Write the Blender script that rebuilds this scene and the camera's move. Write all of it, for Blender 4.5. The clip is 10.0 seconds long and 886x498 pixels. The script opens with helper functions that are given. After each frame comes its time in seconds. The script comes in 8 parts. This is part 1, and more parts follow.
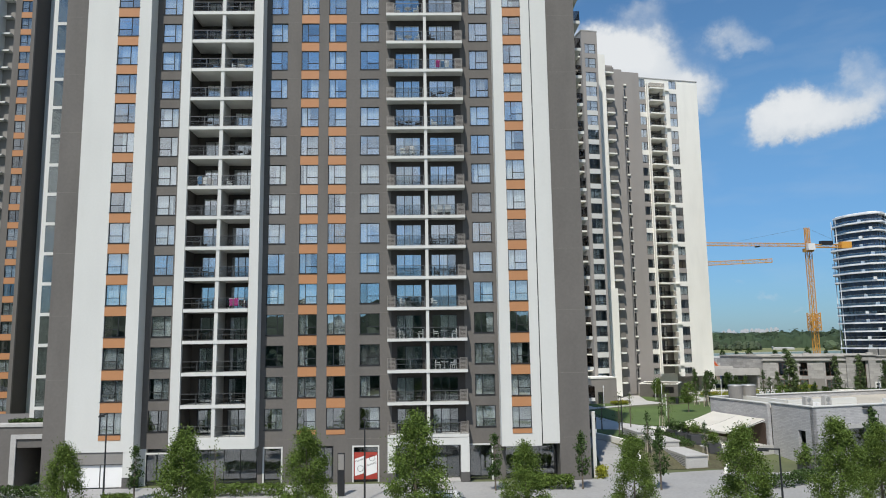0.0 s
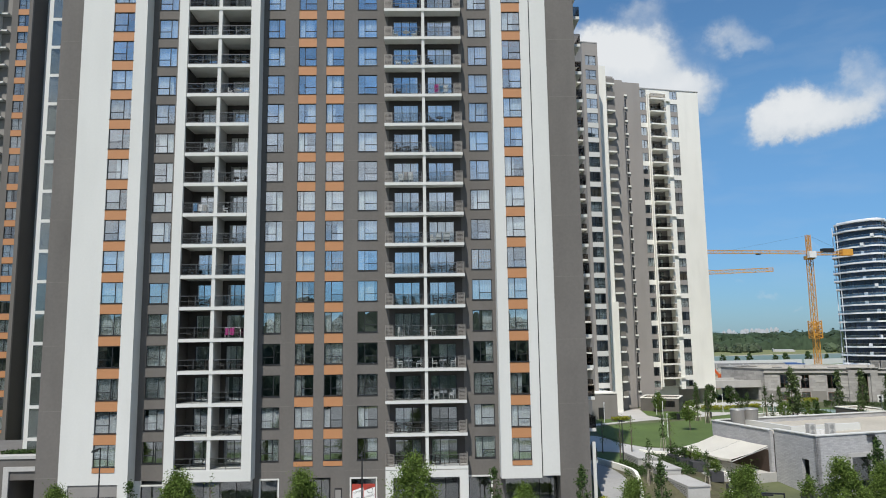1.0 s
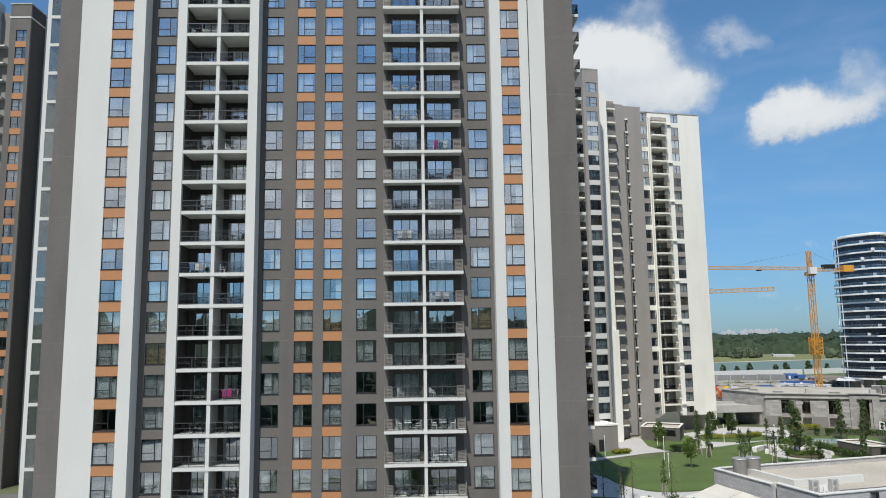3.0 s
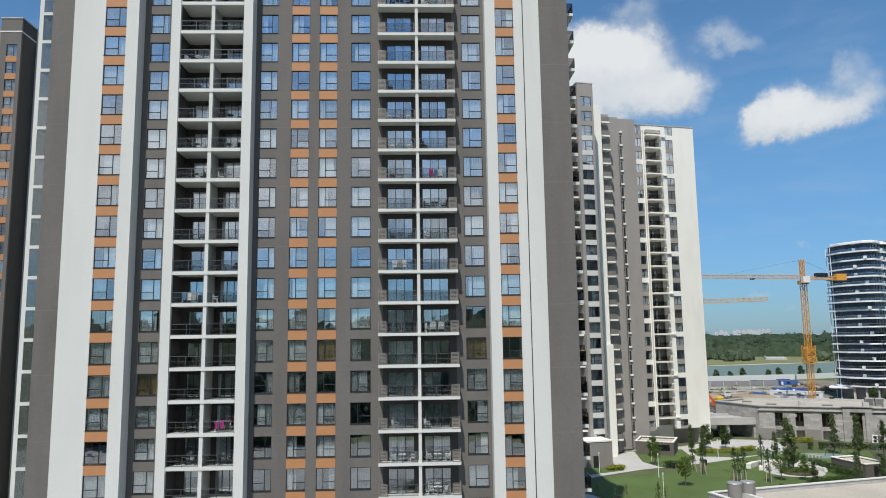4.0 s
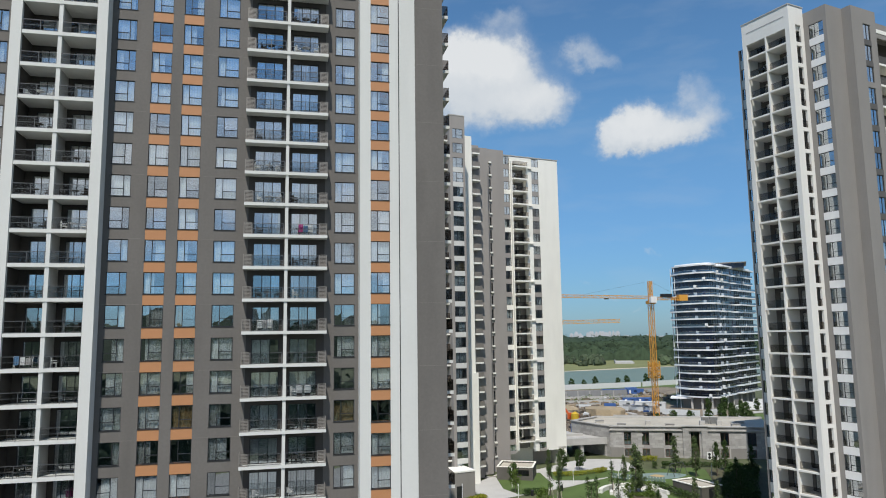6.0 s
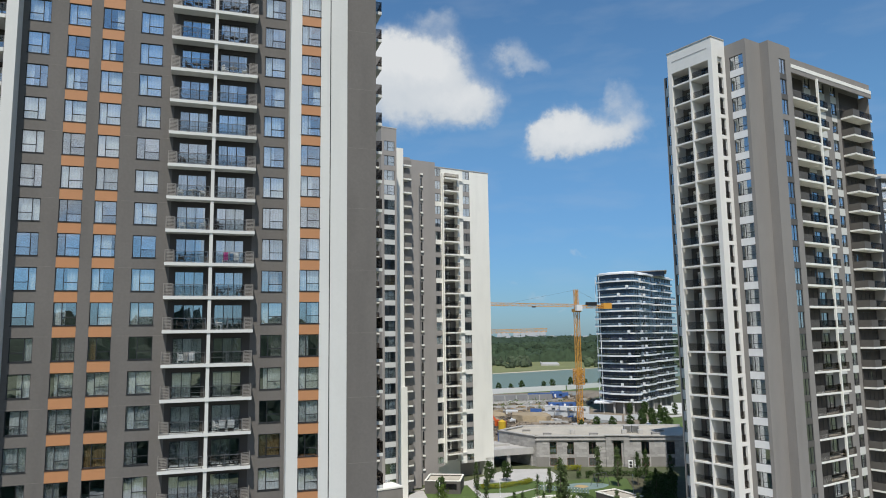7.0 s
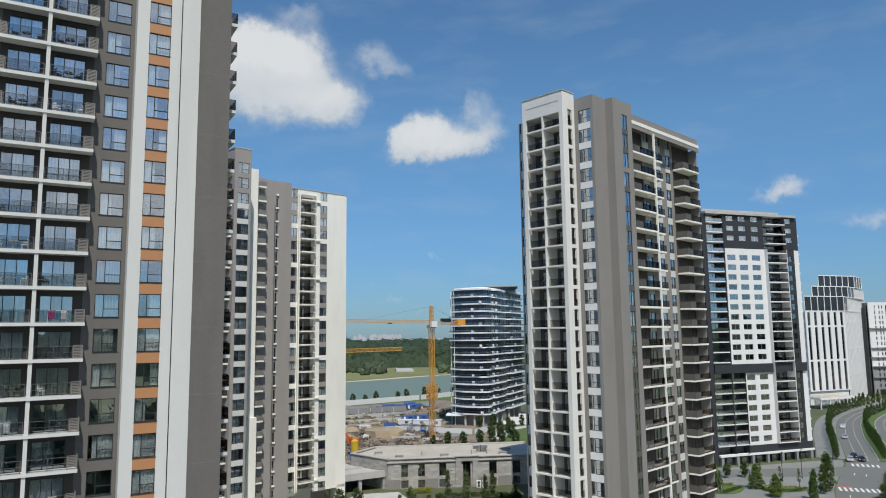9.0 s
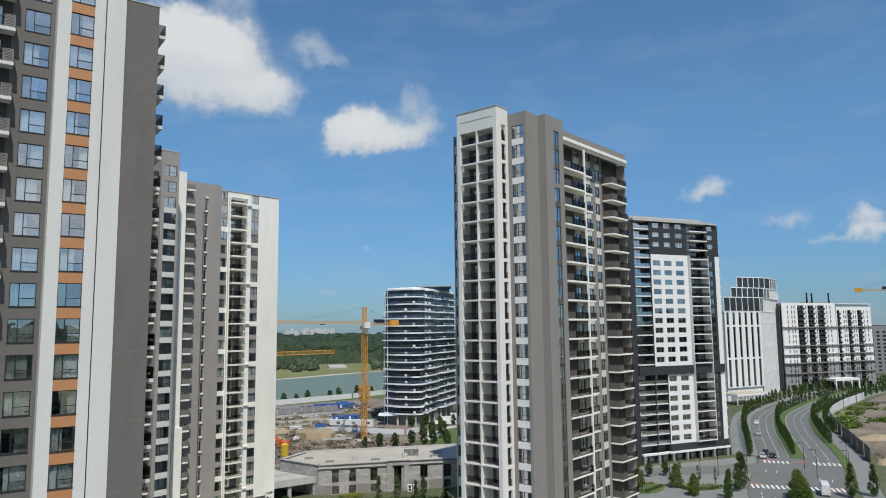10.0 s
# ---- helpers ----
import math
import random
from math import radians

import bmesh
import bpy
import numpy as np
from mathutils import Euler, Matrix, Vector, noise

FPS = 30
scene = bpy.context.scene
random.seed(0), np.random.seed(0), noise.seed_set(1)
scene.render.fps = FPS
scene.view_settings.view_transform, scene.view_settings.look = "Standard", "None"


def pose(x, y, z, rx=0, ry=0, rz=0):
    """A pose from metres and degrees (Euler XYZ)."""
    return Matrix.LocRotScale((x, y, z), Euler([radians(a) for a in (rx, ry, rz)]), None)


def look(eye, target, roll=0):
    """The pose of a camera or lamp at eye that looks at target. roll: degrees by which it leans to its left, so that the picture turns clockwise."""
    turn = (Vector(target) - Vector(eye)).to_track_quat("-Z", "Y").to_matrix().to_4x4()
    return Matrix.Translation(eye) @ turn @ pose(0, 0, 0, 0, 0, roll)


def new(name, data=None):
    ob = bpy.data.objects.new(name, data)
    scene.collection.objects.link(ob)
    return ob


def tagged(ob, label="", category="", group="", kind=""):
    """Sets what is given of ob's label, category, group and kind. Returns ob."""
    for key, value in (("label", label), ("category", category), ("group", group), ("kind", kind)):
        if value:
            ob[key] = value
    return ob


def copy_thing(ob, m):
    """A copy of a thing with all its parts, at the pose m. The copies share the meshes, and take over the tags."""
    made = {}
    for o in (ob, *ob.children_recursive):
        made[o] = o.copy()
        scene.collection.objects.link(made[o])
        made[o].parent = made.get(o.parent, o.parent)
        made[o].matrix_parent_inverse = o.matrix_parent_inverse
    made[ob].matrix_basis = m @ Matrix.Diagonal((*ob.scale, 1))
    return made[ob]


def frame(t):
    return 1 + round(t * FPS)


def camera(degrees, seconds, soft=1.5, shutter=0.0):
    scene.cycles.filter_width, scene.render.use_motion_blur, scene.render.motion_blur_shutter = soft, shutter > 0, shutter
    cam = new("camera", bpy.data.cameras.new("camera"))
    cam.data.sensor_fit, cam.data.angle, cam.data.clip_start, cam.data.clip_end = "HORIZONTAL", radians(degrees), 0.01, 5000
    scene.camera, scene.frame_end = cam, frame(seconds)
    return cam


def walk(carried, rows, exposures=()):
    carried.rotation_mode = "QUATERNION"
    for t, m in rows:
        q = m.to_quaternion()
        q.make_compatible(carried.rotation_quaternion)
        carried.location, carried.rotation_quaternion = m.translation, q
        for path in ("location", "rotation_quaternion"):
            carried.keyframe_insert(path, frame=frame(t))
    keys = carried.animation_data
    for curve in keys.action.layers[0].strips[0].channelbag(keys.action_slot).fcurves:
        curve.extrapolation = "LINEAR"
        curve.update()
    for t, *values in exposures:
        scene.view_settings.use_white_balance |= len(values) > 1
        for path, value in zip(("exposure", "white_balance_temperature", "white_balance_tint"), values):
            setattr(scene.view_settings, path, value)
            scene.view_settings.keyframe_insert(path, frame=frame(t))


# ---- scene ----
cam = camera(65.0, 10.0, 1.0)
PATH = [
    (0, (0.44, -0.579, 11.943), (0.488, 1.404, 12.204), -0.8),
    (0.5, (0.518, -0.047, 13.426), (0.566, 1.936, 13.686), -0.8),
    (1, (0.608, -0.007, 14.83), (0.656, 1.976, 15.089), -0.8),
    (1.5, (0.651, -0.069, 16.342), (0.699, 1.914, 16.599), -0.8),
    (2, (0.692, -0.067, 17.828), (0.74, 1.916, 18.084), -0.8),
    (2.5, (0.719, -0.053, 19.239), (0.767, 1.93, 19.495), -0.8),
    (4, (0.612, 0.095, 23.615), (0.679, 2.077, 23.87), -0.8),
    (4.5, (0.553, 0.102, 24.948), (0.699, 2.08, 25.205), -0.8),
    (5, (0.503, 0.103, 26.484), (0.755, 2.071, 26.736), -0.8),
    (5.5, (0.477, 0.258, 27.971), (0.818, 2.212, 28.222), -0.8),
    (7, (0.398, 0.935, 32.451), (1.034, 2.816, 32.696), -0.8),
    (7.5, (0.491, 0.978, 33.802), (1.201, 2.831, 34.047), -0.8),
    (8, (0.558, 0.978, 35.158), (1.369, 2.79, 35.402), -0.8),
    (8.5, (0.636, 0.724, 36.477), (1.553, 2.484, 36.72), -0.8),
    (9, (0.632, 0.544, 37.818), (1.636, 2.257, 38.062), -0.7),
    (9.5, (0.642, 0.203, 39.204), (1.718, 1.871, 39.447), -0.7),
    (10, (0.544, -0.116, 40.587), (1.705, 1.496, 40.811), -0.6),
]
walk(cam, [(t, look(eye, target, roll)) for t, eye, target, roll in PATH], [(0, 0.08), (4, 0.06), (7, -0.03), (10, -0.09)])

# ---- world, sun, exposure ----
SUN_AZ, SUN_EL = 20.0, 57.0          # degrees from -y towards -x; above the horizon
sun_dir = Vector((-math.sin(radians(SUN_AZ)) * math.cos(radians(SUN_EL)),
                  -math.cos(radians(SUN_AZ)) * math.cos(radians(SUN_EL)), math.sin(radians(SUN_EL))))
sun_data = bpy.data.lights.new("sun", "SUN")
sun_data.energy, sun_data.angle, sun_data.color = 4.3, radians(0.53), (1.0, 0.955, 0.88)
sun = new("sun", sun_data)
sun.matrix_world = look(Vector((-60, -150, 260)), Vector((-60, -150, 260)) - sun_dir)

world = bpy.data.worlds.new("sky")
scene.world = world
world.use_nodes = True
wn, wl = world.node_tree.nodes, world.node_tree.links
wn.clear()


def wmath(op, a, b=None, c=None):
    n = wn.new("ShaderNodeMath")
    n.operation = op
    for i, v in enumerate((a, b, c)):
        if v is None:
            continue
        if isinstance(v, (int, float)):
            n.inputs[i].default_value = v
        else:
            wl.new(v, n.inputs[i])
    return n.outputs[0]


sky = wn.new("ShaderNodeTexSky")
sky.sky_type, sky.sun_disc = "NISHITA", False
sky.sun_elevation, sky.sun_rotation = radians(SUN_EL), radians(180 + SUN_AZ)
sky.air_density, sky.dust_density, sky.ozone_density, sky.altitude = 1.2, 0.15, 4.0, 100
geo = wn.new("ShaderNodeTexCoord")
sep = wn.new("ShaderNodeSeparateXYZ")
wl.new(geo.outputs["Generated"], sep.inputs[0])
az = wmath("MULTIPLY", wmath("ARCTAN2", sep.outputs[0], sep.outputs[1]), 57.29578)
el = wmath("MULTIPLY", wmath("ARCSINE", sep.outputs[2]), 57.29578)
# clouds: azimuth, elevation, half width, half height (degrees), weight
CLOUDS = [(15.2, 20.9, 4.2, 2.5, 1.0), (14.2, 22.6, 2.8, 1.5, 0.8), (18.2, 21.2, 2.6, 2.4, 0.9), (21.2, 18.7, 2.4, 1.5, 0.95), (17.2, 17.9, 4.4, 1.5, 0.7), (10.2, 20.0, 3.6, 3.0, 0.9),
          (24.6, 22.9, 1.1, 1.2, 0.36), (24.7, 21.6, 1.9, 1.1, 0.43), (26.6, 20.9, 1.5, 0.7, 0.38), (27.0, 15.5, 1.5, 1.1, 0.8), (28.7, 16.5, 1.5, 1.5, 1.0), (30.6, 15.7, 2.0, 1.4, 1.0), (29.4, 14.7, 3.4, 0.8, 0.8), (33.4, 17.9, 1.4, 1.6, 0.56),
          (35.0, 16.0, 1.4, 1.3, 0.55), (33.0, 15.4, 1.9, 0.8, 0.6), (18.6, 25.3, 2.4, 0.9, 0.42), (57.3, 10.5, 1.5, 0.8, 0.8), (55.6, 9.9, 1.4, 0.5, 0.5), (62.3, 7.6, 1.7, 0.7, 0.6),
          (67.3, 7.5, 1.1, 0.85, 0.85), (64.6, 5.9, 1.5, 0.4, 0.5), (67.6, 6.1, 1.6, 0.7, 0.85), (29.6, 6.6, 0.8, 0.3, 0.4), (26.6, 3.0, 0.9, 0.35, 0.4), (28.6, 1.9, 0.9, 0.25, 0.35), (24.2, 4.0, 0.6, 0.25, 0.3), (-35.0, 27.0, 9.0, 3.0, 0.9), (100.0, 20.0, 9.0, 3.0, 0.8),
          # unseen, behind the view: added to whiten the mirrored sky and fill the facades
          (150.0, 24.0, 26.0, 9.0, 0.75), (-150.0, 30.0, 28.0, 10.0, 0.75), (-172.0, 12.0, 30.0, 7.0, 0.7), (164.0, 8.0, 24.0, 5.0, 0.8), (-148.0, 10.0, 22.0, 6.0, 0.8),
          (180.0, 14.0, 60.0, 15.0, 0.34), (172.0, 34.0, 22.0, 8.0, 0.7), (-118.0, 18.0, 16.0, 7.0, 0.7), (128.0, 12.0, 16.0, 5.0, 0.8)]
billow = []                              # the outlines are pushed about by noise
for size, detail in ((19.0, 8), (44.0, 4)):
    puff = wn.new("ShaderNodeTexNoise")
    puff.inputs["Scale"].default_value, puff.inputs["Detail"].default_value, puff.inputs["Roughness"].default_value = size, detail, 0.6
    wl.new(geo.outputs["Generated"], puff.inputs["Vector"])
    split_ = wn.new("ShaderNodeSeparateColor")
    wl.new(puff.outputs["Color"], split_.inputs[0])
    billow.append((puff, split_))
az_w = wmath("ADD", az, wmath("MULTIPLY", wmath("SUBTRACT", billow[0][1].outputs[0], 0.5), 4.2))
az_w = wmath("ADD", az_w, wmath("MULTIPLY", wmath("SUBTRACT", billow[1][1].outputs[0], 0.5), 1.5))
el_w = wmath("ADD", el, wmath("MULTIPLY", wmath("SUBTRACT", billow[0][1].outputs[1], 0.5), 3.0))
el_w = wmath("ADD", el_w, wmath("MULTIPLY", wmath("SUBTRACT", billow[1][1].outputs[1], 0.5), 1.3))
cover = tilt = None
for a0, e0, w, h, k in CLOUDS:
    da = wmath("DIVIDE", wmath("SUBTRACT", az_w, a0), w)
    de = wmath("DIVIDE", wmath("SUBTRACT", el_w, e0), h)
    r2 = wmath("ADD", wmath("MULTIPLY", da, da), wmath("MULTIPLY", de, de))
    blob = wmath("MULTIPLY", wmath("POWER", 2.718, wmath("MULTIPLY", wmath("POWER", r2, 1.15), -0.8)), k)
    up = wmath("MULTIPLY", blob, de)
    cover, tilt = (blob, up) if cover is None else (wmath("ADD", cover, blob), wmath("ADD", tilt, up))
wisp = wn.new("ShaderNodeTexNoise")
wisp.inputs["Scale"].default_value, wisp.inputs["Detail"].default_value = 9, 5
stretch = wn.new("ShaderNodeMapping")
stretch.inputs["Scale"].default_value = (1, 1, 3.5)
wl.new(geo.outputs["Generated"], stretch.inputs["Vector"])
wl.new(stretch.outputs[0], wisp.inputs["Vector"])
edge = wmath("ADD", cover, wmath("MULTIPLY", wmath("SUBTRACT", billow[1][0].outputs[0], 0.5), wmath("MINIMUM", cover, 0.7)))
mask = wn.new("ShaderNodeMapRange")
mask.interpolation_type = "SMOOTHSTEP"
mask.inputs["From Min"].default_value, mask.inputs["From Max"].default_value, mask.inputs["To Max"].default_value = 0.13, 1.15, 0.93
wl.new(wmath("ADD", edge, wmath("MULTIPLY", tilt, 0.38)), mask.inputs["Value"])
thin = wn.new("ShaderNodeMapRange")
thin.inputs["From Min"].default_value, thin.inputs["From Max"].default_value, thin.inputs["To Max"].default_value = 0.5, 0.85, 0.16
wl.new(wisp.outputs[0], thin.inputs["Value"])
amount = wmath("MAXIMUM", mask.outputs[0], thin.outputs[0])
tone = wn.new("ShaderNodeMixRGB")       # cloud bases greyer than their tops
tone.inputs[1].default_value, tone.inputs[2].default_value = (4.7, 5.25, 5.8, 1), (7.1, 7.25, 7.3, 1)
shade = wn.new("ShaderNodeMapRange")
shade.inputs["From Min"].default_value, shade.inputs["From Max"].default_value = -0.1, 1.15
wl.new(wmath("ADD", wmath("MULTIPLY", edge, 0.6), wmath("MULTIPLY", tilt, 0.7)), shade.inputs["Value"])
wl.new(shade.outputs[0], tone.inputs[0])
mixer = wn.new("ShaderNodeMixRGB")
wl.new(amount, mixer.inputs[0])
haze = wn.new("ShaderNodeMapRange")      # the lowest sky is a cooler, duller blue
haze.inputs["From Min"].default_value, haze.inputs["From Max"].default_value = -1.0, 17.0
wl.new(el, haze.inputs["Value"])
cool = wn.new("ShaderNodeMixRGB")
cool.inputs[1].default_value, cool.inputs[2].default_value = (0.265, 0.465, 0.82, 1), (0.64, 0.90, 1.03, 1)
wl.new(haze.outputs[0], cool.inputs[0])
tint = wn.new("ShaderNodeMixRGB")
tint.blend_type = "MULTIPLY"
tint.inputs[0].default_value = 1.0
wl.new(sky.outputs[0], tint.inputs[1])
wl.new(cool.outputs[0], tint.inputs[2])
wl.new(tint.outputs[0], mixer.inputs[1])
wl.new(tone.outputs[0], mixer.inputs[2])
back = wn.new("ShaderNodeBackground")
back.inputs["Strength"].default_value = 0.11
wl.new(mixer.outputs[0], back.inputs["Color"])
wout = wn.new("ShaderNodeOutputWorld")
wl.new(back.outputs[0], wout.inputs["Surface"])


# ---- materials ----
def material(name, base, rough=0.7, metal=0.0, vary=0.12, scale=1.5, fine=25.0, bump=0.15, stain=0.0, coord="Object", spec=0.5, island=0.0):
    """A surface with variation at two scales, optional streaky stains, and fine relief."""
    m = bpy.data.materials.new(name)
    m.use_nodes = True
    n, l = m.node_tree.nodes, m.node_tree.links
    b = n["Principled BSDF"]
    b.inputs["Roughness"].default_value, b.inputs["Metallic"].default_value = rough, metal
    b.inputs["Specular IOR Level"].default_value = spec
    tc = n.new("ShaderNodeTexCoord")
    big, small = n.new("ShaderNodeTexNoise"), n.new("ShaderNodeTexNoise")
    big.inputs["Scale"].default_value, big.inputs["Detail"].default_value = scale, 3
    small.inputs["Scale"].default_value, small.inputs["Detail"].default_value = fine, 4
    for t in (big, small):
        l.new(tc.outputs[coord], t.inputs["Vector"])
    add = n.new("ShaderNodeMath")
    add.operation = "ADD"
    l.new(big.outputs[0], add.inputs[0])
    l.new(small.outputs[0], add.inputs[1])
    rng = n.new("ShaderNodeMapRange")
    rng.inputs["From Min"].default_value, rng.inputs["From Max"].default_value = 0.6, 1.4
    rng.inputs["To Min"].default_value, rng.inputs["To Max"].default_value = 1 - vary, 1 + vary
    l.new(add.outputs[0], rng.inputs["Value"])
    value = rng.outputs[0]
    if stain:
        st = n.new("ShaderNodeTexNoise")
        st.inputs["Scale"].default_value, st.inputs["Detail"].default_value = 1.0, 5
        mp = n.new("ShaderNodeMapping")
        mp.inputs["Scale"].default_value = (0.45, 0.45, 0.09)
        l.new(tc.outputs[coord], mp.inputs["Vector"])
        l.new(mp.outputs[0], st.inputs["Vector"])
        r2 = n.new("ShaderNodeMapRange")
        r2.inputs["From Min"].default_value, r2.inputs["From Max"].default_value = 0.45, 0.75
        r2.inputs["To Min"].default_value, r2.inputs["To Max"].default_value = 1, 1 - stain
        l.new(st.outputs[0], r2.inputs["Value"])
        mu = n.new("ShaderNodeMath")
        mu.operation = "MULTIPLY"
        l.new(value, mu.inputs[0])
        l.new(r2.outputs[0], mu.inputs[1])
        value = mu.outputs[0]
    if island:
        gi = n.new("ShaderNodeNewGeometry")
        r3 = n.new("ShaderNodeMapRange")
        r3.inputs["To Min"].default_value, r3.inputs["To Max"].default_value = 1 - island, 1 + island
        l.new(gi.outputs["Random Per Island"], r3.inputs["Value"])
        mu = n.new("ShaderNodeMath")
        mu.operation = "MULTIPLY"
        l.new(value, mu.inputs[0])
        l.new(r3.outputs[0], mu.inputs[1])
        value = mu.outputs[0]
    hs = n.new("ShaderNodeHueSaturation")
    hs.inputs["Color"].default_value = (*base, 1)
    l.new(value, hs.inputs["Value"])
    l.new(hs.outputs[0], b.inputs["Base Color"])
    if bump:
        bp = n.new("ShaderNodeBump")
        bp.inputs["Strength"].default_value, bp.inputs["Distance"].default_value = bump, 0.02
        l.new(small.outputs[0], bp.inputs["Height"])
        l.new(bp.outputs[0], b.inputs["Normal"])
    return m


def glass(name, tint, reflect, rough=0.01, wobble=0.02, graze=0.9):
    """Window glass: a partly mirroring, partly clear pane, slightly uneven."""
    m = bpy.data.materials.new(name)
    m.use_nodes = True
    n, l = m.node_tree.nodes, m.node_tree.links
    n.remove(n["Principled BSDF"])
    gl, tr, mx = n.new("ShaderNodeBsdfGlossy"), n.new("ShaderNodeBsdfTransparent"), n.new("ShaderNodeMixShader")
    gl.inputs["Roughness"].default_value, gl.inputs["Color"].default_value = rough, (0.95, 0.97, 1.0, 1)
    tr.inputs["Color"].default_value = (*(math.sqrt(c) for c in tint), 1)
    # each pane has two faces, so each takes half of the mirroring; it grows towards grazing views
    lw, pw, ad = n.new("ShaderNodeLayerWeight"), n.new("ShaderNodeMath"), n.new("ShaderNodeMath")
    lw.inputs["Blend"].default_value = 0.5
    pw.operation = "POWER"
    pw.inputs[1].default_value = 4.0
    l.new(lw.outputs["Facing"], pw.inputs[0])
    ad.operation = "ADD"
    ad.use_clamp = True
    oi, wv = n.new("ShaderNodeObjectInfo"), n.new("ShaderNodeMapRange")
    wv.inputs["To Min"].default_value, wv.inputs["To Max"].default_value = reflect * 0.42, reflect * 0.78
    l.new(oi.outputs["Random"], wv.inputs["Value"])
    gz = n.new("ShaderNodeMath")
    gz.operation = "MULTIPLY"
    gz.inputs[1].default_value = graze
    l.new(pw.outputs[0], gz.inputs[0])
    l.new(gz.outputs[0], ad.inputs[0])
    l.new(wv.outputs[0], ad.inputs[1])
    tc, no, bp = n.new("ShaderNodeTexCoord"), n.new("ShaderNodeTexNoise"), n.new("ShaderNodeBump")
    no.inputs["Scale"].default_value, no.inputs["Detail"].default_value = 1.1, 1
    bp.inputs["Strength"].default_value, bp.inputs["Distance"].default_value = wobble, 0.1
    l.new(tc.outputs["Object"], no.inputs["Vector"])
    l.new(no.outputs[0], bp.inputs["Height"])
    l.new(bp.outputs[0], gl.inputs["Normal"])
    l.new(ad.outputs[0], mx.inputs[0])
    l.new(tr.outputs[0], mx.inputs[1])
    l.new(gl.outputs[0], mx.inputs[2])
    l.new(mx.outputs[0], n["Material Output"].inputs["Surface"])
    return m


GREY = material("grey_render", (0.138, 0.128, 0.117), 0.85, vary=0.10, scale=0.18, fine=4, stain=0.16)
GREY_LIGHT = material("light_grey_render", (0.24, 0.23, 0.215), 0.85, vary=0.06, scale=0.25, fine=6, stain=0.10)
PALE = material("pale_render", (0.74, 0.725, 0.68), 0.8, vary=0.03, scale=0.2, fine=5, stain=0.08)
TAUPE_LIGHT = material("light_taupe_render", (0.315, 0.293, 0.272), 0.85, vary=0.05, scale=0.25, fine=6, stain=0.10)
TAUPE = material("taupe_render", (0.252, 0.236, 0.218), 0.85, vary=0.05, scale=0.25, fine=6, stain=0.10)
WHITE = material("white_render", (0.605, 0.608, 0.578), 0.8, vary=0.03, scale=0.2, fine=5, stain=0.045)
CREAM = material("cream_render", (0.84, 0.825, 0.755), 0.8, vary=0.03, scale=0.2, fine=5, stain=0.08)
ORANGE = material("orange_panel", (0.43, 0.205, 0.090), 0.6, vary=0.05, scale=0.7, fine=9, stain=0.06)
JOINT = material("pale_joint", (0.185, 0.176, 0.156), 0.85, vary=0.2, scale=2)
GREY_METAL = material("mid_grey_metal", (0.33, 0.33, 0.32), 0.5, 0.3, vary=0.1, bump=0)
DARK_METAL = material("dark_grey_aluminium", (0.045, 0.047, 0.05), 0.45, 0.6, vary=0.1, bump=0)
RAIL_METAL = material("grey_rail_metal", (0.16, 0.16, 0.16), 0.45, 0.7, vary=0.1, bump=0)
LOUVRE = material("taupe_louvre_metal", (0.25, 0.23, 0.205), 0.5, 0.3, vary=0.1, bump=0)
# the gloom of unlit rooms and recesses is put into this dark colour
ROOM = material("dim_room_interior", (0.15, 0.145, 0.14), 0.9, vary=0.15, scale=0.6)
CURTAIN = material("pale_curtain", (0.84, 0.84, 0.82), 0.95, vary=0.18, scale=2.0, fine=14, stain=0.2)
CURTAIN_GREY = material("grey_curtain", (0.42, 0.41, 0.40), 0.95, vary=0.2, scale=2.0, fine=14)
CURTAIN_OCHRE = material("ochre_curtain", (0.42, 0.28, 0.13), 0.95, vary=0.2, scale=2.0, fine=14)
PANE = glass("window_glass", (0.86, 0.92, 0.93), 0.58)
PANE_DARK = glass("dark_window_glass", (0.50, 0.54, 0.56), 0.25)
RAIL_GLASS = glass("clear_rail_glass", (0.68, 0.70, 0.70), 0.02, graze=0.25)
GREY_RAIL = glass("grey_rail_glass", (0.47, 0.45, 0.43), 0.03, graze=0.12)
BLUE_PANE = glass("blue_grey_window_glass", (0.62, 0.70, 0.74), 0.62)
# distance haze over the city is mixed into this pale blue-grey
CITY = material("hazed_city_plaster", (0.45, 0.465, 0.49), 0.9, vary=0.08, scale=0.02, fine=0.1)
RAIL_BLUE = glass("blue_rail_glass", (0.55, 0.62, 0.70), 0.16, graze=0.4)
SMOKED = glass("smoked_rail_glass", (0.26, 0.24, 0.225), 0.03, graze=0.12)
FLANK_GLASS = glass("flank_balcony_glass", (0.40, 0.43, 0.42), 0.22, graze=0.3)
SHOP = glass("shop_glass", (0.62, 0.66, 0.67), 0.26)
# on the tower by the road this dark colour carries the balconies' shade
BALCONY_WALL = material("dark_brown_grey_wall", (0.062, 0.054, 0.048), 0.85, vary=0.08, scale=0.6)
PANEL_BROWN = material("brown_grey_louvre_panel", (0.105, 0.096, 0.085), 0.6, vary=0.1, scale=0.8, fine=12)
BROWN_FRAME = material("red_brown_window_frame", (0.15, 0.075, 0.055), 0.6, vary=0.1)
CONCRETE = material("pale_concrete", (0.44, 0.43, 0.41), 0.85, vary=0.14, scale=0.5, fine=8, stain=0.12)
ROOF_FELT = material("grey_roof_ballast", (0.44, 0.405, 0.34), 0.95, vary=0.2, scale=0.15, fine=3, bump=0.4)
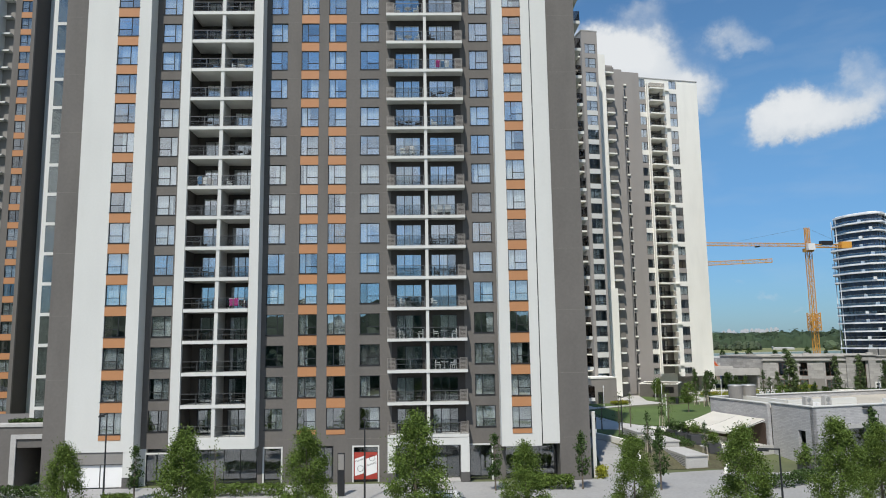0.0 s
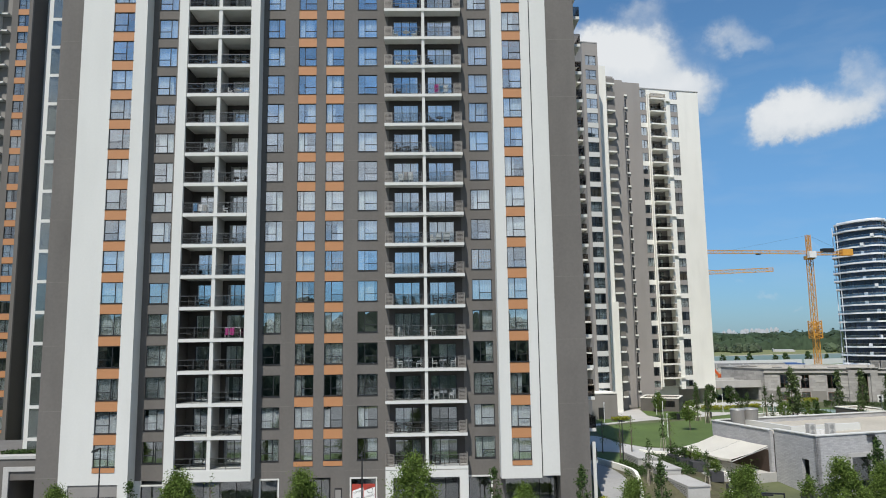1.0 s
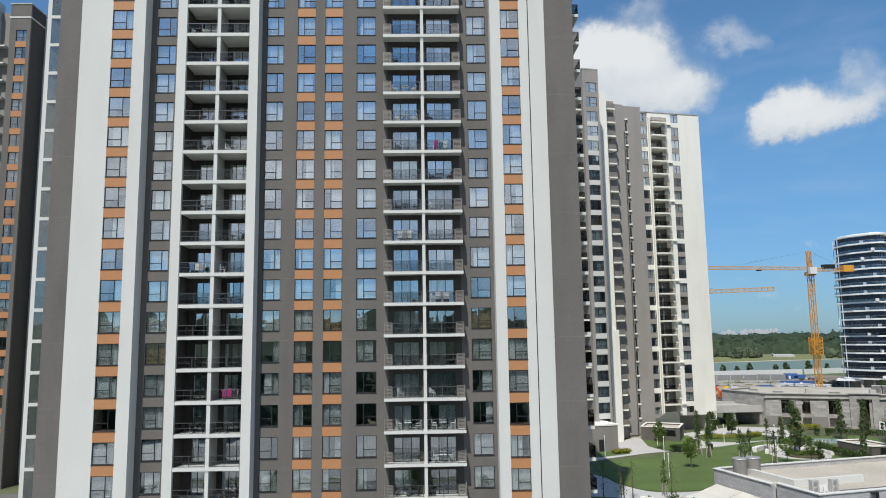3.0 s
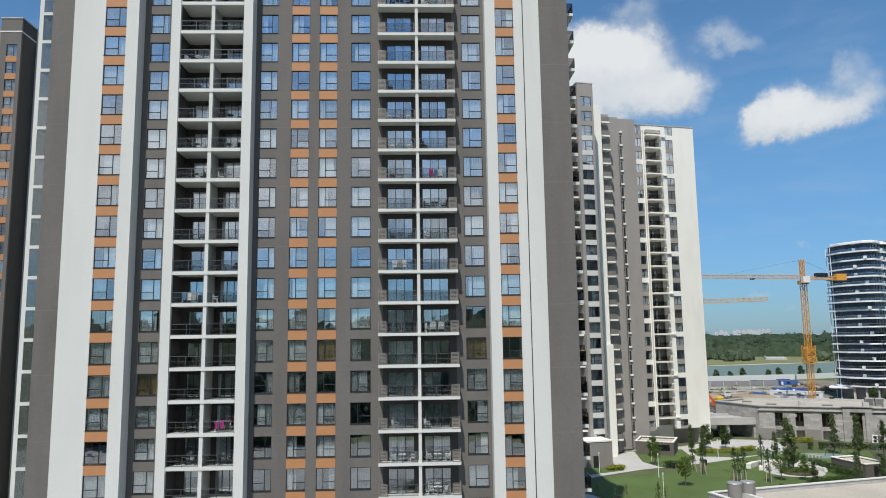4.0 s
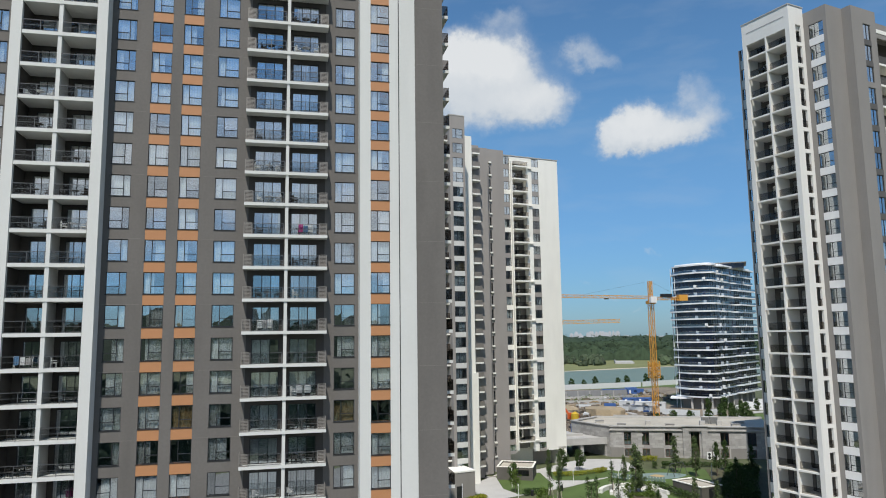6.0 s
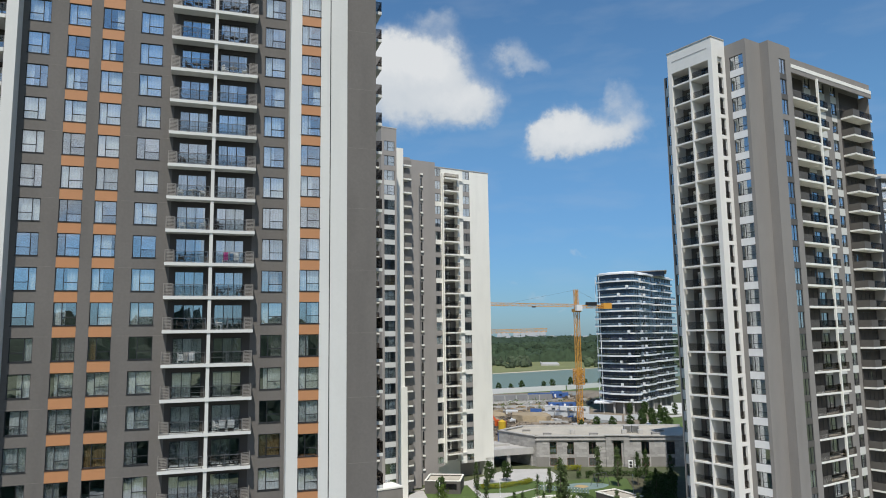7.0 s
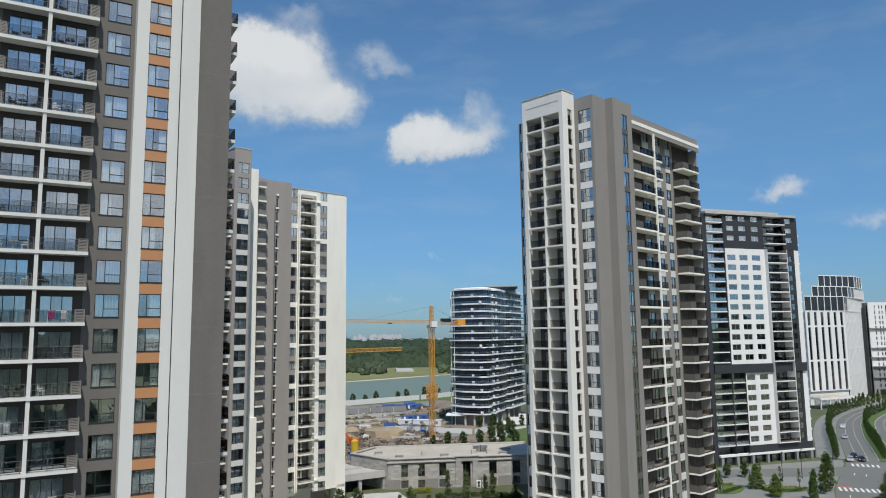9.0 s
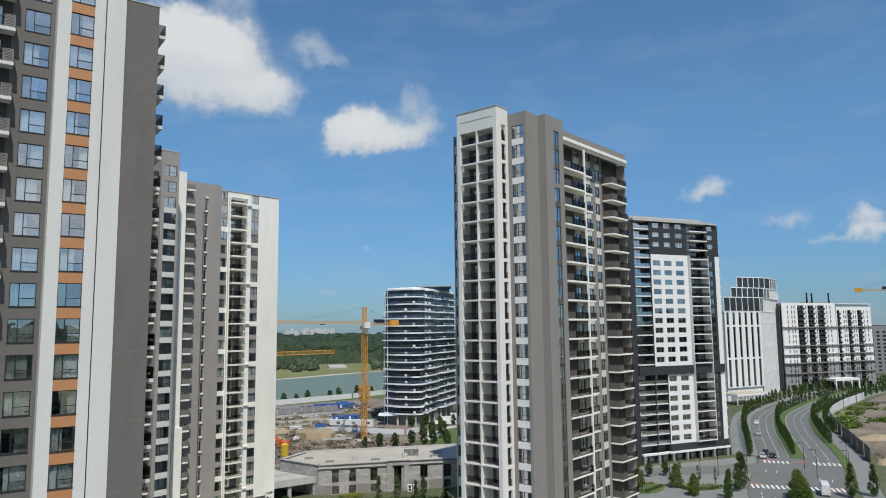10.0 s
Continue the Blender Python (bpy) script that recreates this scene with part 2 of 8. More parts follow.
PAVING = material("pale_paving", (0.30, 0.297, 0.288), 0.85, vary=0.14, scale=0.25, fine=4, coord="Object")
COOL_GREY = material("cool_grey_render", (0.25, 0.255, 0.26), 0.85, vary=0.06, scale=0.25, fine=6, stain=0.08)
COURT_PAVE = material("pale_courtyard_slabs", (0.47, 0.46, 0.44), 0.85, vary=0.12, scale=0.3, fine=4)
PAVE_GREY = material("grey_paving", (0.205, 0.21, 0.198), 0.88, vary=0.15, scale=0.2, fine=3)
ASPHALT = material("asphalt", (0.142, 0.147, 0.138), 0.9, vary=0.16, scale=0.08, fine=2.5)
LINE_WHITE = material("road_marking_white", (0.66, 0.66, 0.64), 0.8, vary=0.15, scale=1)
LINE_RED = material("red_road_surface", (0.36, 0.12, 0.10), 0.85, vary=0.15, scale=1)
GRASS = material("lawn_grass", (0.080, 0.125, 0.030), 0.95, vary=0.30, scale=0.16, fine=5, bump=0.6)
BED = material("planted_bed", (0.085, 0.080, 0.042), 0.95, vary=0.4, scale=0.5, fine=4, bump=0.8)
EARTH = material("bare_earth", (0.195, 0.160, 0.118), 0.95, vary=0.45, scale=0.06, fine=0.6, bump=0.5)
GROUND = material("open_ground", (0.092, 0.105, 0.048), 0.95, vary=0.4, scale=0.012, fine=0.4, bump=0.3)
SAND = material("river_bank_sand", (0.46, 0.40, 0.30), 0.95, vary=0.2, scale=0.03, fine=0.5)
MEADOW = material("dry_meadow", (0.165, 0.175, 0.065), 0.95, vary=0.3, scale=0.015, fine=0.3)
BARK = material("bark", (0.13, 0.105, 0.08), 0.95, vary=0.3, scale=3, fine=20, bump=0.6)
BRICK = material("pale_grey_brick", (0.43, 0.42, 0.42), 0.88, vary=0.12, scale=0.6, fine=7, bump=0.3)
STONE = material("grey_stone_cladding", (0.355, 0.358, 0.355), 0.85, vary=0.18, scale=0.3, fine=4, stain=0.15)
CANVAS = material("cream_awning_canvas", (0.90, 0.875, 0.81), 0.9, vary=0.05, scale=0.6, fine=9)
BLACK_CLAD = material("black_cladding", (0.030, 0.033, 0.038), 0.6, vary=0.15, scale=0.5)
WHITE_CLAD = material("white_cladding", (0.74, 0.74, 0.73), 0.7, vary=0.05, scale=0.2, fine=3, stain=0.05)
CRANE_PAINT = material("orange_yellow_crane_paint", (0.64, 0.31, 0.05), 0.5, vary=0.15, scale=0.4, fine=4)
BLUE_PAINT = material("blue_container_paint", (0.05, 0.12, 0.33), 0.5, vary=0.2, scale=0.5)
FENCE_WHITE = material("white_hoarding", (0.62, 0.63, 0.63), 0.6, vary=0.1, scale=0.2)
PLASTIC_WHITE = material("white_plastic", (0.75, 0.75, 0.74), 0.45, vary=0.06, bump=0)
DARK_WICKER = material("dark_wicker", (0.05, 0.045, 0.04), 0.7, vary=0.3, fine=60)
PINK = material("magenta_laundry", (0.42, 0.05, 0.22), 0.9, vary=0.2)
TEAL = material("blue_laundry", (0.12, 0.24, 0.40), 0.9, vary=0.2)
RED_PRINT = material("dark_red_print", (0.36, 0.045, 0.03), 0.6, vary=0.08)
PRINT_WHITE = material("white_print", (0.78, 0.78, 0.77), 0.6, vary=0.03)
PRINT_BLACK = material("black_print", (0.03, 0.03, 0.03), 0.6, vary=0.03)
PLINTH = material("dark_stone_plinth", (0.10, 0.095, 0.09), 0.7, vary=0.15, scale=1.2)
TYRE = material("tyre_rubber", (0.02, 0.02, 0.02), 0.8, vary=0.1)
AVENUE_GREEN = material("avenue_tree_leaves", (0.066, 0.108, 0.030), 0.6, vary=0.25, scale=1.0, fine=8, bump=0, island=0.45)
TREE_GREENS = [material("maple_leaves", (0.099, 0.147, 0.032), 0.6, vary=0.25, scale=1.0, fine=8, bump=0, island=0.45),
               material("dark_leaves", (0.052, 0.086, 0.027), 0.6, vary=0.25, scale=1.0, fine=8, bump=0, island=0.45),
               material("yellow_green_leaves", (0.24, 0.25, 0.03), 0.6, vary=0.25, scale=1.0, fine=8, bump=0, island=0.35),
               material("far_wood_leaves", (0.036, 0.054, 0.030), 0.8, vary=0.5, scale=0.02, fine=0.16, bump=0, island=0.35)]


def coursed(mat, wide, row, joint, a, b, c):
    """Adds courses of blocks, laid along the wall, to a wall material."""
    bn, bl = mat.node_tree.nodes, mat.node_tree.links
    btc, bsx, bcx, bsum, btx = (bn.new(k) for k in ("ShaderNodeTexCoord", "ShaderNodeSeparateXYZ", "ShaderNodeCombineXYZ", "ShaderNodeMath", "ShaderNodeTexBrick"))
    bl.new(btc.outputs["Object"], bsx.inputs[0])
    bl.new(bsx.outputs[0], bsum.inputs[0])
    bl.new(bsx.outputs[1], bsum.inputs[1])
    bl.new(bsum.outputs[0], bcx.inputs[0])
    bl.new(bsx.outputs[2], bcx.inputs[1])
    bl.new(bcx.outputs[0], btx.inputs["Vector"])
    btx.inputs["Scale"].default_value = 1.0
    for key, val in (("Brick Width", wide), ("Row Height", row), ("Mortar Size", joint), ("Bias", 0.0)):
        btx.inputs[key].default_value = val
    for key, val in (("Color1", a), ("Color2", b), ("Mortar", c)):
        btx.inputs[key].default_value = (*val, 1)
    bl.new(btx.outputs[0], [k for k in bn if k.type == "HUE_SAT"][0].inputs["Color"])


coursed(BRICK, 0.52, 0.16, 0.012, (0.46, 0.455, 0.455), (0.37, 0.365, 0.37), (0.30, 0.30, 0.30))
coursed(STONE, 1.3, 0.58, 0.012, (0.42, 0.41, 0.395), (0.31, 0.302, 0.29), (0.27, 0.265, 0.26))
for leaf in TREE_GREENS + [AVENUE_GREEN]:
    leaf.node_tree.nodes["Principled BSDF"].inputs["Specular IOR Level"].default_value = 0.08

wm = bpy.data.materials.new("river_water")
wm.use_nodes = True
wb = wm.node_tree.nodes["Principled BSDF"]
wb.inputs["Base Color"].default_value, wb.inputs["Roughness"].default_value = (0.14, 0.18, 0.13, 1), 0.4
wb.inputs["Specular IOR Level"].default_value = 0.18
wnz, wbp, wtc = (wm.node_tree.nodes.new(k) for k in ("ShaderNodeTexNoise", "ShaderNodeBump", "ShaderNodeTexCoord"))
wnz.inputs["Scale"].default_value, wnz.inputs["Detail"].default_value = 0.5, 4
wbp.inputs["Strength"].default_value, wbp.inputs["Distance"].default_value = 0.25, 0.2
wm.node_tree.links.new(wtc.outputs["Object"], wnz.inputs["Vector"])
wm.node_tree.links.new(wnz.outputs[0], wbp.inputs["Height"])
wm.node_tree.links.new(wbp.outputs[0], wb.inputs["Normal"])
WATER = wm


MEADOW_LEAVES = material("meadow_tree_leaves", (0.043, 0.062, 0.028), 0.8, vary=0.3, scale=0.05, fine=0.4, bump=0, island=0.5)


# ---- mesh helpers ----
def boxes(*specs):
    """A bmesh of boxes (x0, x1, y0, y1, z0, z1), put together face by face."""
    bm = bmesh.new()
    for s in specs:
        box(bm, *s)
    return bm


def box(bm, x0, x1, y0, y1, z0, z1):
    v = [bm.verts.new(p) for p in ((x0, y0, z0), (x1, y0, z0), (x1, y1, z0), (x0, y1, z0),
                                   (x0, y0, z1), (x1, y0, z1), (x1, y1, z1), (x0, y1, z1))]
    for f in ((0, 3, 2, 1), (4, 5, 6, 7), (0, 1, 5, 4), (1, 2, 6, 5), (2, 3, 7, 6), (3, 0, 4, 7)):
        bm.faces.new([v[i] for i in f])
    return v


def beam(bm, a, b, w):
    """A square bar from a to b."""
    a, b = Vector(a), Vector(b)
    d = (b - a).normalized()
    s = d.cross(Vector((0, 0, 1)))
    s = (s if s.length > 0.05 else d.cross(Vector((1, 0, 0)))).normalized() * w / 2
    u = d.cross(s).normalized() * w / 2
    v = [bm.verts.new(p + k * s + j * u) for p in (a, b) for k, j in ((-1, -1), (1, -1), (1, 1), (-1, 1))]
    for f in ((0, 3, 2, 1), (4, 5, 6, 7), (0, 1, 5, 4), (1, 2, 6, 5), (2, 3, 7, 6), (3, 0, 4, 7)):
        bm.faces.new([v[i] for i in f])


def tube(bm, a, b, r0, r1, sides=8):
    a, b = Vector(a), Vector(b)
    d = (b - a).normalized()
    s = d.cross(Vector((0, 0, 1)))
    s = (s if s.length > 0.05 else d.cross(Vector((1, 0, 0)))).normalized()
    u = d.cross(s)
    rings = [[bm.verts.new(p + r * (math.cos(k * math.tau / sides) * s + math.sin(k * math.tau / sides) * u)) for k in range(sides)]
             for p, r in ((a, r0), (b, r1))]
    for k in range(sides):
        bm.faces.new((rings[0][k], rings[0][(k + 1) % sides], rings[1][(k + 1) % sides], rings[1][k]))
    bm.faces.new(rings[0][::-1])
    bm.faces.new(rings[1])


def prism(bm, outline, z0, z1):
    """An upright prism over an outline that runs anticlockwise."""
    lo, hi = ([bm.verts.new((x, y, z)) for x, y in outline] for z in (z0, z1))
    n = len(outline)
    for k in range(n):
        bm.faces.new((lo[k], lo[(k + 1) % n], hi[(k + 1) % n], hi[k]))
    bm.faces.new(hi)
    bm.faces.new(lo[::-1])


def plate(x0, x1, z0, z1, holes, y0, y1, bm=None):
    """One connected slab in the xz plane, from y0 to y1, with rectangular holes (x0, x1, z0, z1) through it."""
    bm = bm or bmesh.new()
    near = lambda vals: [v for i, v in enumerate(vals) if not i or v - vals[i - 1] > 1e-4]
    xs = near(sorted([x0, x1] + [h[0] for h in holes] + [h[1] for h in holes]))
    zs = near(sorted([z0, z1] + [h[2] for h in holes] + [h[3] for h in holes]))
    nx, nz = len(xs) - 1, len(zs) - 1
    solid = [[True] * nz for _ in range(nx)]
    for a, b, c, d in holes:
        for i in range(nx):
            if a - 1e-3 < (xs[i] + xs[i + 1]) / 2 < b + 1e-3:
                for j in range(nz):
                    if c - 1e-3 < (zs[j] + zs[j + 1]) / 2 < d + 1e-3:
                        solid[i][j] = False
    made = {}

    def v(i, j, k):
        if (i, j, k) not in made:
            made[i, j, k] = bm.verts.new((xs[i], y1 if k else y0, zs[j]))
        return made[i, j, k]

    for i in range(nx):
        for j in range(nz):
            if not solid[i][j]:
                continue
            bm.faces.new((v(i, j, 0), v(i + 1, j, 0), v(i + 1, j + 1, 0), v(i, j + 1, 0)))
            bm.faces.new((v(i, j, 1), v(i, j + 1, 1), v(i + 1, j + 1, 1), v(i + 1, j, 1)))
            if j == 0 or not solid[i][j - 1]:
                bm.faces.new((v(i, j, 0), v(i, j, 1), v(i + 1, j, 1), v(i + 1, j, 0)))
            if j == nz - 1 or not solid[i][j + 1]:
                bm.faces.new((v(i, j + 1, 0), v(i + 1, j + 1, 0), v(i + 1, j + 1, 1), v(i, j + 1, 1)))
            if i == 0 or not solid[i - 1][j]:
                bm.faces.new((v(i, j, 0), v(i, j + 1, 0), v(i, j + 1, 1), v(i, j, 1)))
            if i == nx - 1 or not solid[i + 1][j]:
                bm.faces.new((v(i + 1, j, 0), v(i + 1, j, 1), v(i + 1, j + 1, 1), v(i + 1, j + 1, 0)))
    return bm


def data_of(bm, mat, smooth=False):
    me = bpy.data.meshes.new("mesh")
    bmesh.ops.recalc_face_normals(bm, faces=bm.faces) if len(bm.faces) < 4000 else None
    bm.to_mesh(me)
    bm.free()
    me.materials.append(mat)
    if smooth:
        for p in me.polygons:
            p.use_smooth = True
    return me


def put(name, me, parent=None, m=None, label=""):
    """Links a mesh as one object, under a thing or part where one is given, at the local pose m."""
    ob = new(name, me)
    if parent:
        ob.parent = parent
    if m is not None:
        ob.matrix_local = m
    return tagged(ob, label)


def part(name, bm, mat, parent, label="", m=None, smooth=False):
    return put(name, data_of(bm, mat, smooth), parent, m, label)


def thing(name, label, category, m, group="", kind=""):
    ob = tagged(new(name), label, category, group, kind)
    ob.empty_display_size = 0.3
    ob.matrix_world = m
    return ob


CACHE = {}


def cached(key, make, mat, smooth=False):
    if key not in CACHE:
        CACHE[key] = data_of(make(), mat, smooth)
    return CACHE[key]


# ---- parts of buildings ----
def window_frame(w, h, side, style):
    """An aluminium window frame: a narrow light at one side, and a transom in the wide light."""
    t, d = 0.06, 0.09
    if style == "pair":
        holes = [(t, w / 2 - t / 2, t, h - t), (w / 2 + t / 2, w - t, t, h - t)]
    else:
        mx = w * 0.36 if side else w * 0.64
        a, b = (mx + t / 2, w - t) if side else (t, mx - t / 2)
        c, e = (t, mx - t / 2) if side else (mx + t / 2, w - t)
        holes = [(c, e, t, h - t), (a, b, t, h * 0.36 - t / 2), (a, b, h * 0.36 + t / 2, h - t)]
    return plate(0, w, 0, h, holes, 0, d)


def curtain_mesh(w, h, k):
    bm = bmesh.new()
    n = max(6, int(w / 0.07))
    top = [bm.verts.new((w * i / n, 0.035 * math.sin(i * 1.9 + k) + 0.02 * math.sin(i * 0.7), h)) for i in range(n + 1)]
    low = [bm.verts.new((v.co.x + 0.01 * math.sin(i), v.co.y * 1.3, 0)) for i, v in enumerate(top)]
    for i in range(n):
        bm.faces.new((low[i], low[i + 1], top[i + 1], top[i]))
    return bm


rng = random.Random(5)


def window(parent, m, w, h, side=True, style="tilt", split=True, curtains=1.0, pane=None, metal=None):
    """A window in an opening of w x h whose lower left outer corner is at m: frame, sill, panes and curtains."""
    metal, pane = metal or DARK_METAL, pane or PANE
    key = (round(w, 2), round(h, 2), side, style)
    win = put("window", cached(("frame", metal.name) + key, lambda: window_frame(w, h, side, style), metal), parent, m @ pose(0, 0.10, 0))
    if split:
        put("sill", cached(("sill",) + key[:1], lambda: boxes((-0.04, w + 0.04, -0.15, 0.02, -0.05, 0.0)), metal), win)
        mx = w * 0.36 if side else w * 0.64
        a, b = (mx, w - 0.05) if side else (0.05, mx)
        c, d = (0.05, mx) if side else (mx, w - 0.05)
        for x0, x1, z0, z1 in ((c, d, 0.05, h - 0.05), (a, b, 0.05, h * 0.36), (a, b, h * 0.36, h - 0.05)):
            pz = cached(("pane", pane.name, round(x1 - x0, 2), round(z1 - z0, 2)), lambda: boxes((0, x1 - x0, 0, 0.012, 0, z1 - z0)), pane)
            put("pane", pz, win, pose(x0, 0.045, z0) @ pose(0, 0, 0, rng.uniform(-0.25, 0.25), 0, rng.uniform(-0.25, 0.25)))
    else:
        put("pane", cached(("pane1", pane.name) + key[:2], lambda: boxes((0.04, w - 0.04, 0.045, 0.057, 0.04, h - 0.04)), pane), win)
    if rng.random() < curtains * (0.84 if split else 0.6):
        kind = rng.random()
        mat = CURTAIN if kind < 0.86 else CURTAIN_GREY if kind < 0.97 else CURTAIN_OCHRE
        cw = rng.choice((w, w, w, w * 0.82, w * 0.62, w * 0.5, w * 0.36))
        k = rng.randrange(3)
        x = 0 if rng.random() < 0.5 else w - cw
        cm = cached(("curtain", mat.name, round(cw, 2), round(h, 2), k), lambda: curtain_mesh(cw, h + 0.1, k), mat)
        put("curtain", cm, win, pose(x, 0.24, -0.05))
    return win


def facade(root, F, s0, s1, z0, z1, mat, levels, cols, thick=0.35, name="wall", **kw):
    """A wall along s with columns of windows: dicts with s (start, end), sill, head (above each level), span (material of the panels between)."""
    holes = []
    for c in sorted(cols, key=lambda c: c["s"][0]):
        a, b = c["s"]
        lv = c.get("levels", levels)
        sill, head = c.get("sill", 0.62), c.get("head", 2.62)
        under = z0
        for i, z in enumerate(lv):
            if i and c.get("span") and not (c.get("plain") and c["plain"](i)):
                key = ("span", c["span"].name, round(b - a, 2), round(z + sill - under, 2))
                put("spandrel_panel", cached(key, lambda: boxes((0, b - a, 0, thick - 0.01, 0, z + sill - under)), c["span"]), root, F @ pose(a, -0.004, under))
                holes.append((a, b, under, z + sill))
            holes.append((a, b, z + sill, z + head))
            kw_ = {**kw, "curtains": kw.get("curtains", 1.0) * (0.95 if z < 20 else 1.0)}
            window(root, F @ pose(a, 0, z + sill), b - a, head - sill, c.get("side", True), c.get("style", "tilt"), **kw_)
            under = z + head
        if c.get("span"):
            low = min(0.45, lv[0] + sill - z0)
            put("spandrel_panel", cached(("span", c["span"].name, round(b - a, 2), round(low, 2)), lambda: boxes((0, b - a, 0, 0.05, 0, low)), c["span"]),
                root, F @ pose(a, -0.045, lv[0] + sill - low - 0.05))
    return part(name, plate(s0, s1, z0, z1, holes, 0, thick), mat, root, m=F)


def railing(w, posts, h=1.05):
    holes = []
    for i in range(posts):
        a, b = (w - 0.05) * i / posts + 0.05, (w - 0.05) * (i + 1) / posts
        holes += [(a, b, 0, 0.06), (a, b, 0.09, 0.52), (a, b, 0.55, h - 0.05)]
    return plate(0, w, 0, h, holes, 0.0, 0.045)


def louvre_screen(w, h):
    n = 8
    return plate(0, w, 0, h, [(0.05, w - 0.05, 0.05 + (h - 0.1) * (i + 0.5) / n, 0.05 + (h - 0.1) * (i + 0.98) / n) for i in range(n)], 0, 0.045)


def door_set(w, h, leaves):
    t = 0.06
    p = (w - t) / leaves
    return plate(0, w, 0, h, [(p * i + t, p * (i + 1), t, h - t) for i in range(leaves)], 0, 0.08)


def glazed_door(root, m, w, h, leaves, pane=None, curtains=True):
    pane = pane or PANE
    d = put("balcony_door", cached(("door", round(w, 2), round(h, 2), leaves), lambda: door_set(w, h, leaves), DARK_METAL), root, m)
    for i in range(leaves):
        lw = w / leaves
        put("pane", cached(("dpane", pane.name, round(lw, 2), round(h, 2)), lambda: boxes((0.03, lw - 0.03, 0.035, 0.047, 0.05, h - 0.05)), pane), d,
            pose(lw * i, 0, 0) @ pose(0, 0, 0, 0, 0, rng.uniform(-0.35, 0.35)))
    if curtains and rng.random() < 0.88:
        cw = w * rng.choice((0.34, 0.66, 0.66, 1.0, 1.0))
        x = 0 if rng.random() < 0.5 else w - cw
        k = rng.randrange(3)
        mat = CURTAIN if rng.random() < 0.65 else CURTAIN_GREY
        put("curtain", cached(("curtain", mat.name, round(cw, 2), round(h, 2), k), lambda: curtain_mesh(cw, h, k), mat), d, pose(x, 0.22, 0))
    return d

STREET = -1.3        # level of the street; the courtyard lies at 0


def level(x, y):
    """Height of the ground: street level, with the courtyard raised behind a planted slope."""
    def ramp(v, a, b):
        return min(1.0, max(0.0, (v - a) / (b - a)))
    back = 9 * ramp(x, 29, 36)
    return STREET * (1 - ramp(y, 69.5 + 0.5 * back, 75.5 + back) * ramp(x, 14.4, 15.2) * (1 - ramp(x, 112, 124)) * (1 - ramp(y, 196, 206)))


def spread(a, b, n):
    return [a + (b - a) * i / n for i in range(n + 1)]


gx = sorted(set([-4500, -2500, -1200, -600, -300, -150, -80, -40, 0, 14.4, 15.2] + [22, 26, 29, 32, 36, 39] + spread(44, 112, 9) + [115, 118, 121, 124] + spread(140, 700, 12) + [900, 1300, 2000, 3000, 4800]))
gy = sorted(set([-4500, -2000, -900, -400, -150, -50, 0, 30, 50, 64, 66, 68, 69.5, 71, 72.5, 74, 75.5, 77, 78.5, 80, 82, 84.5] + spread(86, 190, 10) + [196, 199, 203, 206] + spread(230, 700, 12) + [900, 1300, 2000, 3200, 4900]))
bm = bmesh.new()
grid = [[bm.verts.new((x, y, level(x, y))) for x in gx] for y in gy]
for j in range(len(gy) - 1):
    for i in range(len(gx) - 1):
        bm.faces.new((grid[j][i], grid[j][i + 1], grid[j + 1][i + 1], grid[j + 1][i]))
ground = tagged(part("ground", bm, GROUND, None), "open grassy ground with patches of dry earth", "ground", kind="structure")


def sheet(name, outline, mat, z, label, category, thick=0.12, kind="structure"):
    """A flat laid surface with a real edge, its top at z."""
    b = bmesh.new()
    area = sum(x0 * y1 - x1 * y0 for (x0, y0), (x1, y1) in zip(outline, outline[1:] + outline[:1]))
    prism(b, outline if area > 0 else outline[::-1], z - thick, z)
    return tagged(part(name, b, mat, None), label, category, kind=kind)


def smooth_line(pts, steps=8):
    """A smooth curve through the points."""
    out = []
    p = [pts[0]] + list(pts) + [pts[-1]]
    for a, b, c, d in zip(p, p[1:], p[2:], p[3:]):
        for i in range(steps):
            t = i / steps
            out.append(tuple(0.5 * (2 * b[k] + (c[k] - a[k]) * t + (2 * a[k] - 5 * b[k] + 4 * c[k] - d[k]) * t * t + (3 * b[k] - a[k] - 3 * c[k] + d[k]) * t ** 3) for k in (0, 1)))
    return out + [tuple(pts[-1])]


LV = [3.05 + 3.0 * k for k in range(23)]      # finished floor levels above the shops
TOP = 71.05

# ---- the near tower ----
t1 = thing("apartment_tower", "tall apartment tower in dark grey and white render with orange panels", "apartment tower", pose(-0.45, 68, 0))
Z = pose(0, 0, 0)
# white piers, proud of the grey wall
facade(t1, pose(0, -1.6, 0), -32.8, -26.5, 2.1, 72.2, WHITE, LV, [dict(s=(-29.75, -27.7), span=ORANGE, side=False)], thick=1.9, name="white_pier")
facade(t1, pose(0, -1.5, 0), 7.8, 11.6, 2.0, 72.2, WHITE, LV, [dict(s=(8.85, 10.7), span=ORANGE)], thick=1.8, name="white_pier")
part("white_pier", boxes((11.7, 13.3, -1.5, 0.3, 2.2, 72.0)), WHITE, t1)
part("joint", boxes((11.6, 11.7, -1.38, 0.3, 2.2, 72.0)), DARK_METAL, t1)
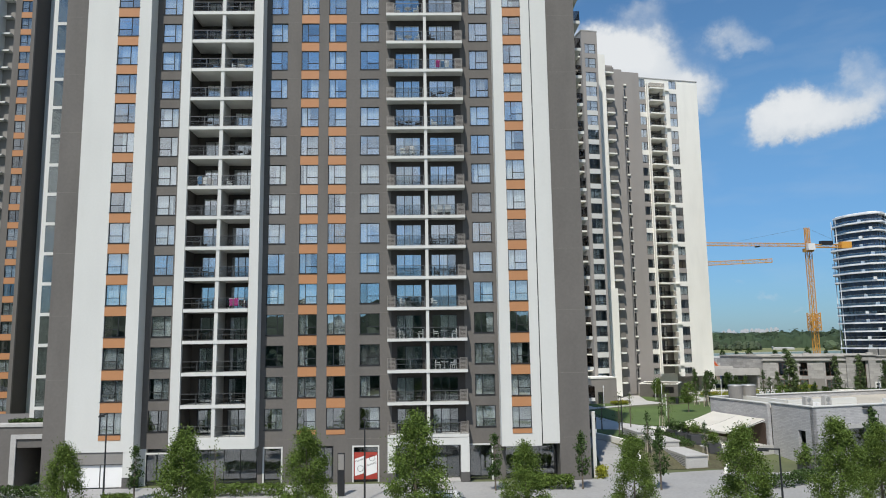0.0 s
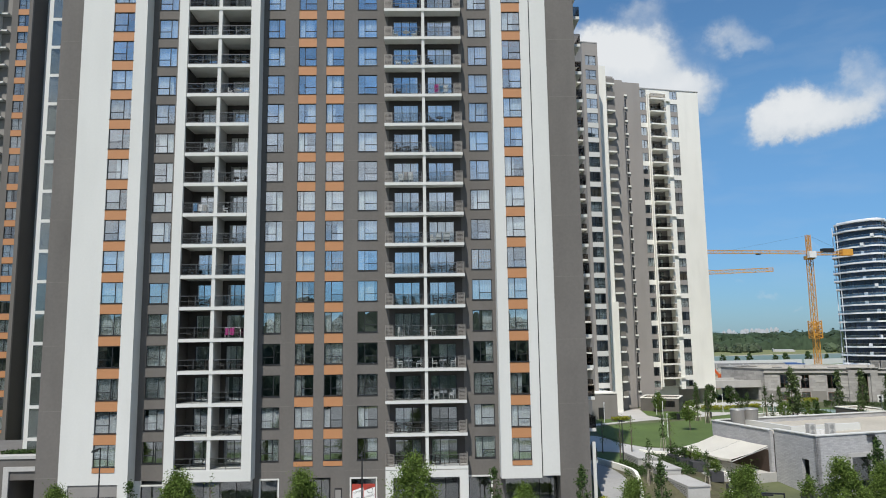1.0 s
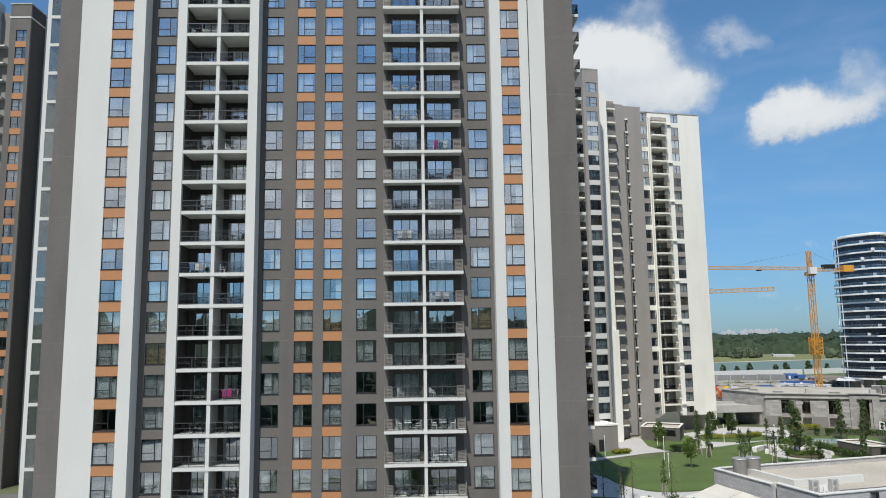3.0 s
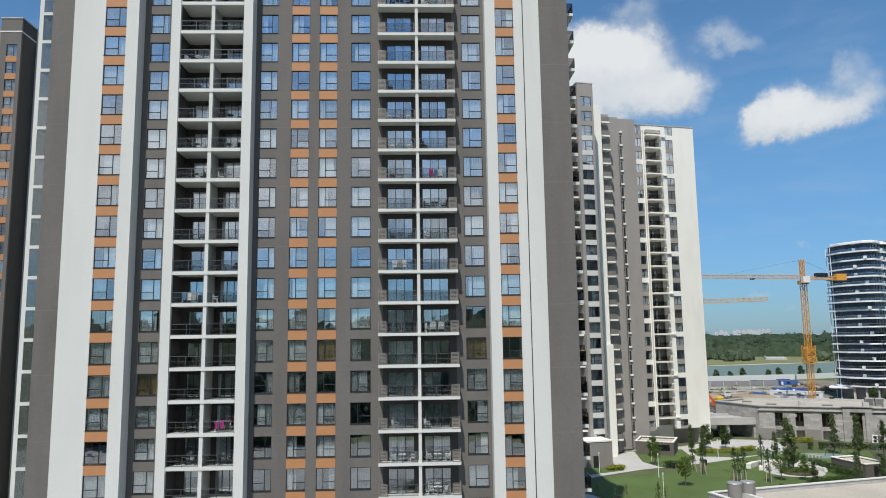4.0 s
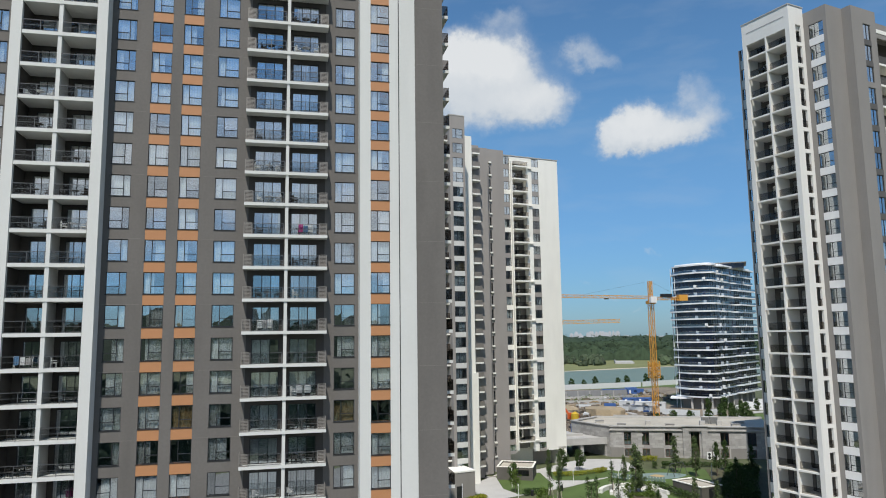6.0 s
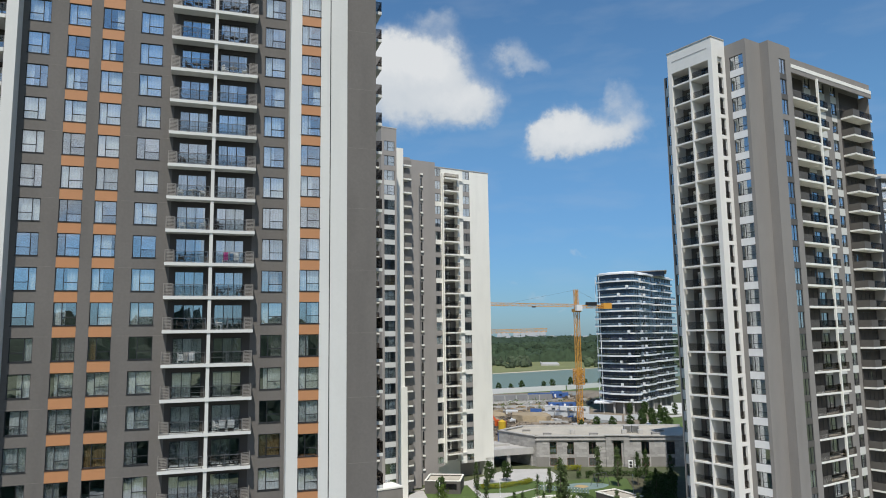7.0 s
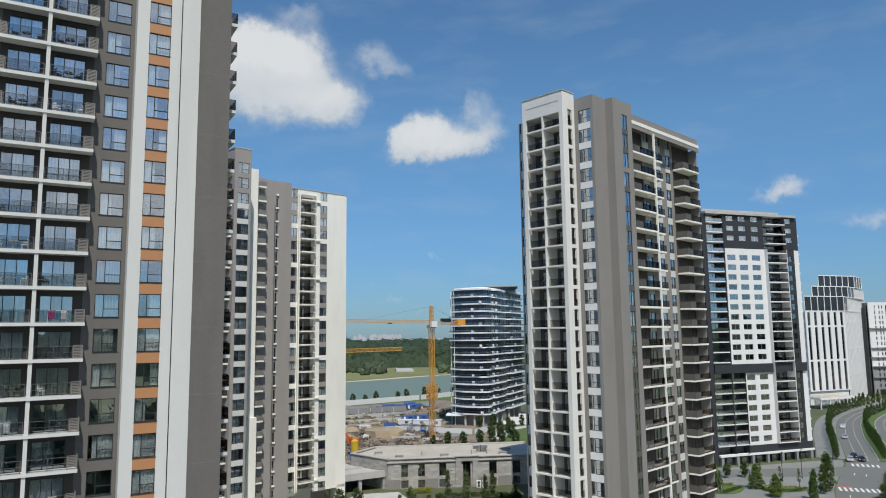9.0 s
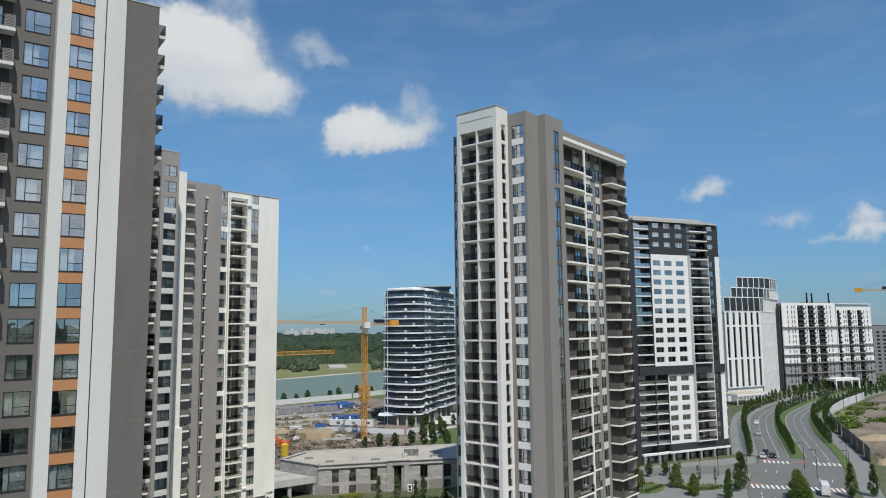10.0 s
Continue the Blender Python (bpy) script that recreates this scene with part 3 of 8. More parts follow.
# grey end piers down to the street
part("end_pier", boxes((13.3, 16.2, -1.4, 4.0, STREET, TOP)), GREY, t1)
part("end_pier", boxes((-35.0, -32.8, -1.4, 4.0, STREET, TOP)), GREY, t1)
for k in range(0, 22, 2):
    for x0, x1, y in ((13.4, 16.1, -1.4), (-34.9, -32.9, -1.4), (-15.1, -12.0, 0.0), (-6.8, -2.8, 0.0)):
        put("wall_joint", cached(("joint", x0), lambda: boxes((x0, x1, y - 0.004, y + 0.01, -0.32, -0.295)), JOINT), t1, pose(0, 0, LV[k]))
part("coping", boxes((13.25, 16.25, -1.45, 4.05, TOP, TOP + 0.1)), CONCRETE, t1)
# grey walls between
facade(t1, Z, -26.5, -23.3, 2.1, TOP + 1.2, GREY, LV, [dict(s=(-25.9, -24.0), side=False)])
facade(t1, Z, -15.3, -2.6, 2.4, TOP + 1.2, GREY, LV, [dict(s=(-14.85, -13.1), side=False), dict(s=(-11.7, -9.9), span=ORANGE), dict(s=(-8.9, -7.1), span=ORANGE), dict(s=(-5.7, -3.75))])
facade(t1, Z, 4.55, 7.8, 2.4, TOP + 1.2, GREY, LV, [dict(s=(5.5, 7.45))])
# the loggia bay in its white frame
FZ = 2.2
part("loggia_frame", plate(-23.3, -15.3, FZ, TOP + 2.0, [(-22.4, -16.2, 3.2, TOP + 0.7)], -1.6, -1.25), WHITE, t1)
part("loggia_cheek", boxes((-23.3, -22.4, -1.25, 0.3, FZ, TOP + 1.9)), WHITE, t1)
part("loggia_cheek", boxes((-16.2, -15.3, -1.25, 0.3, FZ, TOP + 1.9)), WHITE, t1)
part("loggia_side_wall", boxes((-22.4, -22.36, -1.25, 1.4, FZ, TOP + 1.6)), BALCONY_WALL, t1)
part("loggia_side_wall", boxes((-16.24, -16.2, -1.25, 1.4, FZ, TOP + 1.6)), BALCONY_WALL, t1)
part("loggia_soffit", boxes((-22.4, -16.2, -1.2, 0.3, FZ, FZ + 0.3)), WHITE, t1)
rail_l = cached("rail_l", lambda: railing(2.9, 2), RAIL_METAL)
for k, z in enumerate(LV):
    put("loggia_slab", cached("lslab", lambda: boxes((-22.36, -16.24, -1.57, 1.4, -0.12, 0.2)), WHITE), t1, pose(0, 0, z))
    put("post", cached("lpost", lambda: boxes((-19.42, -19.08, -1.5, -1.1, 0.2, 2.88)), WHITE), t1, pose(0, 0, z))
    put("partition", cached("lpart", lambda: boxes((-19.36, -19.12, -1.1, 1.3, 0.2, 2.88)), CONCRETE), t1, pose(0, 0, z))
    for x in (-22.36, -19.12):
        dw = 2.1
        dx = x + (0.72 if x < -20 else 0.45)
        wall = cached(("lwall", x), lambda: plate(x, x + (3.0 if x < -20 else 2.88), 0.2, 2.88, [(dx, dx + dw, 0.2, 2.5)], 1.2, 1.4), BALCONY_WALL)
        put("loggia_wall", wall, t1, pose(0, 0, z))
        glazed_door(t1, pose(dx, 1.25, z + 0.2), dw, 2.3, 3 if k % 3 else 2)
        rl = put("railing", rail_l, t1, pose(x, -1.48, z + 0.2))
        put("glass_panel", cached("rglass_l", lambda: boxes((0.05, 2.8, 0.02, 0.03, 0.1, 0.98)), RAIL_GLASS), rl)
# the open balconies
rail_r = cached("rail_r", lambda: railing(2.85, 2), RAIL_METAL)
screen = cached("screen", lambda: louvre_screen(0.74, 1.12), LOUVRE)
for k, z in enumerate(LV):
    put("balcony_slab", cached("bslab", lambda: boxes((-2.95, 4.75, -1.25, 0.0, -0.14, 0.14)), WHITE), t1, pose(0, 0, z))
    put("post", cached("bpost", lambda: boxes((0.79, 1.09, -1.15, -0.75, 0.14, 2.86)), WHITE), t1, pose(0, 0, z))
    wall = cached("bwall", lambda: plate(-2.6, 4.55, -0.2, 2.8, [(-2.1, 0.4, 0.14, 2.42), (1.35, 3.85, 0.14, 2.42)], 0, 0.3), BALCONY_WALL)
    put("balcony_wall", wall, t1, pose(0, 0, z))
    for x in (-2.1, 1.35):
        glazed_door(t1, pose(x, 0.1, z + 0.14), 2.5, 2.28, 3)
    for x, sx in ((-2.15, -2.93), (1.12, 3.98)):
        rl = put("railing", rail_r, t1, pose(x, -1.2, z + 0.14))
        put("glass_panel", cached("rglass_r", lambda: boxes((0.05, 2.8, 0.02, 0.03, 0.1, 0.98)), RAIL_GLASS), rl)
        put("louvre_screen", screen, t1, pose(sx, -1.22, z + 0.14))
        put("louvre_screen", cached("screen_s", lambda: louvre_screen(1.1, 1.12), LOUVRE), t1, pose(-2.9 if x < 0 else 4.72, -1.2, z + 0.14, 0, 0, 90))
# balconies on the two flanks
for sx, x0, x1 in ((-1, -37.0, -35.0), (1, 16.2, 17.3)):
    for k, z in enumerate(LV):
        slab = put("flank_balcony", cached(("fslab", sx), lambda: boxes((x0, x1, 0.6, 3.4, -0.2, 0.12)), WHITE), t1, pose(0, 0, z))
        put("flank_railing", cached(("frail", sx), lambda: boxes((min(x0, x1) + (0.02 if sx < 0 else 0), max(x0, x1) - (0.02 if sx > 0 else 0), 0.62, 0.66, 0.12, 2.8 if sx < 0 else 1.2),
                                                         ((x0 if sx < 0 else x1 - 0.04), (x0 + 0.04 if sx < 0 else x1), 0.66, 3.38, 0.12, 2.8 if sx < 0 else 1.2)), FLANK_GLASS if sx < 0 else SMOKED), slab)
# white wing set back behind each flank balcony
part("flank_wing", boxes((-39.3, -35.0, 4.02, 12, STREET, TOP)), WHITE, t1)
# body behind, with rooms
part("body", boxes((-34.8, 16.0, 4.0, 18, STREET, TOP - 0.3), (-32.7, 13.2, 0.36, 4.0, TOP + 0.8, TOP + 1.15)), GREY, t1)
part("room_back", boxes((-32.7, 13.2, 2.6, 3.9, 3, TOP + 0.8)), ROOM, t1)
bm = bmesh.new()
for z in LV[1:]:
    for a, b in ((-32.6, -23.4), (-15.2, -2.7), (4.6, 13.2)):
        box(bm, a, b, 0.4, 2.6, z - 0.3, z)
part("floor_slabs", bm, CONCRETE, t1)
# shops at street level
for spec in ((-32.8, -31.9, -1.6, 0.3, STREET, 2.1), (-27.4, -26.5, -1.6, 0.3, STREET, 2.1), (-26.5, -25.9, 0, 0.3, STREET, 2.1), (-23.9, -23.3, 0, 0.3, STREET, 2.1)):
    part("ground_floor_pier", boxes(spec), WHITE, t1)
part("plinth", boxes((-27.42, -26.48, -1.62, 0.32, STREET, STREET + 1.1)), PLINTH, t1)
for spec in ((-15.4, -14.9, 0, 0.3, STREET, 2.4), (-13.0, -9.9, 0, 0.3, STREET, 2.4), (-8.2, -6.4, 0, 0.3, STREET, 2.4), (-3.8, -2.9, 0, 0.3, STREET, 2.4),
                                (4.2, 4.7, 0, 0.3, STREET, 2.4), (7.1, 8.3, 0, 0.3, STREET, 2.4), (-14.9, -13.0, 0, 0.3, 2.1, 2.4), (-9.9, -8.2, 0, 0.3, 2.1, 2.4), (-6.4, -3.8, 0, 0.3, 2.1, 2.4), (4.7, 7.1, 0, 0.3, 2.1, 2.4)):
    part("ground_floor_wall", boxes(spec), GREY, t1)
part("canopy_portal", boxes((-2.95, 4.75, -1.3, 0.3, 2.2, 2.85), (3.95, 4.75, -1.3, 0.3, STREET + 1.0, 2.2), (-2.95, -2.25, -1.3, 0.3, STREET + 1.0, 2.2)), WHITE, t1)
part("plinth", boxes((3.93, 4.77, -1.32, 0.3, STREET, STREET + 1.0)), PLINTH, t1)
part("plinth", boxes((-2.97, -2.23, -1.32, 0.3, STREET, STREET + 1.0)), PLINTH, t1)
part("entrance_step", boxes((-2.2, 3.9, -1.25, 0.3, STREET, STREET + 0.22)), CONCRETE, t1)


def shopfront(x0, x1, y, z1, leaves, surround=True, pane=SHOP):
    s = part("shopfront", door_set(x1 - x0, z1 - STREET - 0.1, leaves), DARK_METAL, t1, m=pose(x0, y + 0.12, STREET + 0.1))
    for i in range(leaves):
        lw = (x1 - x0) / leaves
        part("pane", boxes((lw * i + 0.03, lw * (i + 1) - 0.03, 0.03, 0.045, 0.05, z1 - STREET - 0.15)), pane, s)
    if surround:
        part("white_surround", boxes((x0 - 0.14, x0, y - 0.05, y + 0.1, STREET, z1 + 0.14), (x1, x1 + 0.14, y - 0.05, y + 0.1, STREET, z1 + 0.14), (x0, x1, y - 0.05, y + 0.1, z1, z1 + 0.14)), WHITE, s,
             m=pose(-x0, -y - 0.12, -STREET - 0.1))
    return s


shopfront(-14.75, -13.15, 0.0, 1.95, 1)
shopfront(-9.8, -8.3, 0.0, 1.95, 2, False)
shopfront(-6.25, -3.95, 0.0, 1.95, 2)
shopfront(-2.2, 3.9, 0.3, 2.15, 5, False)
shopfront(4.85, 6.95, 0.0, 1.95, 2)
shopfront(8.3, 13.25, 0.3, 2.0, 3, False)
shopfront(-31.9, -27.4, -1.4, 1.0, 3, False)
shopfront(-25.9, -23.9, 0.0, 1.6, 1)
shopfront(-23.3, -15.5, 0.2, 2.0, 5, False)
part("shop_sign_band", boxes((-31.9, -27.4, -1.5, 0.2, 1.0, 2.1)), GREY_LIGHT, t1)
part("shop_back", boxes((-31.8, -15.5, 1.9, 2.1, STREET, 2.3), (-15.3, 12.7, 1.9, 2.1, STREET, 2.3)), COOL_GREY, t1)
# posters on two shopfronts
part("window_poster", boxes((-6.2, -4.0, 0.06, 0.10, STREET + 0.25, 1.45)), RED_PRINT, t1, "dark red printed poster with white panels")
for x, z, w, h in ((-6.14, -0.75, 1.02, 1.6), (-5.06, -0.75, 1.02, 1.6)):
    bm = bmesh.new()
    low = [(x, z), (x + w, z + 0.32), (x + w, z + h + 0.32), (x, z + h)]
    fr, bk = ([bm.verts.new((px, y, pz)) for px, pz in low] for y in (0.048, 0.058))
    bm.faces.new(fr)
    bm.faces.new(bk[::-1])
    for k in range(4):
        bm.faces.new((fr[k], bk[k], bk[(k + 1) % 4], fr[(k + 1) % 4]))
    part("poster_panel", bm, PRINT_WHITE, t1)
for x, z in ((-5.62, -0.05), (-4.5, 0.9)):
    bm = bmesh.new()
    for k in range(20):
        a, b = math.tau * k / 20, math.tau * (k + 1) / 20
        beam(bm, (x + 0.27 * math.cos(a), 0.044, z + 0.27 * math.sin(a)), (x + 0.27 * math.cos(b), 0.044, z + 0.27 * math.sin(b)), 0.03)
    part("poster_ring", bm, PRINT_BLACK, t1)
part("window_film", boxes((-31.8, -29.6, -1.31, -1.30, STREET + 0.2, 0.9), (-29.5, -27.3, -1.31, -1.30, STREET + 0.2, 0.9)), PRINT_WHITE, t1, "white printed window film")
for word, x, z in (("COMING", -6.09, 0.52), ("УСКОРО", -5.02, 0.12)):
    cu = bpy.data.curves.new("lettering", "FONT")
    cu.body, cu.size, cu.extrude = word, 0.24, 0.004
    cu.materials.append(PRINT_BLACK)
    ob = put("lettering", cu, t1, pose(x, 0.044, z, 90, -17, 0))
# podium at the end, with a garage mouth
pod = thing("podium_wing", "low grey podium wing with a dark garage opening and white surround", "building wing", pose(-38, 68, STREET))
part("wall", boxes((-14, 0.15, -1.2, 12, 0, 5.8), (0.15, 2.6, -1.2, 12, 3.9, 5.8)), GREY, pod)
part("garage_surround", boxes((-0.35, 0.15, -1.35, -1.1, 0, 5.1), (0.15, 2.6, -1.35, -1.1, 4.7, 5.1)), CONCRETE, pod)
part("garage_floor", boxes((0.15, 2.6, -1.15, 12, 0, 0.04)), CONCRETE, pod)
part("garage_back", boxes((0.15, 2.6, 8.0, 8.2, 0.04, 3.9)), ROOM, pod)
part("coping", boxes((-14, 2.6, -1.3, 0.2, 5.8, 6.05)), CONCRETE, pod)

# ---- the far tower behind the corner ----
t0 = thing("apartment_tower", "far apartment tower in grey and white render with orange panels", "apartment tower", pose(-65.05, 112.2, 0), group="apartment towers")
L0 = [1.3 + 3.0 * k for k in range(24)]
facade(t0, Z, -3.4, 0.0, STREET, 77.4, GREY, L0, [dict(s=(-2.35, -0.6), span=ORANGE, side=False)], split=False, pane=PANE_DARK)
part("side_wall", boxes((-0.35, 0.0, 0.36, 4.4, STREET, 77.4)), BALCONY_WALL, t0)
part("string_course", boxes((-3.5, 0.06, -0.06, 4.4, 75.0, 75.25)), WHITE, t0)
part("roof_coping", boxes((-3.5, 0.1, -0.1, 4.5, 77.4, 77.6)), CONCRETE, t0)
facade(t0, pose(0, 1.2, 0), -5.6, -3.4, STREET, 76.5, GREY_LIGHT, L0, [])
part("loggia_frame", boxes((-7.0, -5.6, -0.8, 2.0, STREET, 78.0)), WHITE, t0)
part("loggia_frame", boxes((-16.5, -15.0, -0.8, 2.0, STREET, 78.0)), WHITE, t0)
for z in L0:
    put("loggia_slab", cached("t0slab", lambda: boxes((-15.0, -7.0, -0.8, 1.7, -0.2, 0.2)), WHITE), t0, pose(0, 0, z))
    put("balcony_rail", cached("t0rail", lambda: boxes((-15.0, -7.0, -0.75, -0.7, 0.2, 1.2)), SMOKED), t0, pose(0, 0, z))
    put("side_balcony", cached("t0side", lambda: boxes((-5.55, -4.2, 0.2, 1.2, -0.15, 0.12)), WHITE), t0, pose(0, 0, z))
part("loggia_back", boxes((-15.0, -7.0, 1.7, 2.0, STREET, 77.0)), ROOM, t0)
part("rear_white_wall", boxes((0.0, 12.0, 4.4, 20, STREET, 77.0)), WHITE, t0)
part("rear_rail", boxes((0.0, 12.0, 4.45, 4.5, 77.5, 77.55)), DARK_METAL, t0)
part("rear_rail_post", boxes((0.0, 0.06, 4.45, 4.5, 77.0, 77.5), (4.0, 4.06, 4.45, 4.5, 77.0, 77.5), (8.0, 8.06, 4.45, 4.5, 77.0, 77.5)), DARK_METAL, t0)
part("body", boxes((-16.4, -0.4, 2.0, 20, STREET, 76.4)), GREY, t0)

# ---- the stepped tower across the lawn ----
t2 = thing("apartment_tower", "stepped apartment tower in taupe and cream render with stacked balconies", "apartment tower", pose(35.65, 133.72, 0, 0, 0, 11.7), group="apartment towers")
L2 = [2.9 + 3.0 * k for k in range(23)]
facade(t2, Z, -3.4, 0.0, 0, 74.0, TAUPE_LIGHT, L2, [dict(s=(-2.75, -0.45), span=WHITE, sill=0.4, head=2.4, plain=lambda i: i > 20)], split=False, curtains=1.6, pane=BLUE_PANE)
part("coping", boxes((-3.5, 0.05, -0.05, 6, 74.0, 74.2)), CONCRETE, t2)
part("flank_wall", boxes((-0.3, 0.0, 0.35, 6.2, 0, 74.0)), TAUPE_LIGHT, t2)
part("flank_wall", boxes((-3.4, -3.1, 0.35, 10, 0, 74.0)), TAUPE_LIGHT, t2)
part("pilaster", boxes((0.0, 4.6, 6.0, 9.0, 0, 72.0)), CREAM, t2)
part("porch_pillar", boxes((2.9, 5.0, 5.6, 8.8, 0, 22.0)), CREAM, t2)
part("bay_wall", boxes((3.0, 11.6, 9.9, 10.3, 0, 0.2), (4.6, 11.6, 12.0, 12.4, 0.2, 71.6), (4.6, 8.0, 9.4, 12.0, 0.2, 71.2)), TAUPE_LIGHT, t2)
facade(t2, pose(0, 14.9, 0), 11.6, 17.4, 0, 72.4, TAUPE_LIGHT, L2[:-1], [dict(s=(13.5, 13.95), sill=0.5, head=2.5, style="pair")], split=False, curtains=0, pane=PANE_DARK, name="blank_wall")
facade(t2, pose(0, 15.6, 0), 17.4, 19.5, 4.0, 71.5, CREAM, L2, [dict(s=(17.6, 19.35), sill=0.5, head=2.4, span=TAUPE_LIGHT, style="pair", plain=lambda i: i % 3 == 2)], split=False, curtains=1.4, pane=PANE)
facade(t2, pose(0, 15.6, 0), 24.0, 32.75, 4.0, 71.5, CREAM, L2, [dict(s=(25.4, 27.3), sill=0.5, head=2.4, span=TAUPE_LIGHT, style="pair", plain=lambda i: i % 3 == 1)], split=False, curtains=1.4, pane=PANE)
part("pilaster", boxes((19.5, 19.8, 15.0, 16.6, 4.0, 70.2), (23.5, 24.0, 15.0, 16.6, 4.0, 70.2)), CREAM, t2)
part("head_wall", boxes((19.3, 24.0, 15.6, 16.6, 69.8, 71.5)), CREAM, t2)
part("coping", boxes((17.0, 32.85, 15.5, 20, 71.5, 71.7)), CONCRETE, t2)
part("undercroft_wall", boxes((17.2, 25.0, 18.0, 18.4, 0, 4.0), (30.5, 32.7, 15.6, 24.0, 0, 4.0)), CREAM, t2)
part("balcony_back", boxes((19.8, 23.5, 17.6, 17.9, 4.0, 69.8)), TAUPE_LIGHT, t2)
part("body", boxes((-3.1, -0.3, 3.0, 26, 0, 73.6), (0, 11.6, 12.41, 26, 0, 71.5), (11.6, 17.4, 15.27, 30, 0, 72.2), (17.4, 32.7, 18.5, 34, 0, 71.2)), TAUPE_LIGHT, t2)
for k, z in enumerate(L2):
    if z < 69:
        s = put("balcony_slab", cached("t2slab", lambda: boxes((19.8, 23.5, 14.2, 17.6, -0.18, 0.14)), CREAM), t2, pose(0, 0, z)) if k else None
        if k:
            put("balcony_rail", cached("t2rail", lambda: boxes((19.82, 23.48, 14.22, 14.27, 0.14, 1.15), (19.82, 19.87, 14.27, 15.0, 0.14, 1.15)), GREY_RAIL), s)
            glazed_door(t2, pose(20.4, 17.5, z + 0.14), 2.2, 2.2, 3, PANE)
        b = put("balcony_slab", cached("t2slab2", lambda: boxes((4.6, 7.4, 7.6, 9.4, -0.18, 0.14)), CREAM), t2, pose(0, 0, z))
        put("balcony_rail", cached("t2rail2", lambda: boxes((4.6, 7.38, 7.62, 7.67, 0.14, 1.15), (7.33, 7.38, 7.67, 9.4, 0.14, 1.15)), LOUVRE), b)
        if k % 3 == 1:
            put("string_course", cached("t2str", lambda: boxes((23.5, 25.3, 15.2, 15.59, -0.14, 0.1)), CREAM), t2, pose(0, 0, z))
        put("slot_sill", cached("t2slab3", lambda: boxes((13.4, 14.05, 14.6, 14.9, 0.15, 0.5)), CREAM), t2, pose(0, 0, z))
        b = put("flank_balcony", cached("t2slab4", lambda: boxes((-5.2, -3.4, 1.0, 6.0, -0.18, 0.14)), CREAM), t2, pose(0, 0, z))
        put("balcony_rail", cached("t2rail4", lambda: boxes((-5.18, -3.4, 1.02, 1.07, 0.14, 1.15), (-5.18, -5.13, 1.07, 6.0, 0.14, 1.15)), SMOKED), b)
part("flank_back", boxes((-8.0, -3.4, 6.0, 6.4, 0, 72)), BALCONY_WALL, t2)

# ---- the tower by the road ----
t3 = thing("apartment_tower", "apartment tower in taupe render with a white balcony frame", "apartment tower", pose(66.7, 77.75, 0, 0, 0, 14.0), group="apartment towers")
L3 = [2.6 + 3.0 * k for k in range(23)]


def west(u, v):
    """Facade frame on a wall that faces west: s runs south from v."""
    return pose(u, v, 0, 0, 0, -90)


part("white_frame", plate(0, 7.6, 0, 73.8, [(0.65, 3.7, 0.0, 70.6), (3.92, 6.95, 0.0, 70.6)], 0, 0.35), PALE, t3, m=west(0, 7.6))
part("frame_side", plate(0.35, 3.0, 0, 73.8, [(1.3, 2.4, z - 0.0 + 0.12, z + 2.6) for z in L3 if z < 69], 0, 0.3), PALE, t3)
part("frame_side", boxes((0.35, 3.0, 7.3, 7.6, 0, 73.8)), PALE, t3)
part("frame_head", boxes((0.35, 3.0, 0.3, 7.3, 70.6, 73.8)), PALE, t3)
part("frame_recess", boxes((-0.03, 0.0, 0.75, 6.85, 72.3, 72.42)), CONCRETE, t3)
part("coping", boxes((-0.08, 3.05, -0.08, 7.68, 73.8, 73.95)), CONCRETE, t3)
# darker than the taupe walls: the loggia's shade is put into its colour
part("balcony_back", boxes((2.7, 3.0, 0.3, 7.3, 0, 70.6)), GREY, t3)
for z in L3:
    if z > 69:
        continue
    s = put("balcony_slab", cached("t3slab", lambda: boxes((0.05, 2.7, 0.75, 6.85, -0.14, 0.1)), PALE), t3, pose(0, 0, z))
    put("balcony_rail", cached("t3rail", lambda: boxes((0.4, 0.45, 0.75, 3.65, 0.12, 1.15), (0.4, 0.45, 3.9, 6.85, 0.12, 1.15)), GREY_RAIL), s)
    put("side_rail", cached("t3rail_s", lambda: boxes((1.3, 2.4, 0.1, 0.14, 0.12, 1.1)), GREY_RAIL), s)
    put("partition", cached("t3part", lambda: boxes((0.35, 2.7, 3.7, 3.85, 0.12, 2.8)), PALE), t3, pose(0, 0, z))
    glazed_door(t3, pose(2.62, 6.5, z + 0.12, 0, 0, -90), 1.7, 2.3, 2, PANE)
    glazed_door(t3, pose(2.62, 3.2, z + 0.12, 0, 0, -90), 1.7, 2.3, 2, PANE)
facade(t3, west(1.0, 9.2), 0, 1.6, 0, 70.2, TAUPE, L3, [dict(s=(0.3, 1.3), sill=0.55, head=2.2, span=WHITE)], split=False)
facade(t3, west(3.0, 0.0), 0, 3.3, 0, 73.0, TAUPE, L3, [dict(s=(0.7, 2.8), sill=0.4, head=2.4, span=PLASTIC_WHITE)], split=False)
part("wall", boxes((3.35, 6.4, -3.3, -2.95, 0, 73.0), (6.4, 6.75, -4.6, -2.95, 0, 73.0)), TAUPE, t3)
facade(t3, pose(0, -4.6, 0), 6.75, 11.7, 0, 73.0, TAUPE, L3, [dict(s=(8.8, 10.4), sill=0.1, head=2.3, span=PANEL_BROWN, style="pair", plain=lambda i: i == 20)], split=False)
part("return_wall", boxes((11.35, 11.7, -4.25, -2.4, 0, 73.0)), TAUPE, t3)
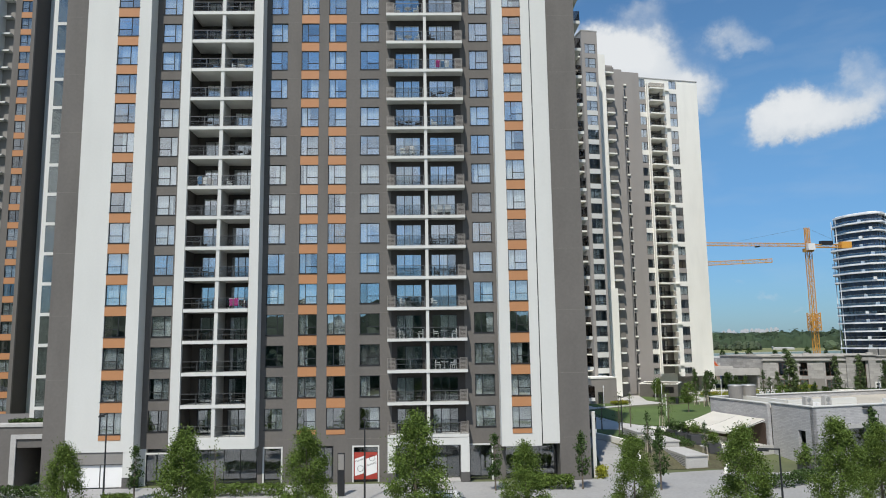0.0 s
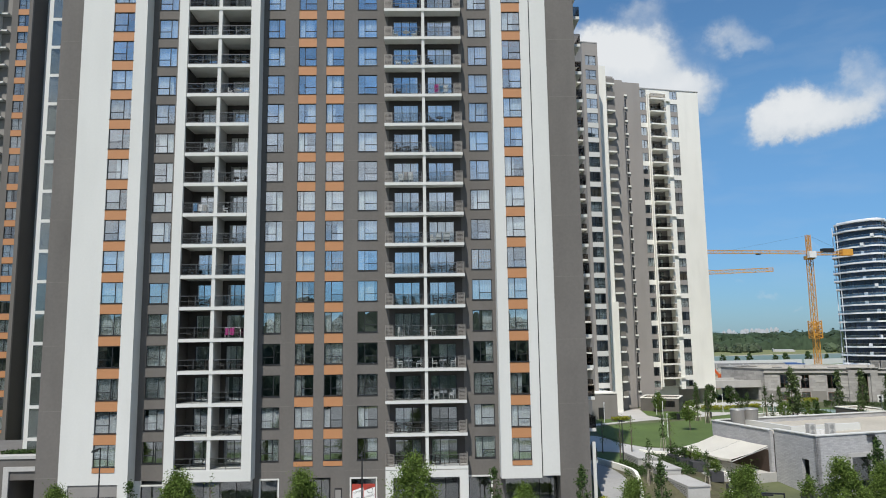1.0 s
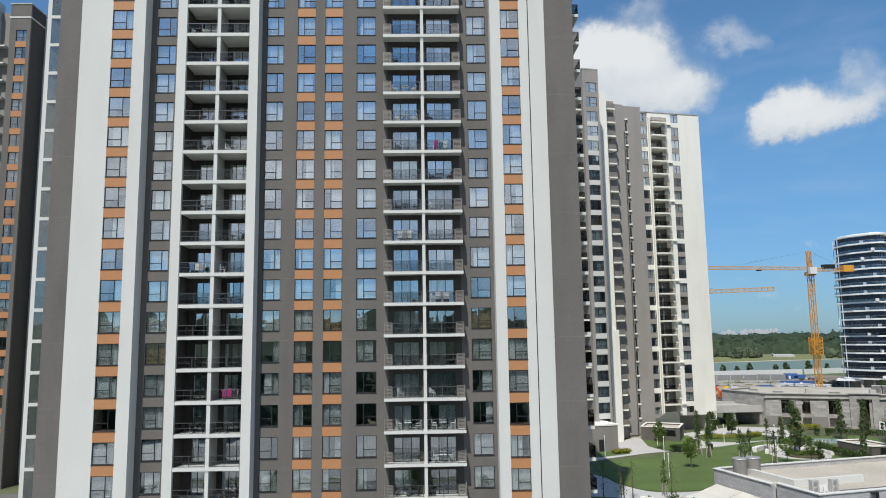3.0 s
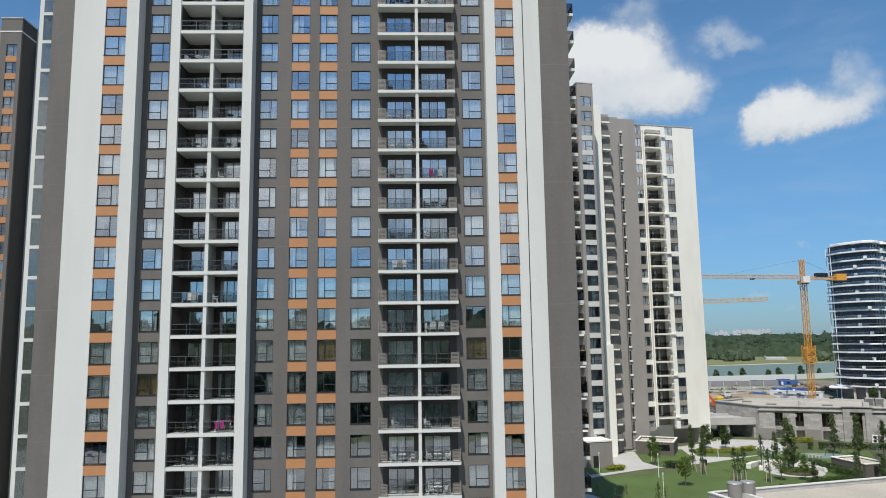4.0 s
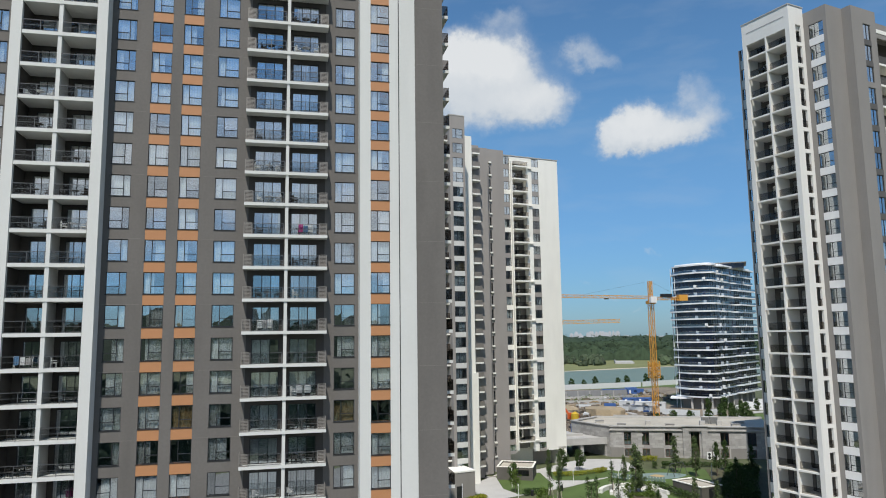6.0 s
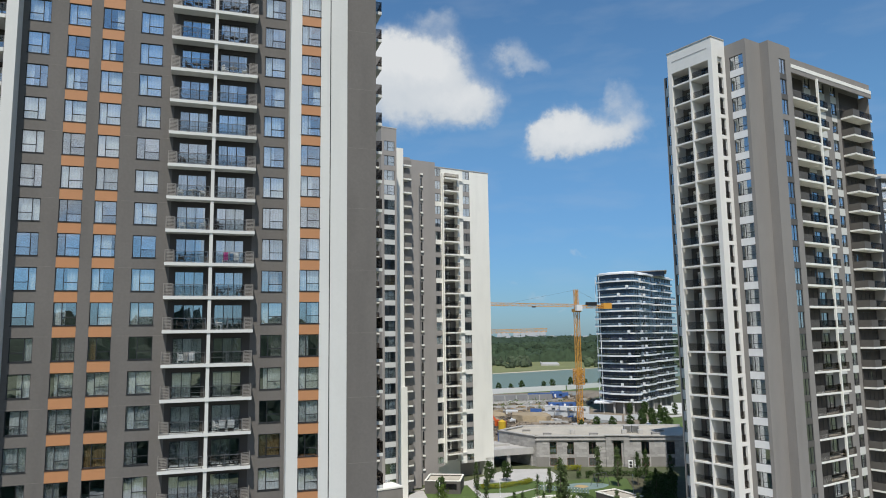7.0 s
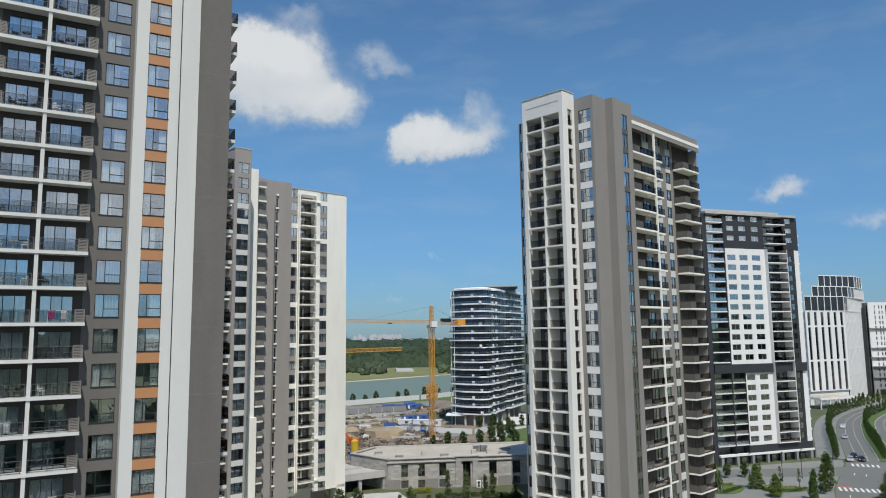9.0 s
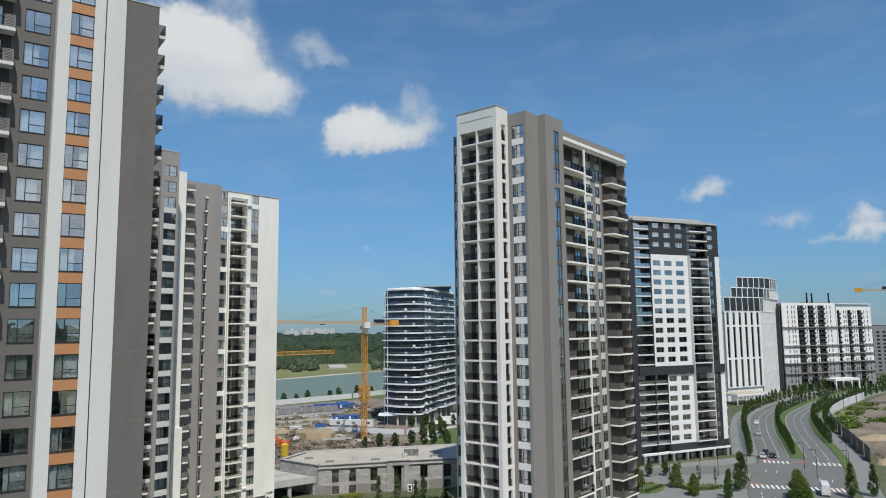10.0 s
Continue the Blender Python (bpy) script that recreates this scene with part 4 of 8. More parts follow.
facade(t3, pose(0, -2.4, 0), 11.7, 34.8, 0, 70.6, TAUPE, L3, [dict(s=(18.6, 20.4), sill=0.4, head=2.3, span=WHITE, plain=lambda i: i % 2), dict(s=(22.5, 24.3), sill=0.4, head=2.3, span=WHITE), dict(s=(26.0, 27.6), sill=0.4, head=2.3, span=WHITE)], split=False)
part("parapet", boxes((11.7, 34.4, -4.3, -4.0, 70.81, 71.7)), TAUPE, t3)
part("parapet_band", boxes((11.7, 34.4, -4.55, -4.3, 70.1, 70.65)), CREAM, t3)
part("parapet_band", boxes((11.7, 34.4, -4.5, -4.3, 69.4, 70.1)), TAUPE, t3)
part("roof", boxes((11.7, 35.0, -4.0, 12, 70.7, 71.0)), ROOF_FELT, t3)
part("end_wall", boxes((34.3, 34.55, -4.0, -2.4, 0, 69.9)), TAUPE, t3)
# dark panels over the taupe wall, painting in shade under the balcony slabs
part("balcony_wall", boxes((11.75, 18.2, -2.44, -2.404, 0, 70.0)), BALCONY_WALL, t3)
part("balcony_wall", boxes((28.5, 34.3, -2.44, -2.404, 0, 70.0)), BALCONY_WALL, t3)
part("party_fin", boxes((18.2, 18.45, -4.72, -4.42, 0, 69.6)), CREAM, t3)
for z in L3:
    if z > 68:
        continue
    s = put("balcony_slab", cached("t3b1", lambda: boxes((11.75, 18.2, -4.6, -2.45, -0.14, 0.14)), CREAM), t3, pose(0, 0, z))
    put("balcony_rail", cached("t3r1", lambda: boxes((13.9, 18.2, -4.58, -4.53, 0.14, 1.15)), SMOKED), s)
    put("louvre_panel", cached("t3l1", lambda: plate(11.8, 13.9, 0.14, 1.2, [(11.86, 13.84, 0.24 + 0.12 * i, 0.27 + 0.12 * i) for i in range(8)], -4.6, -4.54), PANEL_BROWN), s)
    glazed_door(t3, pose(12.1, -2.47, z + 0.14), 5.8, 2.3, 5, PANE_DARK)
    s = put("balcony_slab", cached("t3b2", lambda: boxes((18.4, 22.0, -4.0, -2.45, -0.14, 0.14)), CREAM), t3, pose(0, 0, z))
    put("balcony_rail", cached("t3r2", lambda: boxes((18.4, 22.0, -3.98, -3.93, 0.14, 1.15)), SMOKED), s)
    s = put("balcony_slab", cached("t3b3", lambda: boxes((28.5, 34.3, -4.4, -2.45, -0.14, 0.14)), CREAM), t3, pose(0, 0, z))
    put("balcony_rail", cached("t3r3", lambda: boxes((30.4, 34.3, -4.38, -4.33, 0.14, 1.15)), SMOKED), s)
    put("louvre_panel", cached("t3l3", lambda: boxes((28.5, 30.4, -4.42, -4.36, 0.14, 1.2), (28.5, 28.56, -4.36, -2.41, 0.14, 1.2)), PANEL_BROWN), s)
    glazed_door(t3, pose(28.9, -2.47, z + 0.14), 5.0, 2.3, 4, PANE_DARK)
part("body", boxes((3.2, 6.4, -2.8, 7, 0, 72.7), (6.8, 34.8, -2.0, 9, 0, 70.5), (34.8, 44, 4, 9, 0, 70.5)), TAUPE, t3)
part("rear_wing", boxes((40.5, 56, 9.2, 36, 0, 70.5)), TAUPE, t3)


# ---- the black and white tower ----
t4 = thing("apartment_tower", "apartment tower clad in white and black with dark glazed balconies", "apartment tower", pose(208, 133.5, STREET, 0, 0, -11.0), group="apartment towers")
L4 = [5.6 + 3.02 * k for k in range(23)]
low4, mid4, high4 = [z for z in L4 if z < 26], [z for z in L4 if 28.5 < z < 62], [z for z in L4 if z > 63]
W3 = [(-26.6, -23.5), (-22.0, -18.9), (-17.2, -14.0)]
facade(t4, Z, -27.6, -12.2, 29.2, 64.2, WHITE_CLAD, mid4, [dict(s=s, sill=0.65, head=2.3, style="pair") for s in W3], split=False, curtains=0, pane=BLUE_PANE, metal=GREY_METAL, name="white_wall")
facade(t4, Z, -27.6, -12.2, 64.2, 74.6, BLACK_CLAD, high4, [dict(s=(s[0] + 0.3, s[1] - 0.2), sill=0.7, head=2.2, style="pair") for s in W3], split=False, pane=PANE, metal=PLASTIC_WHITE, name="black_wall")
facade(t4, Z, -22.8, -12.2, 5.3, 26.6, WHITE_CLAD, low4, [dict(s=s, sill=0.65, head=2.3, style="pair") for s in W3[1:]], split=False, curtains=0, pane=BLUE_PANE, metal=GREY_METAL, name="white_wall")
part("black_band", boxes((-34, 1.2, -0.5, 0.3, 26.6, 29.2)), BLACK_CLAD, t4)
part("black_band", boxes((-22.8, 1.4, -0.3, 0.3, 3.2, 5.3)), BLACK_CLAD, t4)
part("end_wall", boxes((-0.3, 1.5, 0, 0.4, 5.3, 26.6), (-0.3, 1.5, 0, 0.4, 29.2, 64.2)), WHITE_CLAD, t4)
facade(t4, Z, -4.4, 1.5, 64.2, 74.6, BLACK_CLAD, high4, [dict(s=(-3.4, -1.0), sill=0.7, head=2.2, style="pair")], split=False, metal=PLASTIC_WHITE, name="corner_wall")
facade(t4, pose(0, 0.05, 0), -4.4, -0.3, 3.0, 64.2, BLACK_CLAD, [z for z in L4 if z < 62], [dict(s=(-3.6, -1.2), sill=0.6, head=2.4, style="pair")], split=False, curtains=0, pane=BLUE_PANE, name="dark_strip")
part("side_wall", plate(0.0, 8.0, 3.0, 74.6, [(1.2, 3.4, z + 0.8, z + 2.1) for z in L4 if z < 70], 0, 0.3), WHITE_CLAD, t4, m=pose(1.5, 0.4, 0, 0, 0, 62))
for z in L4:
    if z < 70:
        put("side_balcony", cached("t4side", lambda: boxes((0.6, 4.6, -0.8, 0.0, -0.1, 0.35)), WHITE_CLAD), t4, pose(1.5, 0.4, z, 0, 0, 62))
for z in L4:
    if 26 < z < 28.5:
        continue
    wide = z < 26
    for x0, x1, y0 in (((-34, -22.9, -0.1) if wide else (-34, -27.8, -0.1)), (-12.1, -4.5, -1.1)):
        s = put("balcony_slab", cached(("t4s", x0, x1), lambda: boxes((x0, x1, y0 - 0.2, 2.2, -0.15, 0.18)), WHITE_CLAD), t4, pose(0, 0, z))
        put("balcony_rail", cached(("t4r", x0, x1), lambda: boxes((x0, x1, y0 - 0.15, y0 - 0.1, 0.18, 1.2)), BLUE_PANE if x0 < -20 else SMOKED), s)
        n = 5 if x1 - x0 > 7 else 4
        glazed_door(t4, pose(x0 + 0.2, 1.9, z + 0.18), x1 - x0 - 0.4, 2.5, n, BLUE_PANE if x0 < -20 else PANE_DARK, False)
part("balcony_fin", boxes((-4.6, -4.4, -1.3, 2.0, 5.3, 64.2), (-12.2, -12.1, -1.2, 2.0, 5.3, 64.2)), WHITE_CLAD, t4)
part("balcony_fin", boxes((-28.0, -27.7, -0.4, 2.0, 3.0, 74.6), (-22.95, -22.8, -0.4, 2.0, 3.0, 26.6)), BLACK_CLAD, t4)
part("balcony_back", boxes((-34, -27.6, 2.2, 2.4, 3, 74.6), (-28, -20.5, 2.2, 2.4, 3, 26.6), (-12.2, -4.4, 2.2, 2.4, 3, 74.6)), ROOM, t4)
part("roof_slab", boxes((-34.6, 0.5, -0.8, 22, 74.6, 75.3), (-34.0, -4.0, 1.5, 20, 75.3, 76.4)), CONCRETE, t4)
part("body", boxes((-44, -34, 0, 22, 0, 74.6), (-34, 1.4, 2.6, 22, 0, 74.6)), BLACK_CLAD, t4)
part("canopy", boxes((-34, 1.6, -0.7, 0.4, 2.6, 3.2)), WHITE_CLAD, t4)
for i in range(7):
    part("column", boxes((-33.6 + 5.6 * i, -32.8 + 5.6 * i, -0.6, 0.2, 0, 2.6)), COOL_GREY, t4)
    part("shop_mullion", boxes((-31.2 + 5.6 * i, -31.0 + 5.6 * i, 0.3, 0.58, 0, 2.6)), DARK_METAL, t4)
part("shop_glazing", boxes((-34, 1.2, 0.6, 0.65, 0, 2.6)), PANE_DARK, t4)
part("shop_fascia", boxes((-34, 1.2, 0.3, 0.58, 2.1, 2.6)), BLACK_CLAD, t4)

# ---- the finned white tower ----
t5 = thing("office_tower", "white stepped tower with tall slot windows and dark glass top floors", "tower", pose(360, 222, STREET, 0, 0, -8), group="far towers")


def fins(root, F, s0, s1, z0, z1, n, bands, mat=WHITE_CLAD, fill=PANE_DARK, gap=0.42):
    """A wall of tall slots between broad fins, crossed by bands."""
    p = (s1 - s0) / n
    cuts = [z0] + [b for b in bands if z0 < b < z1] + [z1]
    holes = [(s0 + p * (i + 0.5 - gap / 2), s0 + p * (i + 0.5 + gap / 2), a + 0.5, b - 0.5) for i in range(n) for a, b in zip(cuts, cuts[1:])]
    part("finned_wall", plate(s0, s1, z0, z1, holes, 0, 0.5), mat, root, m=F)
    part("slot_glazing", boxes((s0 + 0.1, s1 - 0.1, 0.36, 0.4, z0 + 0.1, z1 - 0.1)), fill, root, m=F)
    part("slot_back", boxes((s0 + 0.1, s1 - 0.1, 0.6, 0.7, z0, z1)), BLACK_CLAD, root, m=F)


fins(t5, Z, -7.2, 22.3, 7, 49.0, 6, (23.0, 41.0))
fins(t5, pose(22.3, 0, 0, 0, 0, 28), 0, 66, 0, 49.0, 17, [14.5, 29.0, 43.0], gap=0.34)
fins(t5, pose(33.8, 6, 0, 0, 0, 28), 0, 52, 49.0, 57.0, 14, [], gap=0.34)
fins(t5, pose(50.1, 14, 0, 0, 0, 28), 0, 30, 57.0, 62.5, 9, [], gap=0.34)


def glass_box(root, x0, x1, y0, depth, z0, z1, n):
    """A glazed storey on a slanted plan, with white mullions and edges."""
    dx, dy = depth * math.cos(radians(28)), depth * math.sin(radians(28))
    def slanted(g, za, zb, mat, name):
        bm = bmesh.new()
        prism(bm, [(x0 - g, y0 - g), (x1 + g, y0 - g), (x1 + g + dx, y0 - g + dy), (x0 - g + dx, y0 - g + dy)], za, zb)
        part(name, bm, mat, root)
    slanted(0, z0, z1, NAVY_GLASS, "dark_glass_storey")
    slanted(0.3, z1, z1 + 0.45, WHITE_CLAD, "roof_edge")
    slanted(0.3, z0 - 0.35, z0, WHITE_CLAD, "floor_edge")
    for i in range(n + 1):
        x = x0 + (x1 - x0) * i / n
        part("white_mullion", boxes((x - 0.2, x + 0.2, y0 - 0.25, y0, z0, z1)), WHITE_CLAD, root)
    for i in range(1, 4):
        part("white_mullion", boxes((x1 + dx * i / 3 - 0.2, x1 + dx * i / 3 + 0.2, y0 + dy * i / 3 - 0.4, y0 + dy * i / 3, z0, z1)), WHITE_CLAD, root)


NAVY_GLASS = material("dark_glazing", (0.030, 0.032, 0.040), 0.15, vary=0.3, scale=0.15, fine=0.6, bump=0)
glass_box(t5, -7.2, 22.3, 0.2, 30, 49.4, 56.8, 6)
glass_box(t5, 6.0, 33.8, 6, 26, 57.3, 62.7, 6)
glass_box(t5, 21.1, 50.1, 14, 22, 63.4, 69.6, 6)
part("body", boxes((-7.0, 21.8, 0.8, 12, 0, 48.8)), WHITE_CLAD, t5)
part("podium", boxes((-20, 4, -16, -4, 4.6, 5.6)), WHITE_CLAD, t5)
for x in (-19.4, -13, -6.6, -0.2, 3.4):
    part("podium_column", boxes((x, x + 0.5, -15.6, -15.1, 0, 4.6)), WHITE_CLAD, t5)
part("podium_glazing", boxes((-19.5, 3.5, -12, -11.9, 0, 4.6)), PANE_DARK, t5)
part("podium_roof", boxes((-19.6, 3.6, -15.6, -4.4, 5.6, 5.75)), SAND, t5)

# ---- the long white block ----
t6 = thing("apartment_block", "long white apartment block with grey lower floors and stacked balconies", "apartment block", pose(432, 233.2, STREET, 0, 0, -13.3), group="far towers")
L6 = [4.3 + 3.1 * k for k in range(16)]
NARROW6 = ((4.5, 8.0, 10.3, 20.4, 29.6, 39.2, 42.4), (54.8, 56.6, 63.8, 65.9, 73.8, 77.2))
STACK6 = (((13.4, 18.9), (22.7, 28.0), (31.3, 37.2)), ((48.9, 51.4), (58.6, 62.0), (68.0, 72.2)))
for half, (s0, s1, zt) in enumerate(((0, 47.6, 55.2), (48.1, 81.2, 52.8))):
    holes = [(x, x + 0.95, z + 0.5, z + 2.5) for x in NARROW6[half] for z in L6 if z + 3 < zt]
    holes += [(a, b, z + 0.1, z + 2.75) for a, b in STACK6[half] for z in L6 if z + 3 < zt]
    part("white_wall", plate(s0, s1, 17.0, zt, [h for h in holes if h[2] > 16.7], 0, 0.5), WHITE_CLAD, t6)
    part("grey_wall", plate(s0, s1, 0, 17.0, [h for h in holes if h[3] < 17.0] + [(s0 + 4 + 7 * i, s0 + 8.6 + 7 * i, 0, 3.6) for i in range(int((s1 - s0) / 7))], 0, 0.5), COOL_GREY, t6)
    part("glazing", boxes((s0 + 0.3, s1 - 0.3, 1.5, 1.54, 0, zt - 1)), PANE_DARK, t6)
    part("interior", boxes((s0, s1, 2.0, 14, 0, zt - 0.3)), ROOM, t6)
    for a, b in STACK6[half]:
        for z in L6:
            if z + 4 < zt:
                put("balcony", cached(("t6b", round(b - a, 2)), lambda: boxes((0, b - a, -0.9, 0.4, -0.1, 0.12), (0, b - a, -0.9, -0.84, 0.12, 1.05))
                                      , DARK_METAL), t6, pose(a, 0, z))
    for z in (10.7, 17.0, 22.3, 27.9, 39.6):
        part("band", boxes((s0 - 0.2, s1 + 0.2, -1.1, 0.0, z - 0.25, z + 0.3)), GREY_LIGHT, t6)
part("top_storey", boxes((48.6, 80.6, 1.2, 12, 52.8, 54.3)), PANE_DARK, t6)
part("top_roof", boxes((48.1, 81.6, -0.2, 13, 54.3, 54.9)), WHITE_CLAD, t6)
part("link", boxes((47.6, 48.1, 1, 12, 0, 52)), BLACK_CLAD, t6)
part("end_stair", boxes((-7, -0.1, 2.5, 12, 0, 52.0)), BLACK_CLAD, t6)
for x in (28.5, 33.0, 48.5):
    part("chimney", boxes((x, x + 0.7, 5, 5.7, 54.3, 62.0), (x - 0.15, x + 0.85, 4.85, 5.85, 54.3, 56.6)), DARK_METAL, t6)
part("roof_plant", boxes((26, 47, 6, 9, 55.2, 55.9)), GREY_METAL, t6)
part("colonnade", boxes((32, 54, -9, 0, 5.6, 7.0), (32, 33, -9, -8, 0, 5.6), (39, 40, -9, -8, 0, 5.6), (46, 47, -9, -8, 0, 5.6), (53, 54, -9, -8, 0, 5.6)), WHITE_CLAD, t6)

# ---- the curved tower on the river ----
t7 = thing("curved_tower", "tower of rippling white balcony slabs and dark blue glass", "apartment tower", pose(168.3, 252.2, STREET, 0, 0, -35.8), group="far towers")
# plan, anticlockwise: x, y, reach of the balconies, bay (bays swing out and in floor by floor; 9: a notch between bays)
PLAN7 = [(-14.6, 12.0, 0.9, 0), (-14.2, 9.0, 1.3, 0), (-9.0, 4.0, 1.5, 1), (-2.0, 1.4, 1.6, 1), (0.2, 2.0, 1.7, 1), (2.0, 6.8, 1.6, 2), (2.8, 9.2, 1.5, 9), (3.3, 10.6, 1.5, 3), (6.8, 21.0, 1.5, 3), (7.4, 22.8, 0.05, 9),
         (8.6, 26.4, 0.05, 8), (9.2, 28.2, 1.6, 4), (16.6, 50.5, 1.6, 4), (13, 56, 1.0, 5), (-6, 50, 0.4, 5), (-13.4, 26, 0.4, 5)]


def storey(floor, grow):
    """Outline of a storey, pushed out along its normals; each bay reaches a little further or less on each floor."""
    q = random.Random(700 + floor)
    swing = [q.choice((-0.8, -0.2, 0.4, 0.9)) for _ in range(10)]
    shut = q.random() < 0.45
    out = []
    for i, (x, y, reach, bay) in enumerate(PLAN7):
        (ax, ay), (bx, by) = PLAN7[i - 1][:2], PLAN7[(i + 1) % len(PLAN7)][:2]
        d = math.hypot(bx - ax, by - ay)
        if bay == 9:
            g = reach if shut and reach > 1 else 0.05
        else:
            g = max(0.05, reach + (swing[bay] if bay < 5 else 0.0))
        g = g * grow
        out.append((x + (by - ay) / d * g, y - (bx - ax) / d * g))
    return out


NAVY = material("navy_glazing", (0.034, 0.046, 0.080), 0.12, vary=0.5, scale=0.12, fine=0.7, bump=0)
SLAB_WHITE = material("white_slab_edge", (0.82, 0.83, 0.84), 0.6, vary=0.04, scale=0.3, fine=2)
cab7 = cached("t7cab", lambda: boxes((-0.5, 0.5, -0.4, 0.4, 0, 1.05)), SLAB_WHITE)
for k in range(17):
    z = 4.9 + 3.14 * k
    line = storey(k, 1.0)
    bm = bmesh.new()
    prism(bm, line, z - 0.12, z + 0.42)
    part("balcony_slab", bm, SLAB_WHITE, t7)
    bm = bmesh.new()
    prism(bm, [p[:2] for p in PLAN7], z + 0.4, z + 3.1)
    part("glazed_storey", bm, NAVY, t7)
    bm = bmesh.new()
    for (ax, ay), (bx, by) in zip(line[:13], line[1:]):
        beam(bm, (ax * 0.99, ay * 0.99 + 0.1, z + 1.3), (bx * 0.99, by * 0.99 + 0.1, z + 1.3), 0.07)
    part("handrail", bm, GREY_METAL, t7)
    bm = bmesh.new()
    for (ax, ay), (bx, by) in zip(line[:13], line[1:]):
        d = math.hypot(bx - ax, by - ay)
        nx, ny = -(by - ay) / d, (bx - ax) / d
        prism(bm, [(ax + nx * a, ay + ny * a) if e == 0 else (bx + nx * a, by + ny * a) for a, e in ((0.12, 0), (0.12, 1), (0.17, 1), (0.17, 0))], z + 0.42, z + 1.25)
    part("glass_rail", bm, RAIL_BLUE, t7)
    bm = bmesh.new()
    for (ax, ay, _, _), (bx, by, _, _) in zip(PLAN7[:12], PLAN7[1:]):
        d = math.hypot(bx - ax, by - ay)
        for i in range(int(d / 2.2)):
            t = (i + 0.5) / max(1, int(d / 2.2))
            x, y = ax + (bx - ax) * t + (by - ay) / d * 0.06, ay + (by - ay) * t - (bx - ax) / d * 0.06
            box(bm, x - 0.08, x + 0.08, y - 0.08, y + 0.08, z + 0.42, z + 2.98)
    tagged(part("window_grid", bm, DARK_METAL, t7), kind="stuff")
    for x, y, turn in ((-5.2 if k % 3 else -1.6, 1.4 if k % 3 else 0.2, -12), (3.4, 7.4, 70), (5.0, 12.6, 70), (13.2 if k % 2 else 11.6, 37.4 if k % 2 else 32.6, 70)):
        put("balcony_cabinet", cab7, t7, pose(x, y, z + 0.4, 0, 0, turn))
for x, y in ((-15.4, 10.6), (-13.6, 6.8)):
    bm = bmesh.new()
    tube(bm, (x, y, 0), (x, y, 58), 0.15, 0.15, 8)
    part("corner_column", bm, SLAB_WHITE, t7)
bm = bmesh.new()
prism(bm, storey(3, 1.0), 58.3, 58.9)
part("roof_slab", bm, SLAB_WHITE, t7)
bm = bmesh.new()
prism(bm, [(x * 0.9, y * 0.94 + 1.0) for x, y in storey(5, 0.6)], 58.9, 59.5)
part("roof_slab", bm, SLAB_WHITE, t7)
bm = bmesh.new()
prism(bm, [(x * 0.92, y * 0.96 + 1.4) for x, y, _, _ in PLAN7], 0, 4.8)
part("base_storey", bm, GREY_LIGHT, t7)
part("base_canopy", boxes((-17.5, -8.5, 4.5, 12.0, 4.0, 4.6)), SLAB_WHITE, t7)
for x, y in ((-9, 4.2), (-5, 2.6), (-1.2, 1.6), (2.2, 7.4), (4.4, 13.6), (6.6, 20), (9.6, 29), (12, 36), (14.4, 43)):
    part("base_column", boxes((x - 0.4, x + 0.4, y - 0.4, y + 0.4, 0, 4.8)), CONCRETE, t7)
part("rear_block", boxes((-1, 14, 26, 44, 58.9, 60.9)), NAVY, t7)
part("rear_roof", boxes((-2, 15, 25, 45, 60.9, 61.3)), GREY_LIGHT, t7)
part("garden_wall", boxes((7, 22, 8.0, 8.5, 0, 1.6), (10, 24, 13.0, 13.5, 0, 2.6), (14, 26, 18.0, 18.5, 0, 3.4)), SLAB_WHITE, t7)


# ---- cranes ----
def lattice(bm, a, b, w, n, chord, brace):
    """A square lattice girder from a to b, with n bays."""
    a, b = Vector(a), Vector(b)
    d = (b - a).normalized()
    s = d.cross(Vector((0, 0, 1)))
    s = (s if s.length > 0.05 else Vector((1, 0, 0))).normalized() * w / 2
    u = d.cross(s).normalized() * w / 2
    cs = [(-1, -1), (1, -1), (1, 1), (-1, 1)]
    at = lambda t, c: a.lerp(b, t) + c[0] * s + c[1] * u
    for c in cs:
        beam(bm, at(0, c), at(1, c), chord)
    for i in range(n):
        for c, e in zip(cs, cs[1:] + cs[:1]):
            beam(bm, at(i / n, c if i % 2 else e), at((i + 1) / n, e if i % 2 else c), brace)
            beam(bm, at(i / n, c), at(i / n, e), brace)
    return bm


